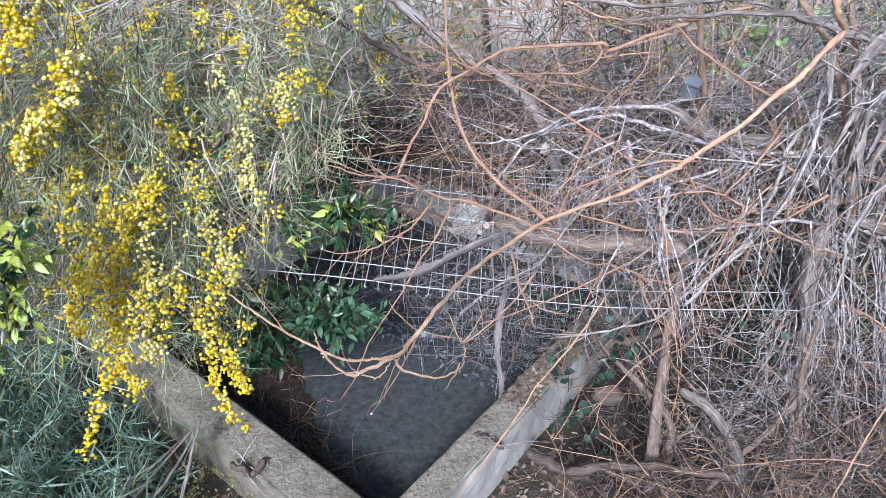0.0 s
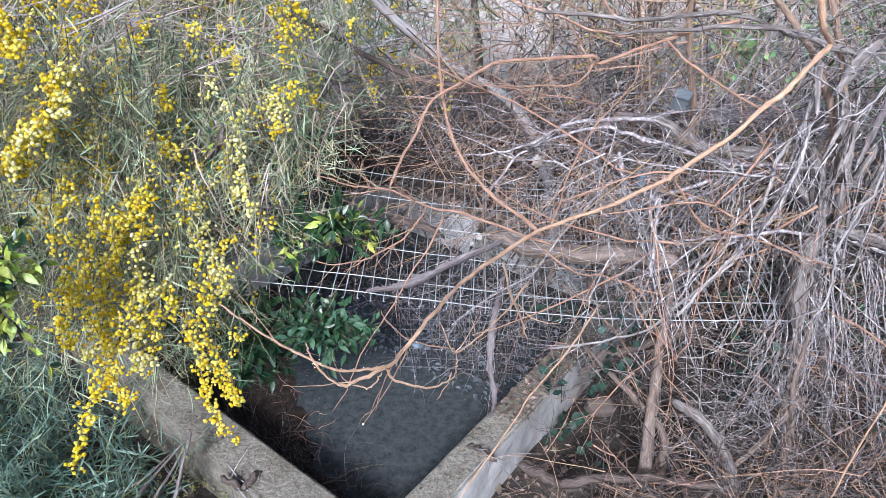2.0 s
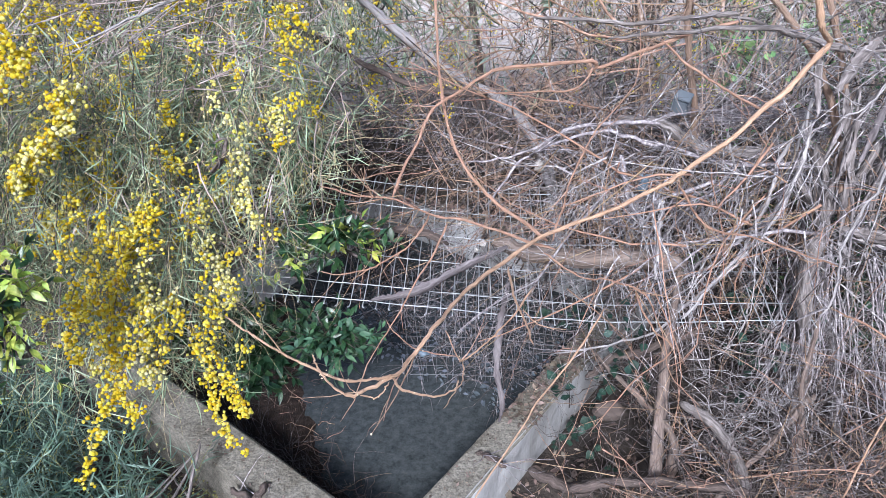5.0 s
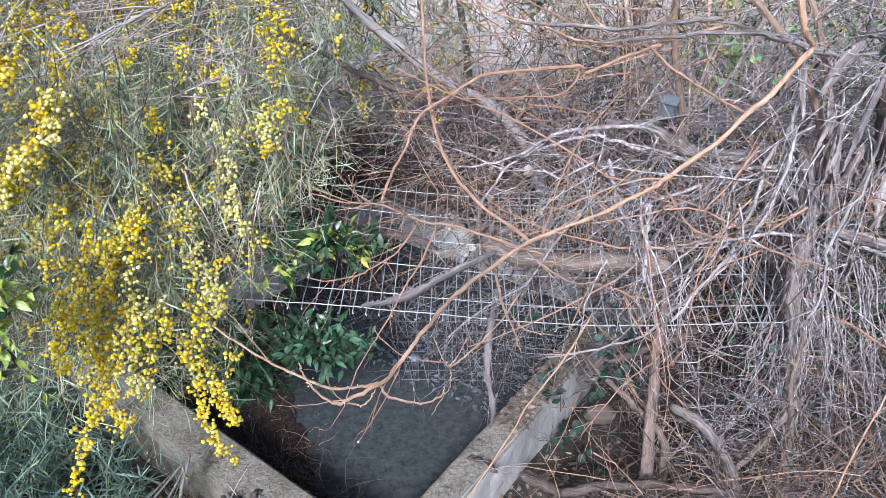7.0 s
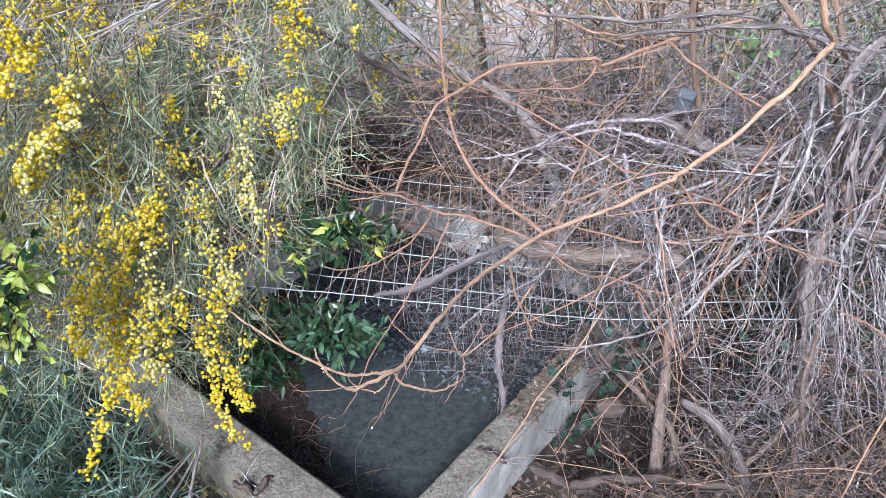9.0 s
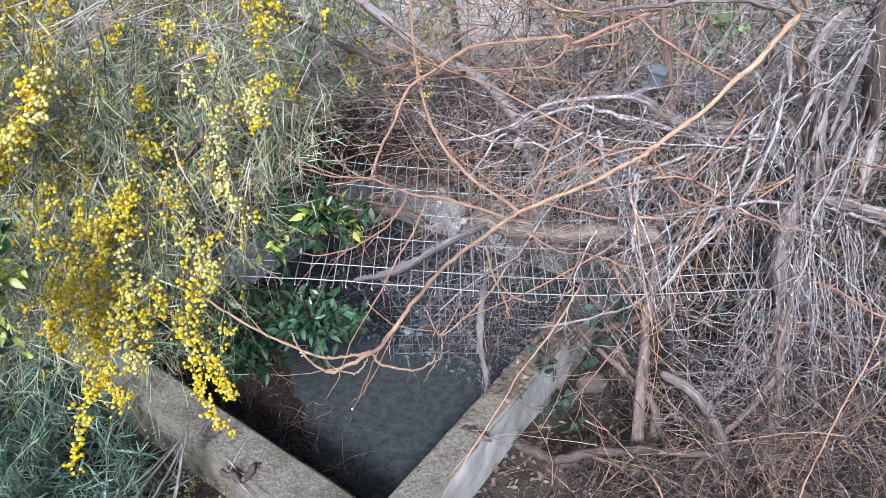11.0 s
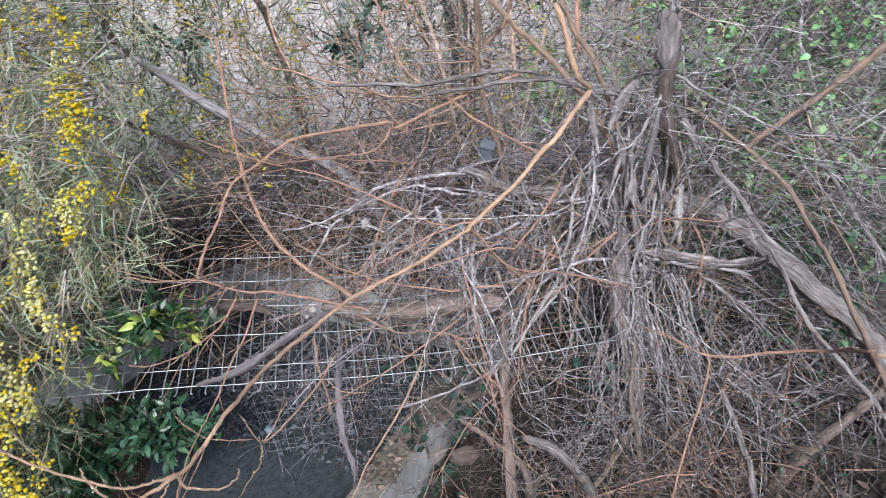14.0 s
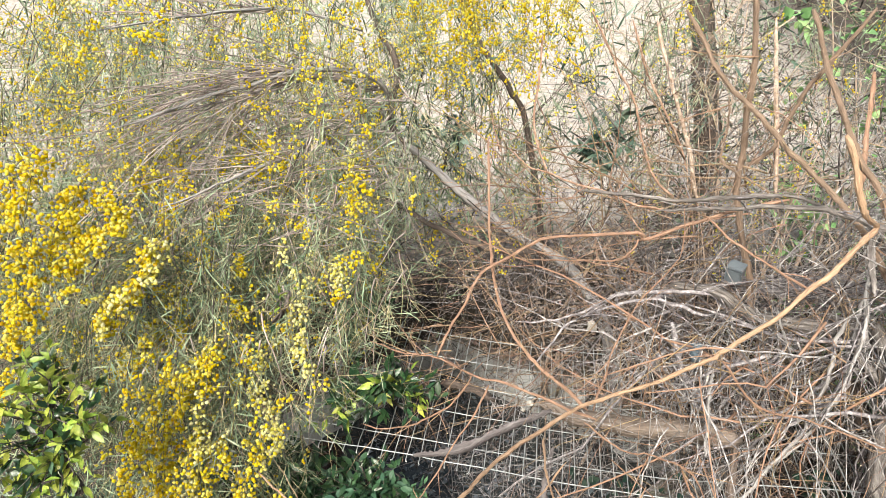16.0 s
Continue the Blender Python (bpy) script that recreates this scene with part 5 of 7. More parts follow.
spray([(-0.769, 1.926, 1.158), (-0.809, 1.900, 1.114), (-0.797, 1.868, 1.059), (-0.734, 1.868, 1.057)], 60, 0.7, 0.015)
spray([(-0.892, 2.023, 1.327), (-0.899, 2.010, 1.305), (-0.906, 1.997, 1.283)], 30, 0.0, 0.012)
spray([(-1.053, 2.100, 1.464), (-1.028, 2.087, 1.441), (-1.130, 2.081, 1.432)], 40, 0.1, 0.015)
spray([(-1.412, 2.267, 1.759), (-1.312, 2.248, 1.724), (-1.352, 2.209, 1.658)], 70, 0.0, 0.020)
spray([(-1.185, 2.261, 1.743), (-1.148, 2.241, 1.709), (-1.175, 2.196, 1.632)], 60, 0.0, 0.018)
spray([(-0.557, 2.081, 1.419), (-0.520, 2.068, 1.396), (-0.546, 2.055, 1.374)], 46, 1.0, 0.014)
spray([(-0.514, 2.048, 1.362), (-0.528, 2.035, 1.340), (-0.541, 2.023, 1.318)], 30, 0.2, 0.011)
spray([(-0.819, 2.203, 1.636), (-0.794, 2.196, 1.624), (-0.808, 2.187, 1.608)], 22, 0.0, 0.011)
spray([(-1.122, 1.978, 1.255), (-1.085, 1.958, 1.221), (-1.099, 1.933, 1.177)], 60, 0.1, 0.016)
spray([(-1.239, 2.183, 1.612), (-1.201, 2.196, 1.633), (-1.253, 2.158, 1.568)], 50, 0.0, 0.016)
spray([(-1.355, 1.780, 1.905), (-1.365, 1.740, 1.852), (-1.396, 1.700, 1.755), (-1.426, 1.660, 1.659)], 90, 0.0, 0.028, 0.0082)
spray([(-1.422, 1.780, 1.861), (-1.437, 1.720, 1.803), (-1.449, 1.660, 1.712)], 80, 0.0, 0.028, 0.0082)
spray([(-1.262, 1.780, 1.774), (-1.294, 1.740, 1.675), (-1.404, 1.700, 1.574), (-1.446, 1.660, 1.435)], 90, 0.0, 0.026, 0.0082)
spray([(-1.597, 1.780, 1.380), (-1.501, 1.720, 1.327), (-1.528, 1.660, 1.273)], 90, 0.0, 0.022, 0.0085)
spray([(-1.006, 1.780, 1.632), (-1.061, 1.740, 1.512), (-1.186, 1.700, 1.428), (-1.194, 1.660, 1.357)], 120, 0.1, 0.016, 0.0085)
spray([(-1.182, 1.780, 1.793), (-1.125, 1.720, 1.701), (-1.174, 1.660, 1.629)], 100, 0.1, 0.020, 0.0085)
spray([(-1.328, 1.780, 1.737), (-1.230, 1.720, 1.645), (-1.246, 1.660, 1.555)], 110, 0.0, 0.022, 0.0085)
spray([(-1.689, 1.780, 1.116), (-1.643, 1.720, 1.085), (-1.616, 1.660, 1.034)], 60, 0.1, 0.014, 0.0085)
spray([(-1.186, 1.871, 0.958), (-1.236, 1.837, 0.871), (-1.277, 1.794, 0.757), (-1.279, 1.750, 0.639)], 50, 0.1, 0.016)
spray([(-1.093, 1.881, 0.980), (-1.121, 1.827, 0.842), (-1.080, 1.789, 0.738), (-1.024, 1.755, 0.644), (-1.049, 1.716, 0.538)], 70, 0.1, 0.016)
spray([(-1.038, 1.842, 0.878), (-1.089, 1.803, 0.777), (-1.171, 1.755, 0.649), (-1.155, 1.721, 0.555), (-1.105, 1.673, 0.415)], 100, 0.0, 0.014)
spray([(-0.791, 1.890, 0.996), (-0.756, 1.871, 0.946), (-0.721, 1.852, 0.894), (-0.714, 1.823, 0.818)], 55, 0.5, 0.012)
spray([(-0.856, 1.784, 0.718), (-0.814, 1.740, 0.598), (-0.742, 1.706, 0.500), (-0.707, 1.682, 0.430)], 95, 0.0, 0.013)
spray([(-0.820, 1.716, 0.530), (-0.809, 1.682, 0.433), (-0.758, 1.644, 0.318)], 55, 0.0, 0.012)
spray([(-1.171, 1.837, 0.869), (-1.194, 1.803, 0.781), (-1.224, 1.755, 0.651)], 40, 0.2, 0.016)
spray([(-0.948, 1.837, 0.863), (-0.941, 1.813, 0.799), (-1.002, 1.740, 0.604)], 45, 0.1, 0.014)
spray([(-0.529, 2.608, 1.981), (-0.515, 2.573, 1.869), (-0.525, 2.535, 1.759)], 60, 0.2, 0.022)
spray([(-0.512, 2.469, 1.725), (-0.542, 2.385, 1.650), (-0.529, 2.343, 1.522)], 50, 0.5, 0.018)
for i in range(84):
    a = np.array((0.030, 3.162, 2.355)) + np.array([rng.uniform(-0.48, 0.38), rng.uniform(-0.3, 0.2), rng.uniform(-0.12, 0.25)])
    spray([a, a + np.array([rng.normal(0, 0.03), -0.03, -0.12]), a + np.array([rng.normal(0, 0.05), -0.05, -rng.uniform(0.22, 0.5)])], int(rng.uniform(24, 55)), 0.1, 0.022, 0.0075, 1)
for i in range(40):
    a = np.array([rng.uniform(0.7, 2.9), rng.uniform(3.2, 4.2), rng.uniform(1.1, 2.4)])
    spray([a, a + np.array([0.02, -0.02, -0.1]), a + np.array([rng.normal(0, 0.05), -0.05, -rng.uniform(0.2, 0.4)])], int(rng.uniform(14, 34)), 0.1, 0.018, 0.0075, 1)
for i in range(150):
    s = hanging[int(rng.integers(0, 700))]
    spray([s[0][2], s[0][5], s[0][8]], int(rng.uniform(10, 30)), 0.2, 0.018, 0.0076, 1)
for i in range(190):
    s = hanging[int(rng.integers(700, len(hanging)))]
    spray([s[0][2], s[0][5], s[0][8]], int(rng.uniform(14, 34)), 0.25, 0.018, 0.0068, 1)

for i in range(300):
    a = np.array([rng.uniform(-2.6, -0.45), rng.uniform(2.1, 3.6), rng.uniform(1.65, 2.55)])
    spray([a, a + np.array([rng.normal(0, 0.03), -0.03, -0.1]), a + np.array([rng.normal(0, 0.05), -0.05, -rng.uniform(0.15, 0.35)])], int(rng.uniform(14, 40)), 0.3, 0.02, 0.0068, 1)

# small sprays, leaves and branchlets over the face of the hanging crown
FACE_O, FACE_X, FACE_Y = np.array((-1.540, 2.289, 1.877)), np.array((-0.290, 2.538, 1.850)), np.array((-1.465, 1.635, 1.017))


def crown_face(u, v, back):
    return FACE_O + (FACE_X - FACE_O) * u + (FACE_Y - FACE_O) * v + np.array([0.0, 1.0, 0.0]) * back


for i in range(120):
    u, v = rng.uniform(0, 0.97), rng.uniform(0.0, 1.0)
    if rng.random() < u * 0.35 or (u > 0.72 and v > 0.55):
        continue
    a = crown_face(u, v, rng.uniform(-0.04, 0.14))
    hang_way = np.array([rng.normal(-0.02, 0.03), -0.02, -rng.uniform(0.05, 0.16)])
    spray([a, a + hang_way * 0.5 + rng.normal(0, 0.012, 3), a + hang_way], int(rng.uniform(8, 26)), 0.1 + 0.3 * u, 0.017, 0.0086, 1)
LOW_O, LOW_X, LOW_Y = np.array((-1.17, 1.783, 1.291)), np.array((-0.625, 1.841, 1.265)), np.array((-1.109, 1.465, 0.932))
for i in range(34):
    a = LOW_O + (LOW_X - LOW_O) * rng.random() + (LOW_Y - LOW_O) * rng.random() ** 1.3
    hang_way = np.array([rng.normal(-0.02, 0.03), -0.02, -rng.uniform(0.06, 0.16)])
    spray([a, a + hang_way * 0.5 + rng.normal(0, 0.01, 3), a + hang_way], int(rng.uniform(16, 34)), 0.15, 0.015, 0.0084, 1)
front, front_pale = [], []
for i in range(200):
    a = crown_face(rng.uniform(-0.05, 0.95), rng.uniform(-0.25, 0.85), rng.uniform(-0.02, 0.18))
    front.append(twig(a, (rng.normal(-0.35, 0.35), rng.normal(-0.05, 0.2), -1.0), rng.uniform(0.2, 0.55), rng.uniform(0.0016, 0.0036), 0.3, 0.10, 10))
for s in front:
    front_pale += shoots(s, 7, 0.22, 0.0015, 0.8, 0.3, 0.10, n=6)
for i in range(190):
    a = crown_face(rng.uniform(0.0, 0.98), rng.uniform(-0.2, 0.45), rng.uniform(-0.06, 0.22))
    front.append(twig(a, (-1.0, rng.normal(-0.05, 0.2), rng.normal(-0.15, 0.3)), rng.uniform(0.35, 0.9), rng.uniform(0.0014, 0.003), 0.4, 0.10, 11))
tube_part("bare_growth", front, M_FAN, mimosa, 4, label="grey-brown hanging branchlets", kind="stuff")
tube_part("stalk_growth", front_pale, M_STALK, mimosa, 3, label="thin pale yellow-green stalks", kind="stuff")
at, way = [], []
for p, r in front + front_pale:
    k = rng.integers(0, len(p) - 1, 4)
    at.append(p[k] + (p[k + 1] - p[k]) * rng.random((4, 1)))
    way.append((p[k + 1] - p[k]) * 10 + rng.normal(0, 0.8, (4, 3)))
at, way = np.vstack(at), np.vstack(way)
stuff("narrow_leaves", blades(at, way, rng.uniform(0.04, 0.10, len(at)), rng.uniform(0.0013, 0.0042, len(at)), 1.2, 4), M_PHYL, "narrow blue-green hanging leaves", "leaves", mimosa)

# the crown's far side over the slope
far_at = np.stack([rng.uniform(-3.4, 0.3, 15000), rng.uniform(3.4, 4.8, 15000), rng.uniform(1.0, 2.9, 15000)], -1)
clump = np.array([noise.noise(Vector(p * 2.6)) for p in far_at])
far_at = far_at[clump > -0.02]
stuff("narrow_leaves", blades(far_at, rng.normal(0, 0.6, far_at.shape) + np.array([-0.1, -0.1, -0.8]), rng.uniform(0.07, 0.16, len(far_at)), rng.uniform(0.006, 0.012, len(far_at)), 0.5, 2), M_PHYL, "narrow hanging leaves on the far crown", "leaves", mimosa)
for i in range(280):
    a = far_at[int(rng.integers(0, len(far_at)))] + np.array([0, -0.1, 0])
    spray([a, a + np.array([rng.normal(0, 0.03), -0.03, -0.1]), a + np.array([rng.normal(0, 0.05), -0.05, -rng.uniform(0.15, 0.3)])], int(rng.uniform(14, 34)), 0.3, 0.024, 0.009, 1)

# low blue-green growth beside the tank
low = thing("wattle_regrowth", "low blue-green wattle growth beside the tank wall", "shrub", (-1.2, 1.55, float(ground_z(-1.2, 1.55))))
low_twigs = []
for i in range(330):
    a = np.array([rng.uniform(-2.5, -1.12), rng.uniform(1.2, 2.4), 0.0])
    a[2] = ground_z(a[0], a[1]) + 0.02
    if (a[:2] - CORNER) @ RIGHT > -0.38 and (a[:2] - CORNER) @ LEFT > -0.1:
        continue
    low_twigs.append(twig(a, (rng.normal(0, 0.4), rng.normal(-0.15, 0.4), 1.0), rng.uniform(0.3, 0.75), 0.0025, 0.7, 0.15, 9))
tube_part("twig_growth", low_twigs, M_MOSS, low, 4, kind="stuff")
at, way = [], []
for p, r in low_twigs:
    k = rng.integers(1, len(p) - 1, 36)
    at.append(p[k] + (p[k + 1] - p[k]) * rng.random((36, 1)))
    way.append((p[k + 1] - p[k]) * 10 + rng.normal(0, 0.7, (36, 3)))
at, way = np.vstack(at), np.vstack(way)
stuff("narrow_leaves", blades(at, way, rng.uniform(0.06, 0.16, len(at)), rng.uniform(0.0026, 0.0085, len(at)), 1.0, 4), M_TEAL, "narrow blue-green leaves", "leaves", low)

# ---- broad-leaved shrubs ----


LEAF_SHAPES, SHOOT_SHAPES, IVY_SHAPES = leaf_shapes(0.40, M_LEAF), leaf_shapes(0.40, M_SHOOT), leaf_shapes(0.85, M_IVYLEAF)


def leafy(name, label, centre, size, twigs, per, material, leaf=(0.045, 0.085), young=0.0, aim=(0, -0.5, 0.4), category=""):
    """A shrub of short twigs that carry oval leaves."""
    centre, size = np.array(centre), np.array(size)
    th = thing(name, label, "shrub", (centre[0], centre[1], centre[2] - size[2]))
    tw, at, way, yat, yway = [], [], [], [], []
    root = centre + np.array([0, size[1] * 0.6, -size[2]])
    for i in range(twigs):
        d = rng.normal(0, 1, 3)
        d /= np.linalg.norm(d)
        c = centre + d * size * rng.uniform(0.4, 1.0)
        s = twig(c - d * 0.10 + np.array([0, 0.03, -0.03]), d * 0.6 + np.array(aim) * 0.5, rng.uniform(0.12, 0.22), 0.0025, -0.1, 0.12, 7)
        tw.append(s)
        p = s[0]
        k = rng.integers(1, 6, per)
        a = p[k] + (p[k + 1] - p[k]) * rng.random((per, 1))
        w = (p[k + 1] - p[k]) * 18 + rng.normal(0, 0.6, (per, 3))
        if rng.random() < young:
            yat.append(a)
            yway.append(w)
        else:
            at.append(a)
            way.append(w)
    for i in range(max(3, twigs // 12)):
        e = centre + rng.normal(0, 0.4, 3) * size
        tw.append(limb([root, (root + e) / 2 + rng.normal(0, 0.03, 3), e], 0.008, 0.003))
    tube_part("stem_growth", tw, M_BROWN, th, 5, kind="stuff")
    for a, w, m, nm in ((at, way, material, "leaves"), (yat, yway, M_YOUNG, "young_leaves")):
        if a:
            a, w = np.vstack(a), np.vstack(w)
            ln = rng.uniform(*leaf, len(a))
            if category == "far":
                stuff(nm, leaves(a, w, ln, ln * rng.uniform(0.34, 0.46, len(a))), m, "", "leaves", th)
                continue
            mix = rng.permutation(len(a))
            a, w, ln = a[mix], w[mix], ln[mix]
            k = single_leaves(a, w, ln, LEAF_SHAPES if nm == "leaves" else SHOOT_SHAPES, th, 300)
            if k < len(a):
                stuff("leaf_growth", leaves(a[k:], w[k:], ln[k:], ln[k:] * 0.4), M_IVY, "", "leaves", th)


leafy("laurel_shrub", "glossy dark green shrub hanging under the mesh", (-0.454, 2.054, 0.509), (0.19, 0.12, 0.09), 90, 9, M_LEAF, (0.035, 0.06), 0.0)
leafy("laurel_shrub", "glossy green shrub growing through the mesh", (-0.375, 2.11, 0.935), (0.16, 0.06, 0.08), 46, 8, M_LEAF, (0.04, 0.07), 0.22)
leafy("laurel_shrub", "yellow-green leafy shoot over the mesh edge", (-0.536, 2.03, 0.87), (0.06, 0.04, 0.08), 14, 7, M_LEAF, (0.035, 0.06), 0.4)
leafy("laurel_shrub", "dark green shrub behind the flowers", (-0.54, 2.45, 1.12), (0.08, 0.08, 0.10), 26, 8, M_LEAF)
leafy("laurel_shrub", "dark green shrub in shade beside the tank", (-0.734, 2.010, 0.442), (0.09, 0.10, 0.20), 36, 9, M_LEAF)
leafy("laurel_shrub", "dark glossy shrub hanging down inside the tank", (-0.885, 2.300, 0.299), (0.17, 0.12, 0.17), 60, 9, M_LEAF, (0.04, 0.075))
leafy("laurel_shrub", "dark green shrub over the tank wall", (-1.02, 2.2, 0.45), (0.2, 0.12, 0.2), 50, 9, M_LEAF, (0.04, 0.07))
leafy("citrus_shrub", "citrus shrub with dark and pale young leaves", (-1.391, 1.656, 1.107), (0.12, 0.12, 0.22), 40, 7, M_LEAF, (0.03, 0.055), 0.5)
leafy("citrus_shrub", "citrus shrub with pale young shoots", (-1.097, 1.268, 1.267), (0.15, 0.08, 0.24), 60, 9, M_LEAF, (0.032, 0.055), 0.75)
leafy("laurel_shrub", "small green shoot among the flowers", (-0.726, 2.003, 1.318), (0.03, 0.03, 0.04), 3, 4, M_LEAF, (0.03, 0.05), young=0.4)
leafy("elder_shrub", "leafy green shrub far behind the bare stems", (0.580, 3.328, 1.697), (0.22, 0.16, 0.16), 18, 8, M_TEAL, (0.06, 0.11), category="far")
leafy("elder_shrub", "leafy green shrub behind the mimosa", (-0.320, 3.539, 1.699), (0.25, 0.16, 0.2), 16, 8, M_TEAL, (0.05, 0.09), category="far")


def ivy(name, label, centre, size, count, leaf=(0.025, 0.05), material=M_IVY):
    """Scattered broad leaves of a creeper on thin runners."""
    centre, size = np.array(centre), np.array(size)
    th = thing(name, label, "creeper", (centre[0], centre[1], centre[2] - size[2]))
    run = [twig(centre + rng.uniform(-1, 1, 3) * size, rng.normal(0, 1, 3), 0.3, 0.0015, 0.1, 0.3, 8) for _ in range(max(4, count // 14))]
    tube_part("runner_growth", run, M_BROWN, th, 4, kind="stuff")
    at = np.vstack([r[0][rng.integers(0, 8, 14)] for r in run]) + rng.normal(0, 0.02, (14 * len(run), 3))
    ln = rng.uniform(*leaf, len(at))
    way = rng.normal(0, 0.6, (len(at), 3)) + np.array([0, -0.5, 0.1])
    if name == "ivy":
        single_leaves(at, way, ln, IVY_SHAPES, th)
    else:
        stuff("leaf_growth", leaves(at, way, ln, ln * 0.85), material, "", "leaves", th)


ivy("ivy", "dark green ivy climbing beside the tank wall", (0.633, 2.140, 0.007), (0.06, 0.05, 0.15), 90, (0.03, 0.055))
ivy("ivy", "green ivy leaves in the shaded brush", (1.42, 2.2, 0.30), (0.16, 0.08, 0.12), 110, (0.025, 0.05))
ivy("ivy", "green ivy leaves low in the brush", (0.631, 2.052, 0.498), (0.07, 0.08, 0.05), 30)
ivy("bramble", "light green bramble leaves behind the dead wood", (2.65, 2.45, 1.4), (0.55, 0.3, 0.4), 1500, (0.022, 0.045), M_BRAMBLE)
ivy("bramble", "green bramble leaves between grey twigs", (2.15, 2.35, 0.6), (0.55, 0.25, 0.3), 420, (0.025, 0.045))
ivy("bramble", "small green weeds under the brush", (2.25, 1.9, -0.02), (0.35, 0.25, 0.08), 300, (0.012, 0.024))
ivy("bramble", "green bramble leaves behind the trunk", (2.140, 2.572, 1.496), (0.25, 0.2, 0.25), 110, (0.02, 0.035))
ivy("bramble", "green bramble leaves at the edge of the brush", (2.6, 2.0, 0.75), (0.3, 0.25, 0.3), 330, (0.025, 0.045))

ivy("bramble", "dense bramble thicket behind the dead wood", (2.9, 3.3, 1.2), (1.2, 0.5, 1.1), 2600, (0.02, 0.042), M_BRAMBLE)
ivy("bramble", "dense dark ivy under the thicket", (2.5, 2.9, 0.3), (0.9, 0.4, 0.5), 700, (0.025, 0.05))

# ---- tangles of dry twigs ----


def brush(name, label, count, starts, ways, length, r, material, droop=0.6, wild=0.16, kids=2, kid=0.16, n=8, sides=3):
    """A mass of dry twigs too many to count."""
    out = []
    for i in range(count):
        a = starts()
        out.append(twig(a, ways(), rng.uniform(*length), rng.uniform(*r), droop, wild, n))
    extra = []
    for s in out:
        extra += shoots(s, kids, kid, 0.0016, 0.6, droop * 0.5, 0.2, n=5)
    v, f = tubes(out + extra, sides)
    return stuff(name, (v, f), material, label, "brush")


def branches(name, label, category, count, starts, ways, length, r, material, droop, wild, kids, kid, group):
    """Branches one could pick up: a thing each, with its own twigs."""
    for i in range(count):
        st = twig(starts(), ways(), rng.uniform(*length), rng.uniform(*r), droop, wild, 11)
        v, f = tubes([st], 5)
        ob = tagged(new(name, mesh_of(name, v, f, material)), label, category, group)
        ex = shoots(st, kids, kid, 0.0018, 0.6, droop * 0.5, 0.14, n=6)
        ex += shoots(ex[0], 2, kid * 0.5, 0.0011, 0.6, 0.0, 0.14, n=5)
        v, f = tubes(ex, 3)
        tw = new("twig_growth", mesh_of("twig_growth", v, f, material))
        tw.parent = ob
        tagged(tw, "", "", "", "stuff")


def in_box(a, b):
    return lambda: np.array([rng.uniform(a[0], b[0]), rng.uniform(a[1], b[1]), rng.uniform(a[2], b[2])])


def heading(d, spread):
    return lambda: np.array(d) + rng.normal(0, spread, 3)


def rooted(x0, x1, y0, y1):
    """Places on the ground where stems take root."""
    def at():
        x, y = rng.uniform(x0, x1), rng.uniform(y0, y1)
        return np.array([x, y, float(ground_z(x, y)) - 0.02])
    return at


brush("dead_brush", "mass of pale dead twigs arching over the mesh", 34, in_box((0.5, 2.15, 0.8), (1.5, 2.75, 1.3)), heading((-0.15, -0.25, -0.1), 0.75), (0.25, 0.75), (0.0012, 0.003), M_GREY, 0.5, 0.11)
brush("dead_brush", "pale dead twigs hanging over the wire", 38, in_box((0.45, 1.95, 0.95), (1.35, 2.4, 1.3)), heading((-0.25, -0.3, -0.6), 0.5), (0.25, 0.6), (0.0012, 0.003), M_GREY, 0.6, 0.11)
branches("dead_branch", "pale grey dead branch caught in the tangle", "branch", 22, in_box((0.6, 2.25, 0.75), (1.5, 2.75, 1.2)), heading((-0.6, -0.1, 0.0), 0.5), (0.4, 0.95), (0.0035, 0.0085), M_MAUVE, 0.5, 0.11, 7, 0.22, "loose dead branches")
branches("dead_branch", "brown dead branch lying in the tangle", "branch", 36, in_box((0.5, 2.4, 0.6), (1.7, 2.9, 1.2)), heading((-0.4, -0.1, -0.1), 0.7), (0.35, 0.9), (0.004, 0.009), M_BROWN, 0.4, 0.11, 6, 0.22, "loose dead branches")
branches("dead_branch", "rusty dead branch low in the brush", "branch", 26, in_box((0.6, 1.45, -0.25), (2.2, 2.1, 0.1)), heading((0.5, -0.1, 0.0), 0.6), (0.3, 0.8), (0.0018, 0.0048), M_RUST, 0.3, 0.2, 6, 0.2, "loose dead branches")
brush("dead_brush", "brown dead branches under the pale ones", 85, in_box((0.35, 2.5, 0.7), (1.6, 3.0, 1.25)), heading((-0.3, -0.1, -0.1), 0.7), (0.3, 0.9), (0.0018, 0.005), M_MAUVE, 0.4, 0.16, 2, 0.2)
brush("hanging_roots", "curtain of grey hanging twigs on the dead trunk", 30, in_box((1.35, 2.1, 0.45), (1.9, 2.6, 1.1)), heading((-0.08, -0.12, -1.0), 0.28), (0.3, 0.8), (0.0018, 0.004), M_MAUVE, 0.4, 0.12, 5, 0.2)
branches("hanging_root", "pale lilac-grey root hanging from the dead trunk", "root", 16, in_box((1.35, 2.05, 0.25), (1.7, 2.3, 0.65)), heading((-0.25, -0.05, -1.0), 0.25), (0.35, 0.75), (0.0022, 0.0055), M_GREY, 0.2, 0.24, 3, 0.16, "hanging roots")
brush("dead_brush", "brown twigs tangled deep in the brush", 460, in_box((0.55, 2.1, -0.2), (2.4, 3.0, 0.7)), heading((0, -0.2, 0.3), 0.9), (0.25, 0.7), (0.0012, 0.0035), M_BROWN, 0.2, 0.18)
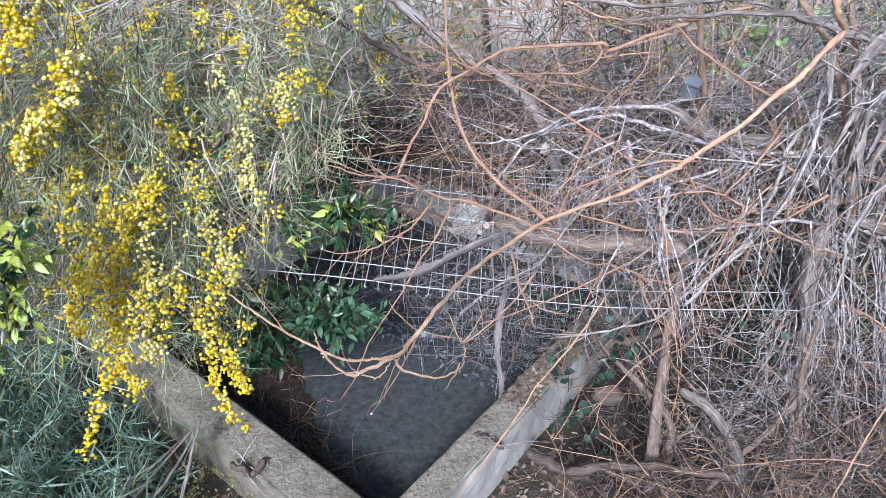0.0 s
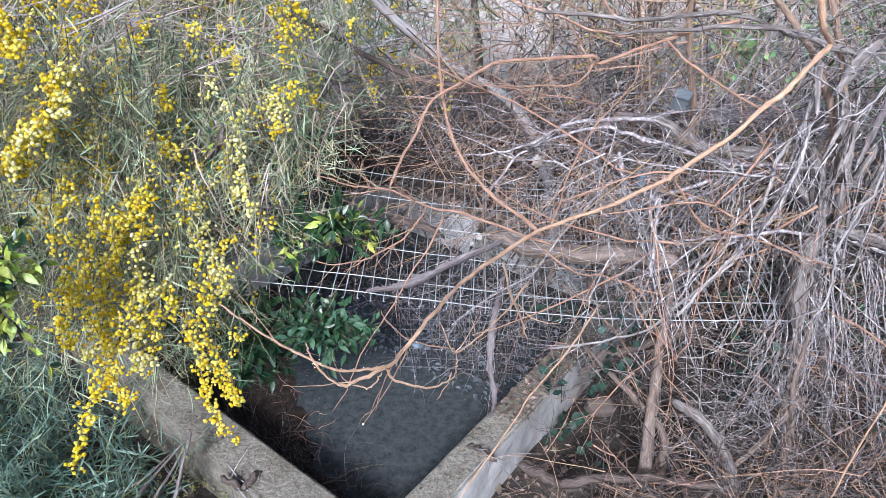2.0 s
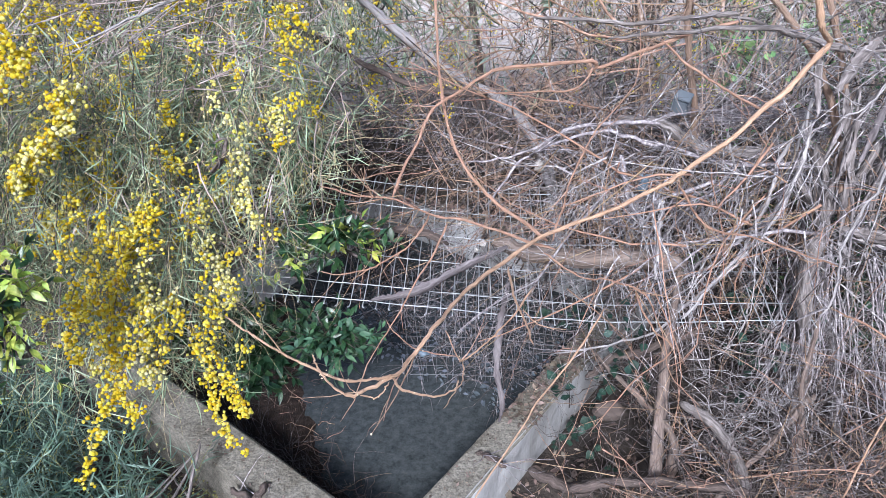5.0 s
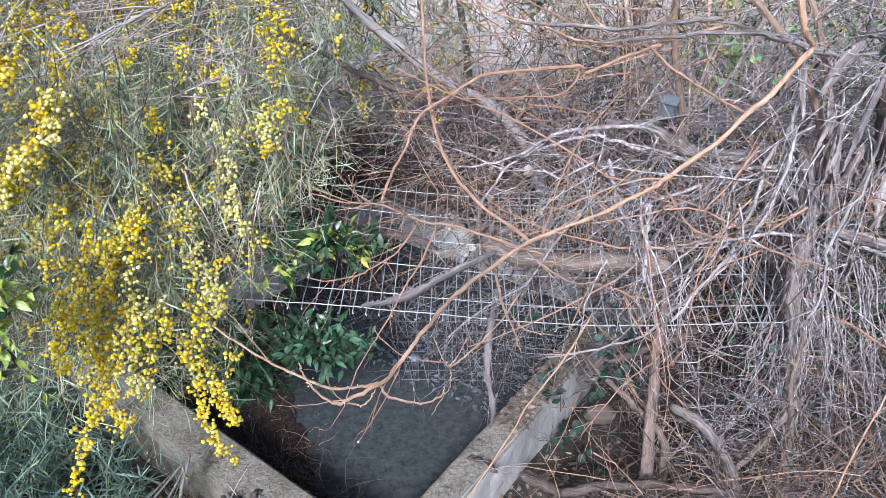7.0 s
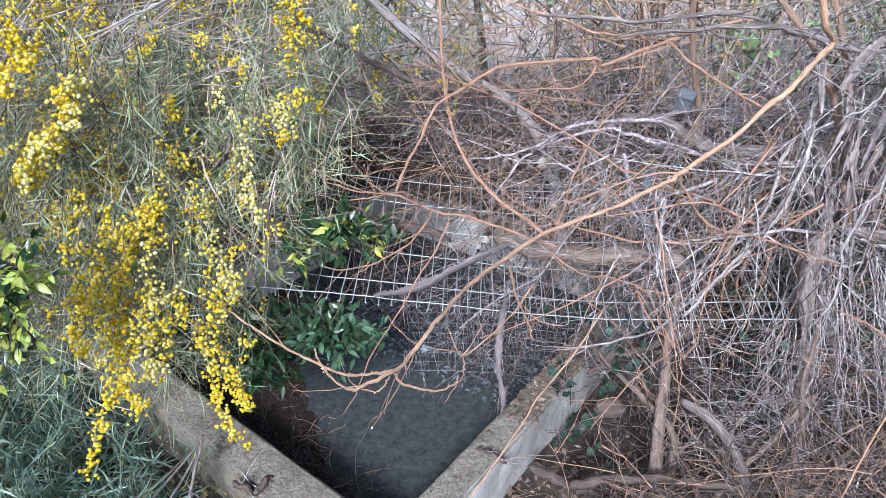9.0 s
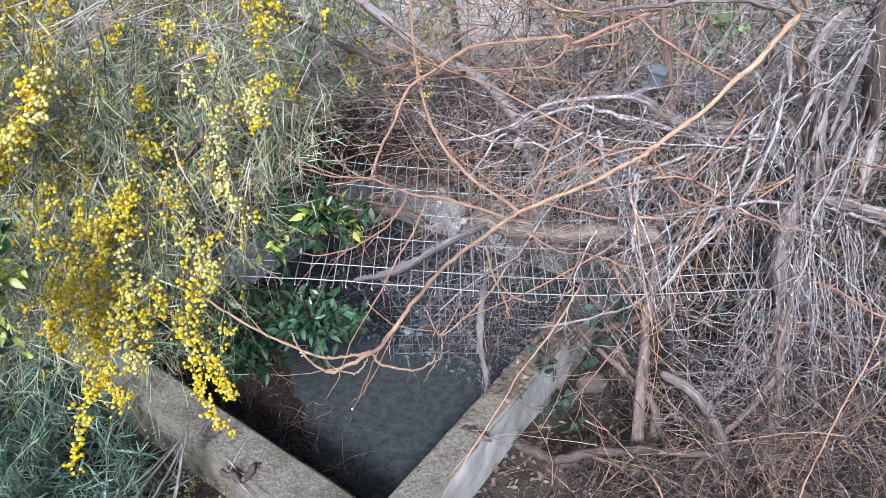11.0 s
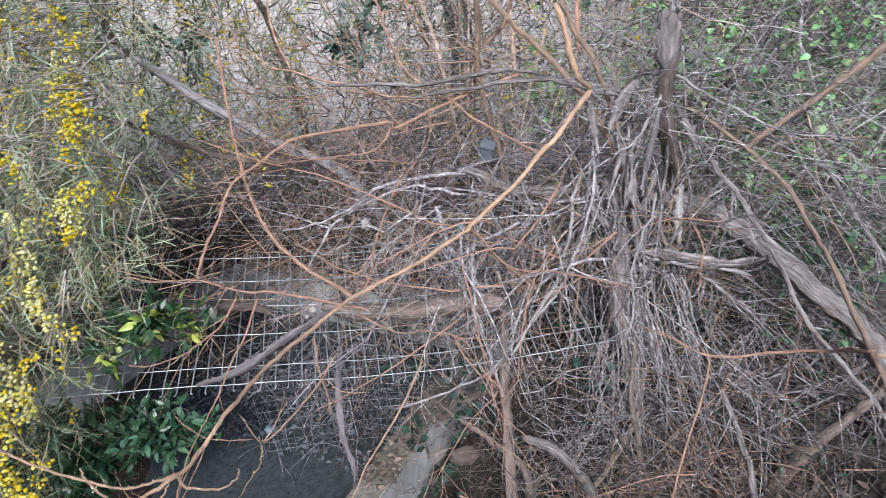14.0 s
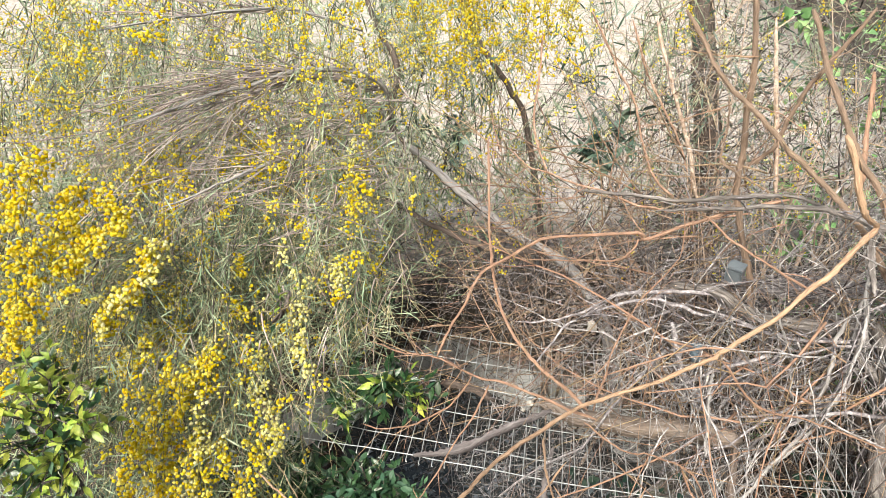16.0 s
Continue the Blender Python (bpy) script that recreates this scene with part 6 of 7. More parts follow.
brush("dead_brush", "grey twigs tangled deep in the brush", 30, in_box((0.7, 1.55, -0.15), (2.4, 2.3, 0.6)), heading((0, -0.2, 0.1), 0.9), (0.2, 0.6), (0.0012, 0.003), M_GREY, 0.3, 0.2)
brush("dead_brush", "rusty twigs lying low beside the tank", 130, in_box((0.42, 1.25, -0.25), (1.9, 1.9, 0.05)), heading((0.5, -0.1, 0.15), 0.6), (0.2, 0.6), (0.0012, 0.003), M_RUST, 0.2, 0.16)
brush("dead_brush", "dark fine twigs lying low beside the tank", 240, in_box((0.42, 1.25, -0.25), (1.9, 1.9, 0.05)), heading((0.5, -0.1, 0.15), 0.6), (0.2, 0.6), (0.0012, 0.0035), M_BROWN, 0.2, 0.16)
brush("dead_brush", "dark brown twigs thick behind the mesh", 230, in_box((-0.5, 2.8, 0.45), (0.9, 3.5, 1.5)), heading((0.1, -0.3, 0.1), 0.9), (0.25, 0.7), (0.0014, 0.004), M_BROWN, 0.3, 0.16)
brush("dead_brush", "rusty thin twigs crossing above the mesh", 45, in_box((-0.35, 2.2, 0.75), (0.5, 2.7, 1.1)), heading((-0.8, -0.2, 0.0), 0.4), (0.25, 0.6), (0.0012, 0.0026), M_RUST, 0.2, 0.12)
brush("dead_brush", "grey limbs and twigs in a heap behind the box", 110, in_box((0.5, 2.75, 0.8), (1.9, 3.3, 1.16)), heading((0.9, 0.0, 0.0), 0.35), (0.4, 1.0), (0.002, 0.008), M_MAUVE, 0.1, 0.13, 2)
brush("dead_brush", "brown saplings and stems standing behind", 30, rooted(0.2, 2.6, 3.3, 3.9), heading((0.0, 0.0, 1.0), 0.3), (0.8, 2.0), (0.003, 0.009), M_BROWN, -0.2, 0.09, 6, 0.4)
branches("sapling", "slim brown leafless sapling standing behind the brush", "sapling", 42, rooted(0.2, 2.6, 3.3, 4.0), heading((0.0, -0.1, 1.0), 0.2), (1.5, 2.7), (0.005, 0.012), M_TAN, -0.2, 0.07, 7, 0.4, "leafless saplings")
branches("sapling", "slim tan leafless sapling behind the brush", "sapling", 32, rooted(0.6, 2.6, 3.3, 3.9), heading((-0.05, -0.15, 1.0), 0.22), (1.3, 2.4), (0.004, 0.010), M_TAN, -0.2, 0.09, 8, 0.35, "leafless saplings")
brush("dead_brush", "pale twigs among the standing stems", 200, in_box((0.5, 2.7, 1.0), (2.6, 3.6, 2.1)), heading((0.0, -0.2, 0.3), 0.8), (0.3, 0.9), (0.0013, 0.0035), M_GREY, 0.2, 0.14, 3, 0.25)
brush("dead_brush", "grey twigs standing beyond the dead trunk", 340, in_box((1.5, 2.1, 0.3), (3.8, 3.3, 1.8)), heading((0.0, -0.2, 0.3), 0.8), (0.3, 0.9), (0.0016, 0.005), M_GREY, 0.3, 0.15)
brush("dead_brush", "brown twigs beyond the dead trunk", 330, in_box((1.5, 2.2, 0.0), (4.0, 3.6, 2.2)), heading((0.0, -0.2, 0.3), 0.8), (0.4, 1.0), (0.0016, 0.006), M_BROWN, 0.3, 0.15)
brush("dead_brush", "grey twigs over the fallen limb", 60, in_box((1.6, 2.1, 0.2), (2.8, 2.7, 0.9)), heading((0.3, -0.2, -0.3), 0.7), (0.25, 0.7), (0.0016, 0.0045), M_GREY, 0.4, 0.15)
brush("dead_brush", "dark twigs and litter heaped in the brush", 480, in_box((0.7, 1.25, -0.2), (3.2, 2.4, 0.25)), heading((0.2, 0.0, 0.1), 0.9), (0.2, 0.6), (0.0014, 0.005), M_BROWN, 0.2, 0.18)
brush("dead_brush", "fine twigs against the pale slope", 260, in_box((-1.4, 3.0, 0.9), (1.6, 4.4, 2.0)), heading((0, 0, 0.8), 0.7), (0.3, 0.9), (0.0014, 0.004), M_BROWN, 0.1, 0.12, 4, 0.25)
brush("floating_debris", "dark twigs and scum afloat on the water", 380, lambda: np.array([*tank_xy(rng.uniform(1.0, 2.15), rng.uniform(0.05, 1.9)), rng.uniform(-0.3, 0.15)]), heading((0, 0, 0.1), 0.8), (0.15, 0.45), (0.0015, 0.005), M_BROWN, 0.5, 0.16)
brush("floating_debris", "reddish roots and twigs along the tank wall", 170, lambda: np.array([*tank_xy(rng.uniform(0.03, 0.17), rng.uniform(0.2, 1.2)), rng.uniform(-0.34, -0.22)]), heading((-0.7, 0.6, 0.15), 0.35), (0.1, 0.3), (0.001, 0.004), M_BROWN, 0.3, 0.2)
cut = thing("cut_twigs", "cut grey twigs leaning on the tank wall", "twigs", (-1.239, 1.625, -0.076))
for a, b, r in (((-1.219, 1.581, -0.052), (-0.985, 1.818, 0.136), 0.006), ((-1.144, 1.582, -0.052), (-0.993, 1.777, 0.109), 0.006), ((-1.021, 1.576, -0.061), (-0.976, 1.834, 0.162), 0.008), ((-0.970, 1.662, -0.019), (-1.104, 1.767, 0.055), 0.004), ((-1.248, 1.616, 0.004), (-1.036, 1.791, 0.094), 0.004)):
    tube_part("twig", [limb([a, (np.array(a) + np.array(b)) / 2 + rng.normal(0, 0.012, 3), b], r, r * 0.7, 12, 0.06, 0.002)], M_BARK, cut, 7, 0.06)

brush("dead_brush", "grey and brown twigs heaped at the edge of the brush", 320, in_box((1.2, 1.8, -0.25), (2.9, 2.6, 0.12)), heading((0.1, -0.1, -0.1), 0.8), (0.2, 0.6), (0.0014, 0.0045), M_BROWN, 0.3, 0.14)
brush("dead_brush", "pale twigs standing out of the dark heap", 80, in_box((1.5, 1.6, -0.1), (2.9, 2.4, 0.5)), heading((0.1, -0.1, -0.3), 0.8), (0.2, 0.7), (0.0014, 0.004), M_GREY, 0.3, 0.12)
brush("dead_brush", "tangled twigs in front of the bramble", 170, in_box((1.8, 2.0, 0.4), (3.6, 2.8, 2.0)), heading((0.0, 0.0, 0.0), 0.8), (0.4, 1.1), (0.0016, 0.006), M_BROWN, 0.3, 0.12, 3, 0.25)

brush("dead_brush", "pale twigs before the bramble thicket", 190, in_box((1.9, 2.2, 0.8), (3.4, 2.7, 2.3)), heading((0.3, -0.1, 0.0), 0.7), (0.4, 1.0), (0.0014, 0.004), M_GREY, 0.2, 0.10, 4, 0.25)
brush("dead_brush", "tan twigs before the bramble thicket", 110, in_box((2.0, 2.2, 0.9), (3.4, 2.7, 2.0)), heading((-0.3, -0.1, 0.3), 0.7), (0.4, 1.0), (0.0014, 0.004), M_TAN, 0.2, 0.10, 4, 0.25)

brush("dead_brush", "pale lilac twigs criss-crossing before the dead trunk", 130, in_box((1.05, 1.98, 0.85), (2.5, 2.35, 1.75)), heading((0.4, -0.05, -0.15), 0.6), (0.35, 0.95), (0.0015, 0.0042), M_GREY, 0.2, 0.09, 4, 0.22, 10)
brush("dead_brush", "lilac-grey twigs heaped low at the edge", 240, in_box((1.45, 1.75, -0.15), (2.9, 2.4, 0.45)), heading((0.2, -0.1, 0.0), 0.8), (0.25, 0.7), (0.0014, 0.0042), M_MAUVE, 0.3, 0.13, 4, 0.2, 10)
brush("dead_brush", "thin russet shoots over the low heap", 60, in_box((1.45, 1.7, -0.1), (2.8, 2.2, 0.5)), heading((0.3, -0.1, 0.2), 0.7), (0.3, 0.8), (0.0012, 0.003), M_RUST, 0.3, 0.1, 3, 0.2, 10)
brush("dead_brush", "thin orange shoots hanging over the mesh and the log", 34, in_box((0.25, 1.8, 0.8), (1.35, 2.15, 1.35)), heading((-0.35, -0.25, -0.35), 0.5), (0.3, 0.75), (0.0013, 0.0028), M_ORANGE, 0.35, 0.07, 2, 0.2)
branches("dead_branch", "slender orange branch arching through the tangle", "branch", 12, in_box((0.7, 1.95, 0.75), (1.9, 2.2, 1.4)), heading((-0.8, -0.1, -0.05), 0.4), (0.5, 1.1), (0.003, 0.006), M_ORANGE, 0.25, 0.1, 5, 0.25, "loose orange branches")
# twigs hanging before the dead trunk
brush("hanging_roots", "lilac-grey twigs hanging before the dead trunk", 26, in_box((1.3, 2.0, 0.65), (2.2, 2.4, 1.4)), heading((-0.15, -0.05, -0.9), 0.45), (0.3, 0.8), (0.0016, 0.0042), M_GREY, 0.2, 0.08, 4, 0.22)
brush("dead_brush", "mauve twigs crossing before the fallen limb", 40, in_box((1.3, 2.1, 0.5), (2.5, 2.5, 1.4)), heading((0.5, -0.05, -0.1), 0.7), (0.35, 0.9), (0.0018, 0.005), M_MAUVE, 0.2, 0.08, 4, 0.22)
brush("dead_brush", "rusty shoots arching before the dead trunk", 50, in_box((1.1, 1.95, 0.4), (2.5, 2.4, 1.5)), heading((-0.3, -0.05, 0.2), 0.7), (0.35, 0.9), (0.0014, 0.0032), M_RUST, 0.3, 0.07, 3, 0.2)
brush("dead_brush", "pale twigs against the slope behind the stems", 140, in_box((0.5, 3.0, 1.3), (2.8, 4.2, 2.6)), heading((0.0, -0.1, 0.6), 0.7), (0.4, 1.1), (0.0018, 0.0045), M_TAN, 0.2, 0.10, 4, 0.3)
brush("dead_brush", "dim olive scrub on the slope behind the stems", 300, in_box((0.9, 4.2, 0.5), (3.4, 5.2, 2.4)), heading((0.0, -0.1, 0.7), 0.6), (0.4, 1.0), (0.003, 0.008), M_BROWN, 0.2, 0.12, 5, 0.35)
scrub_at = np.stack([rng.uniform(0.9, 3.4, 2600), rng.uniform(4.2, 5.2, 2600), rng.uniform(0.6, 2.9, 2600)], -1)
stuff("scrub_leaves", blades(scrub_at, rng.normal(0, 0.7, scrub_at.shape) + np.array([0, -0.1, -0.3]), rng.uniform(0.07, 0.15, 2600), rng.uniform(0.008, 0.016, 2600), 0.5, 2), M_PHYL, "olive scrub leaves on the slope behind", "leaves")
brush("dead_brush", "thin whitish twigs over the wire mesh", 66, in_box((0.05, 1.95, 0.75), (1.2, 2.35, 1.15)), heading((-0.3, -0.1, -0.1), 0.7), (0.2, 0.6), (0.001, 0.0022), M_GREY, 0.3, 0.12, 4, 0.18)
branches("sapling", "stout pale tan sapling stem on the slope", "sapling", 16, rooted(0.7, 2.8, 3.3, 3.8), heading((0.0, 0.0, 1.0), 0.14), (1.6, 2.6), (0.010, 0.019), M_TAN, -0.1, 0.05, 5, 0.5, "leafless saplings")
ivy("bramble", "dark bramble thicket filling the slope behind", (3.0, 3.9, 1.1), (1.4, 0.3, 1.3), 2200, (0.04, 0.075), M_BRAMBLE)
brush("dead_brush", "mauve twigs about the leaning mimosa trunk", 60, in_box((-0.3, 2.9, 0.85), (0.8, 3.4, 1.5)), heading((-0.5, -0.1, 0.1), 0.6), (0.3, 0.8), (0.0014, 0.0036), M_MAUVE, 0.3, 0.12, 4, 0.22)
brush("dead_brush", "rusty shoots about the leaning mimosa trunk", 50, in_box((-0.2, 2.4, 0.85), (0.9, 2.9, 1.5)), heading((-0.4, -0.1, 0.3), 0.6), (0.3, 0.7), (0.0012, 0.0028), M_RUST, 0.2, 0.09, 3, 0.2)
branches("dead_branch", "pale budded dead twig hanging before the mesh", "branch", 20, in_box((0.55, 1.86, 0.9), (1.4, 2.1, 1.3)), heading((-0.12, -0.05, -0.8), 0.4), (0.35, 0.75), (0.0022, 0.0046), M_GREY, 0.2, 0.13, 7, 0.18, "loose dead branches")
branches("dead_branch", "thick mauve-grey dead branch over the mesh", "branch", 8, in_box((0.8, 2.0, 0.9), (1.5, 2.3, 1.25)), heading((-0.8, -0.05, -0.1), 0.4), (0.5, 0.9), (0.005, 0.009), M_MAUVE, 0.3, 0.10, 7, 0.25, "loose dead branches")
brush("dead_brush", "orange-brown branches before the open slope", 60, in_box((0.0, 2.6, 1.2), (1.3, 3.2, 1.75)), heading((-0.6, 0.0, 0.25), 0.5), (0.4, 0.9), (0.0018, 0.0055), M_RUST, 0.1, 0.08, 4, 0.28, 11)
slope_at = np.stack([rng.uniform(-0.2, 1.6, 1500), rng.uniform(3.1, 4.0, 1500), rng.uniform(1.2, 2.6, 1500)], -1)
slope_at = slope_at[np.array([noise.noise(Vector(q * 3.1)) for q in slope_at]) > 0.05]
stuff("slope_leaves", blades(slope_at, rng.normal(0, 0.7, slope_at.shape) + np.array([0, -0.1, -0.4]), rng.uniform(0.05, 0.12, len(slope_at)), rng.uniform(0.006, 0.013, len(slope_at)), 0.6, 3), M_TEAL, "narrow green leaves before the open slope", "leaves")
# fine curly and straight twigs in front of the dark brush
brush("dead_brush", "pale curly twigs low in the brush", 44, in_box((1.0, 1.75, -0.1), (1.5, 2.05, 0.35)), heading((0.1, -0.1, -0.2), 0.7), (0.2, 0.5), (0.0011, 0.0022), M_GREY, 0.2, 0.36, 3, 0.2, 12)
brush("dead_brush", "thin rusty twigs arching in front of the brush", 38, in_box((0.5, 1.45, -0.15), (1.9, 1.95, 0.6)), heading((-0.3, -0.2, 0.3), 0.6), (0.3, 0.75), (0.0012, 0.0026), M_RUST, 0.3, 0.08, 3, 0.16)
brush("dead_brush", "thin rusty shoots rising through the tangle", 46, in_box((0.5, 1.95, 0.7), (1.7, 2.4, 1.1)), heading((-0.2, -0.1, 0.7), 0.5), (0.3, 0.7), (0.0013, 0.003), M_RUST, 0.1, 0.08, 3, 0.18)
brush("dead_brush", "bundle of straight grey sticks behind the box", 110, in_box((1.0, 2.58, 1.15), (1.6, 2.75, 1.2)), heading((1.0, 0.05, -0.02), 0.12), (0.3, 0.7), (0.0012, 0.003), M_MAUVE, 0.05, 0.06, 1)

def root_bundle(points, count, spread, r, wild):
    """Grey roots that hang side by side, each a thing of its own."""
    for i in range(count):
        off = rng.normal(0, spread, 3) * np.array([1, 0.6, 0.3])
        cut = int(rng.uniform(0.75, 1.0) * 24) + 2
        p = curve(points, 26)[:cut] + off
        p = p + np.cumsum(rng.normal(0, wild, (cut, 3)), 0) + np.outer(np.linspace(0, 1, cut), rng.normal(0, 0.035, 3))
        u = np.linspace(0, 1, cut)[:, None]
        p = p + np.sin(u * rng.uniform(9, 24, 3) + rng.uniform(0, 6.3, 3)) * rng.uniform(0.002, 0.009, 3)
        st = (p, np.linspace(1.0, 0.45, cut) * rng.uniform(*r) * 0.8)
        v, f = tubes([st], 5)
        ob = tagged(new("hanging_root", mesh_of("hanging_root", v, f, M_ROOTGREY if rng.random() < 0.7 else M_MAUVE)), "pale lilac-grey root hanging from the dead trunk", "root", "hanging roots")
        v, f = tubes(shoots(st, 4, 0.14, 0.0016, 0.5, 0.2, 0.22, 0.4, 8), 3)
        tw = new("twig_growth", mesh_of("twig_growth", v, f, M_ROOTGREY))
        tw.parent = ob
        tagged(tw, "", "", "", "stuff")


root_bundle([(1.40, 2.10, 0.80), (1.405, 2.080, 0.606), (1.364, 2.020, 0.450), (1.326, 1.980, 0.312), (1.301, 1.880, 0.056)], 9, 0.022, (0.0025, 0.006), 0.0055)
root_bundle([(1.46, 2.10, 0.85), (1.484, 2.080, 0.631), (1.487, 2.020, 0.450), (1.450, 1.970, 0.279), (1.349, 1.900, 0.151)], 8, 0.022, (0.0025, 0.0055), 0.0055)
root_bundle([(1.50, 2.10, 0.85), (1.544, 2.080, 0.631), (1.537, 2.040, 0.485), (1.531, 2.000, 0.334), (1.512, 1.960, 0.191)], 6, 0.022, (0.0025, 0.006), 0.005)
root_bundle([(1.54, 2.10, 0.86), (1.582, 2.060, 0.669), (1.634, 1.980, 0.418), (1.663, 1.930, 0.261), (1.725, 1.850, -0.033)], 7, 0.025, (0.0025, 0.0065), 0.005)
root_bundle([(1.64, 2.08, 0.82), (1.701, 2.060, 0.608), (1.763, 2.000, 0.400), (1.825, 1.950, 0.214)], 5, 0.025, (0.0025, 0.006), 0.005)
root_bundle([(1.68, 2.06, 0.80), (1.734, 2.000, 0.529), (1.786, 1.930, 0.261), (1.820, 1.860, 0.016)], 4, 0.025, (0.0025, 0.0055), 0.003)
curls = []
for i in range(80):
    a = np.array((1.26, 1.880, 0.070)) + rng.normal(0, 0.09, 3) * np.array([1.3, 0.5, 0.8]) + np.array([0, 0, rng.uniform(0, 0.2)])
    curls.append(twig(a, (rng.uniform(-1.0, 0.9), rng.normal(-0.1, 0.2), rng.uniform(-0.5, 0.7)), rng.uniform(0.15, 0.42), rng.uniform(0.0012, 0.0026), 0.6, 0.26, 16))
stuff("curly_roots", tubes(curls, 4), M_ROOTGREY, "pale curly rootlets in a loose clump", "roots")
stem("bush_stem", "brown leaning stem in front of the roots", [(1.50, 1.91, 0.27), (1.470, 1.900, 0.235), (1.353, 1.850, 0.131), (1.255, 1.800, 0.026), (1.110, 1.720, -0.105), (1.05, 1.69, -0.3)], 0.012, 0.014, M_STEM)

BASE = np.array((1.403, 4.434, 1.217)) + np.array([0.02, 0.03, 0.0])
BASE[2] = ground_z(BASE[0], BASE[1]) - 0.05
big = thing("tree_trunk", "dark purple-brown trunk of a tree on the slope", "tree", tuple(BASE))
tube_part("trunk", [limb([(1.326, 5.020, 3.016), (1.347, 4.828, 2.429), (1.374, 4.686, 1.988), (1.403, 4.434, 1.217), BASE], 0.065, 0.085, 18, 0.05, 0.004)], M_LOG, big, 16, 0.08)

branches("sapling", "thin tan leafless sapling before the slope", "sapling", 28, rooted(0.8, 2.3, 3.0, 3.5), heading((0.0, -0.02, 1.0), 0.16), (1.5, 2.4), (0.004, 0.008), M_TAN, -0.1, 0.06, 9, 0.35, "leafless saplings")

# ---- litter ----


def litter(name, label, count, xs, ys, size, material, lift=0.012):
    x, y = rng.uniform(*xs, count), rng.uniform(*ys, count)
    rel = np.stack([x, y], -1) - CORNER
    a, b = rel @ RIGHT, rel @ LEFT
    keep = ~((a > -WALL_L) & (a < LONG_R + WALL_R) & (b > -WALL_R) & (b < LONG_L + WALL_R))
    x, y = x[keep], y[keep]
    at = np.stack([x, y, ground_z(x, y) + rng.uniform(0.0, lift, len(x))], -1)
    ln = rng.uniform(*size, len(x))
    way = rng.normal(0, 1, (len(x), 3)) * np.array([1, 1, 0.25])
    stuff(name, leaves(at, way, ln, ln * rng.uniform(0.3, 0.6, len(x)), 0.3, 0.4), material, label, "litter")


litter("leaf_litter", "dry brown leaves on the ground beside the tank", 2600, (-2.2, 3.0), (1.0, 3.3), (0.02, 0.06), M_DRY, 0.03)
M_PINK = mat("faded_leaf", [(0.16, 0.115, 0.095), (0.30, 0.225, 0.19), (0.48, 0.39, 0.34)], 8, 0.9, 0.3, 80, 0.4, 0.1)
litter("leaf_litter", "dry pinkish leaves on the bank behind the tank", 9000, (-1.5, 1.6), (3.3, 5.8), (0.025, 0.06), M_PINK, 0.04)
litter("leaf_litter", "brown crumbled leaves and bark beside the tank wall", 2200, (0.0, 1.3), (1.05, 2.0), (0.01, 0.035), M_DRY, 0.02)
litter("leaf_litter", "reddish dry leaves on the bank under the twigs", 2200, (-1.0, 1.2), (3.7, 5.0), (0.03, 0.06), M_DRY, 0.04)
litter("leaf_litter", "dark leaves and bark under the thicket", 1800, (1.4, 3.2), (1.2, 2.8), (0.02, 0.06), M_DRY, 0.05)
ivy("bramble", "small dark ivy on the ground under the limb", (2.45, 2.3, 0.0), (0.55, 0.45, 0.12), 350, (0.02, 0.04))
weed_twigs, at, way = [], [], []
for i in range(150):
    xy = tank_xy(rng.uniform(-0.5, -0.21), rng.uniform(-0.1, 1.1))
    s = twig((*xy, ground_z(*xy)), rng.normal(0, 0.3, 3) + np.array([0, 0, 1.0]), rng.uniform(0.12, 0.32), 0.0014, 0.3, 0.14, 7)
    weed_twigs.append(s)
    k = rng.integers(2, 7, 12)
    at.append(s[0][k] + rng.normal(0, 0.012, (12, 3)))
    way.append(rng.normal(0, 0.7, (12, 3)) + np.array([0, -0.2, 0.4]))
weed = thing("weed_clump", "low green and dry weeds at the foot of the wall", "weeds", (*tank_xy(-0.3, 0.4), float(ground_z(*tank_xy(-0.3, 0.4)))))
tube_part("twig_growth", weed_twigs, M_BROWN, weed, 3, kind="stuff")
at, way = np.vstack(at), np.vstack(way)
stuff("leaf_growth", leaves(at, way, rng.uniform(0.01, 0.022, len(at)), rng.uniform(0.006, 0.011, len(at))), M_MOSS, "", "leaves", weed)
litter("weeds", "small green weeds at the foot of the wall", 900, (-1.1, -0.3), (1.15, 1.62), (0.008, 0.02), M_YOUNG, 0.07)
at = np.array([[*tank_xy(rng.uniform(-0.18, -0.01), rng.uniform(0.0, 1.6)), 0.004] for _ in range(120)] + [[*tank_xy(rng.uniform(0.02, 1.2), rng.uniform(-0.14, -0.01)), 0.004] for _ in range(90)])
ln = rng.uniform(0.006, 0.02, len(at))
stuff("wall_crumbs", leaves(at, rng.normal(0, 1, (len(at), 3)) * np.array([1, 1, 0.1]), ln, ln * 0.5), M_DRY, "dry crumbs and fallen petals on the wall", "litter")

at = np.array([[*tank_xy(rng.uniform(0.75, 1.5), rng.uniform(-0.15, -0.005)), rng.uniform(0.002, 0.02)] for _ in range(420)])
ln = rng.uniform(0.012, 0.04, len(at))
stuff("wall_litter", leaves(at, rng.normal(0, 1, (len(at), 3)) * np.array([1, 1, 0.25]), ln, ln * 0.5), M_DRY, "brown leaf litter gathered on the wall top", "litter")

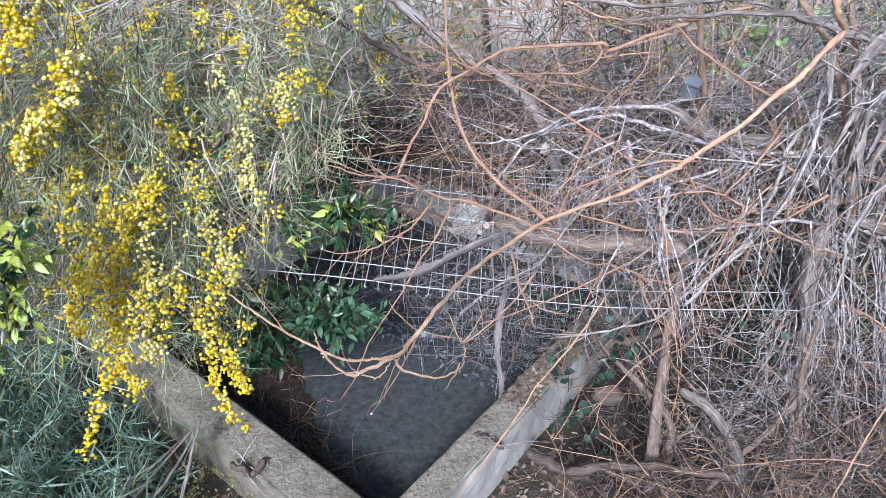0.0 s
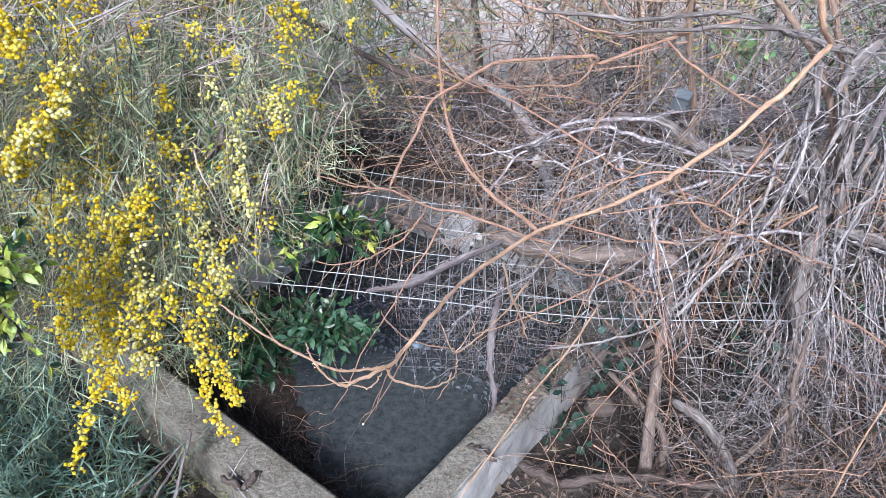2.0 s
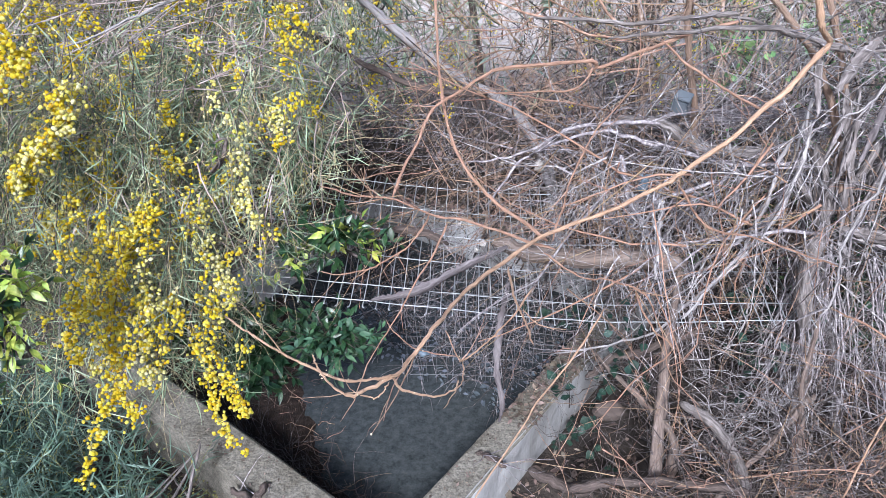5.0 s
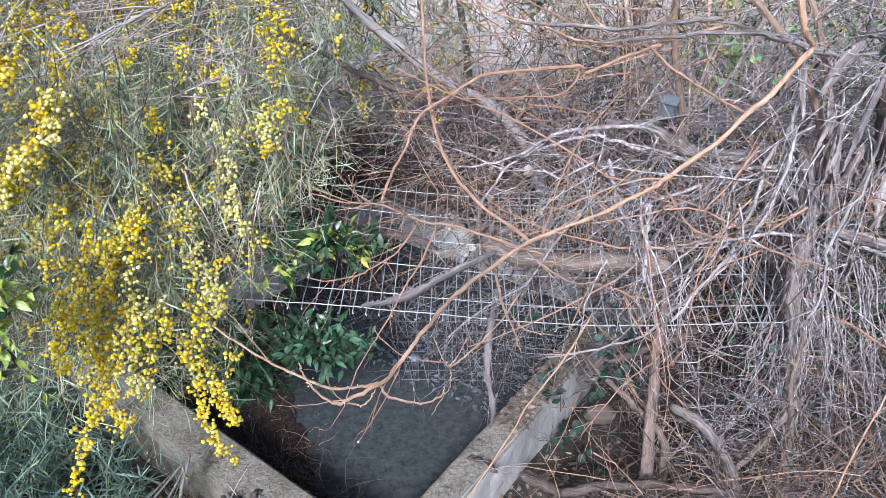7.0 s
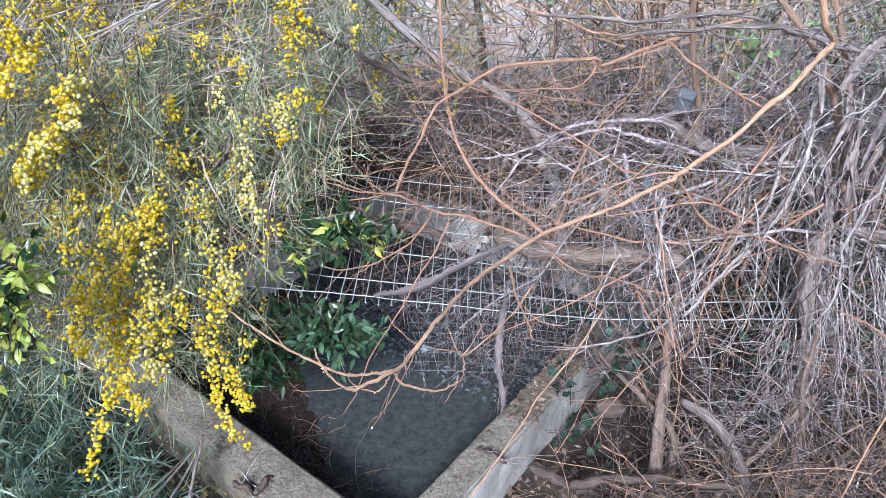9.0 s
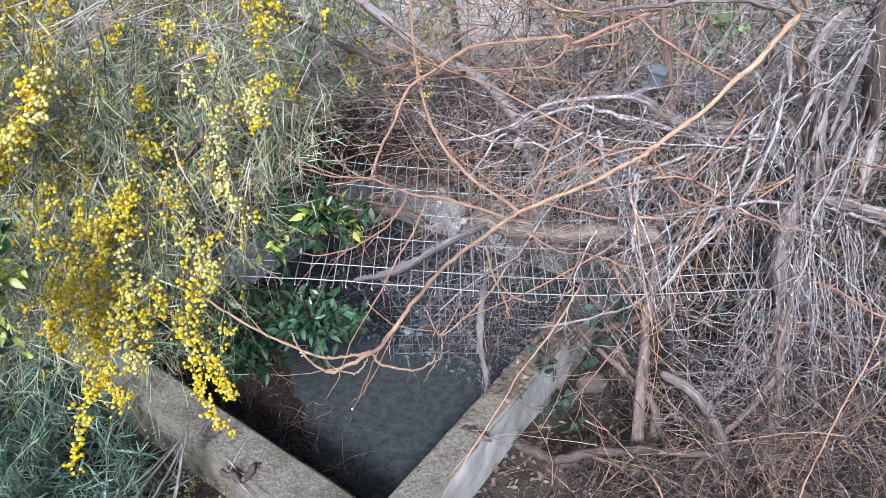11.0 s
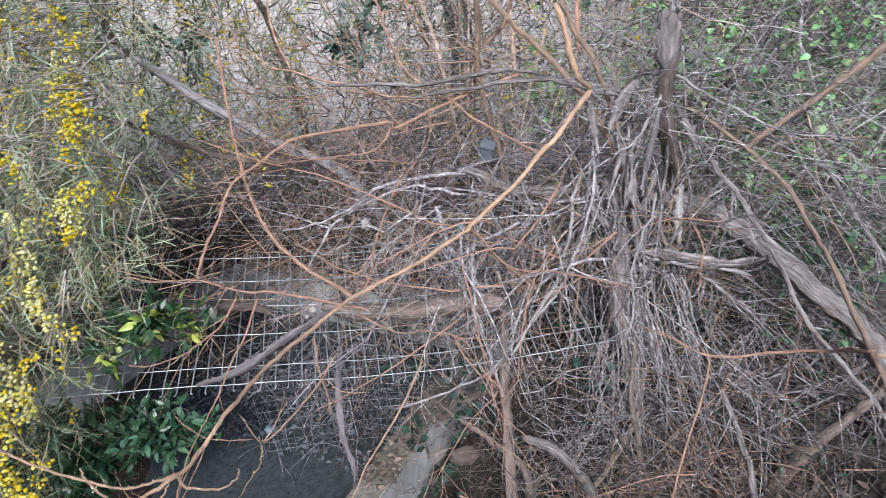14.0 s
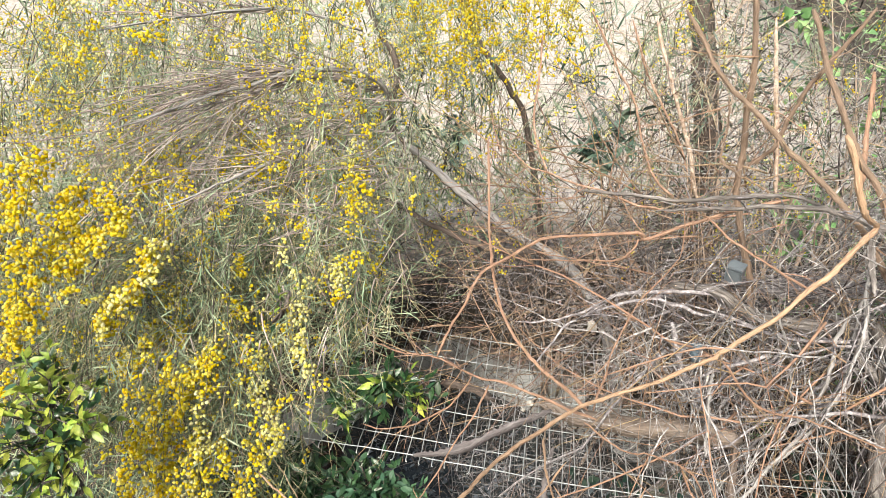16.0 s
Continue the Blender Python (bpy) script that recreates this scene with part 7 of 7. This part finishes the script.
at = np.array([[*tank_xy(rng.uniform(0.0, LONG_R), LONG_L + rng.uniform(0.0, WALL_R)), rng.uniform(0.003, 0.03)] for _ in range(700)] + [[*tank_xy(LONG_R + rng.uniform(0.0, WALL_R), rng.uniform(0.0, LONG_L)), rng.uniform(0.003, 0.03)] for _ in range(700)])
ln = rng.uniform(0.02, 0.06, len(at))
stuff("wall_litter", leaves(at, rng.normal(0, 1, (len(at), 3)) * np.array([1, 1, 0.25]), ln, ln * 0.5), M_PINK, "pinkish dry leaves lying on the far wall tops", "litter")

M_SCUM = mat("grey_scum", [(0.035, 0.042, 0.05), (0.08, 0.095, 0.115), (0.18, 0.205, 0.235)], 8, 0.6, 0.2, 60, 0.4)
at = np.array([[*tank_xy(rng.uniform(1.0, 2.1), rng.uniform(0.02, 1.7)), WATER_Z + rng.uniform(0.002, 0.04)] for _ in range(1500)])
ln = rng.uniform(0.012, 0.05, len(at))
stuff("floating_scum", leaves(at, rng.normal(0, 1, (len(at), 3)) * np.array([1, 1, 0.2]), ln, ln * 0.5), M_SCUM, "blue-grey leaf scum floating under the mesh", "litter")
brush("floating_debris", "grey twigs caught under the mesh", 120, lambda: np.array([*tank_xy(rng.uniform(0.95, 1.5), rng.uniform(0.0, 1.2)), rng.uniform(-0.3, 0.3)]), heading((0, 0, 0.1), 0.8), (0.15, 0.5), (0.001, 0.003), M_MAUVE, 0.3, 0.12)

# ---- small found things ----


def plastic_box():
    at = (1.018, 2.575, 1.262)
    th = thing("plastic_box", "small blue-grey plastic box lodged on the dead wood", "box", at)
    m = Matrix.Translation(at) @ pose(0, 0, 0, 22, 10, -34)
    part("body", box_mesh((0.062, 0.055, 0.077), m, 0.006), M_BLACK, th)
    part("lid", box_mesh((0.066, 0.059, 0.009), m @ Matrix.Translation((0, 0, 0.043)), 0.003), M_BLACK, th)
    # thin added plate: light on the box's left side, done as paler colour
    part("lit_side", box_mesh((0.005, 0.045, 0.062), m @ Matrix.Translation((-0.0325, 0, -0.002)), 0.002), M_BOXLIT, th, "left side of the box, painted paler as if lit")


plastic_box()


def red_frame():
    """A red plastic rack among the twigs: rails and cross bars."""
    at = (2.272, 1.211, 0.133)
    th = thing("plastic_rack", "bright red plastic rack lying in the brush", "rack", at)
    bars = [
        ([(2.297, 1.286, 0.288), (2.209, 1.252, 0.177), (2.145, 1.220, 0.084), (2.092, 1.185, -0.011)], 0.0096),
        ([(2.154, 1.228, 0.103), (2.246, 1.182, 0.064), (2.373, 1.147, 0.066)], 0.0096),
        ([(2.279, 1.290, 0.220), (2.355, 1.271, 0.224), (2.450, 1.219, 0.176)], 0.0192),
        ([(2.278, 1.263, 0.170), (2.373, 1.233, 0.163), (2.462, 1.194, 0.136)], 0.0192),
        ([(2.366, 1.293, 0.273), (2.489, 1.249, 0.253)], 0.0112),
        ([(2.317, 1.246, 0.112), (2.431, 1.204, 0.093)], 0.0096),
        ([(2.448, 1.289, 0.263), (2.442, 1.227, 0.143), (2.397, 1.135, -0.055)], 0.0096),
        ([(2.293, 1.221, 0.054), (2.277, 1.163, -0.065)], 0.0080),
    ]
    for pts, r in bars:
        p = curve(pts, 12)
        tube_part("bar", [(p, np.full(12, r))], M_RED, th, 8)


red_frame()


def chunk(name, label, at, size, material, category):
    """A small lump of rubbish, dented."""
    bm = bmesh.new()
    bmesh.ops.create_icosphere(bm, subdivisions=3, radius=1.0)
    off = Vector(rng.uniform(-9, 9, 3))
    for v in bm.verts:
        k = 1 + 0.5 * noise.noise(v.co * 1.6 + off)
        v.co = Vector((v.co.x * size[0], v.co.y * size[1], v.co.z * size[2])) * k + Vector(at)
    me = bpy.data.meshes.new(name)
    bm.to_mesh(me)
    bm.free()
    me.materials.append(material)
    me.shade_smooth()
    tagged(new(name, me), label, category)


chunk("shell_debris", "pale crumbled lump caught in the twigs", (0.176, 2.223, 0.821), (0.014, 0.011, 0.012), M_WHITE, "debris")
chunk("shell_debris", "small pale lump caught in the twigs", (0.149, 2.209, 0.798), (0.008, 0.007, 0.009), M_WHITE, "debris")
chunk("plastic_scrap", "faded blue plastic scrap floating by the mesh", (-0.080, 2.207, 0.281), (0.022, 0.02, 0.015), M_BLUE, "rubbish")
chunk("plastic_scrap", "faded blue plastic scrap under the dead wood", (0.804, 2.275, 1.044), (0.02, 0.02, 0.04), M_BLUE, "rubbish")
chunk("plastic_scrap", "pale plastic bag caught among the branches", (0.460, 2.687, 0.950), (0.022, 0.012, 0.03), M_WHITE, "rubbish")
chunk("stone", "brown stone at the foot of the brush", (0.728, 2.078, 0.03), (0.065, 0.05, 0.04), M_LOG, "stone")
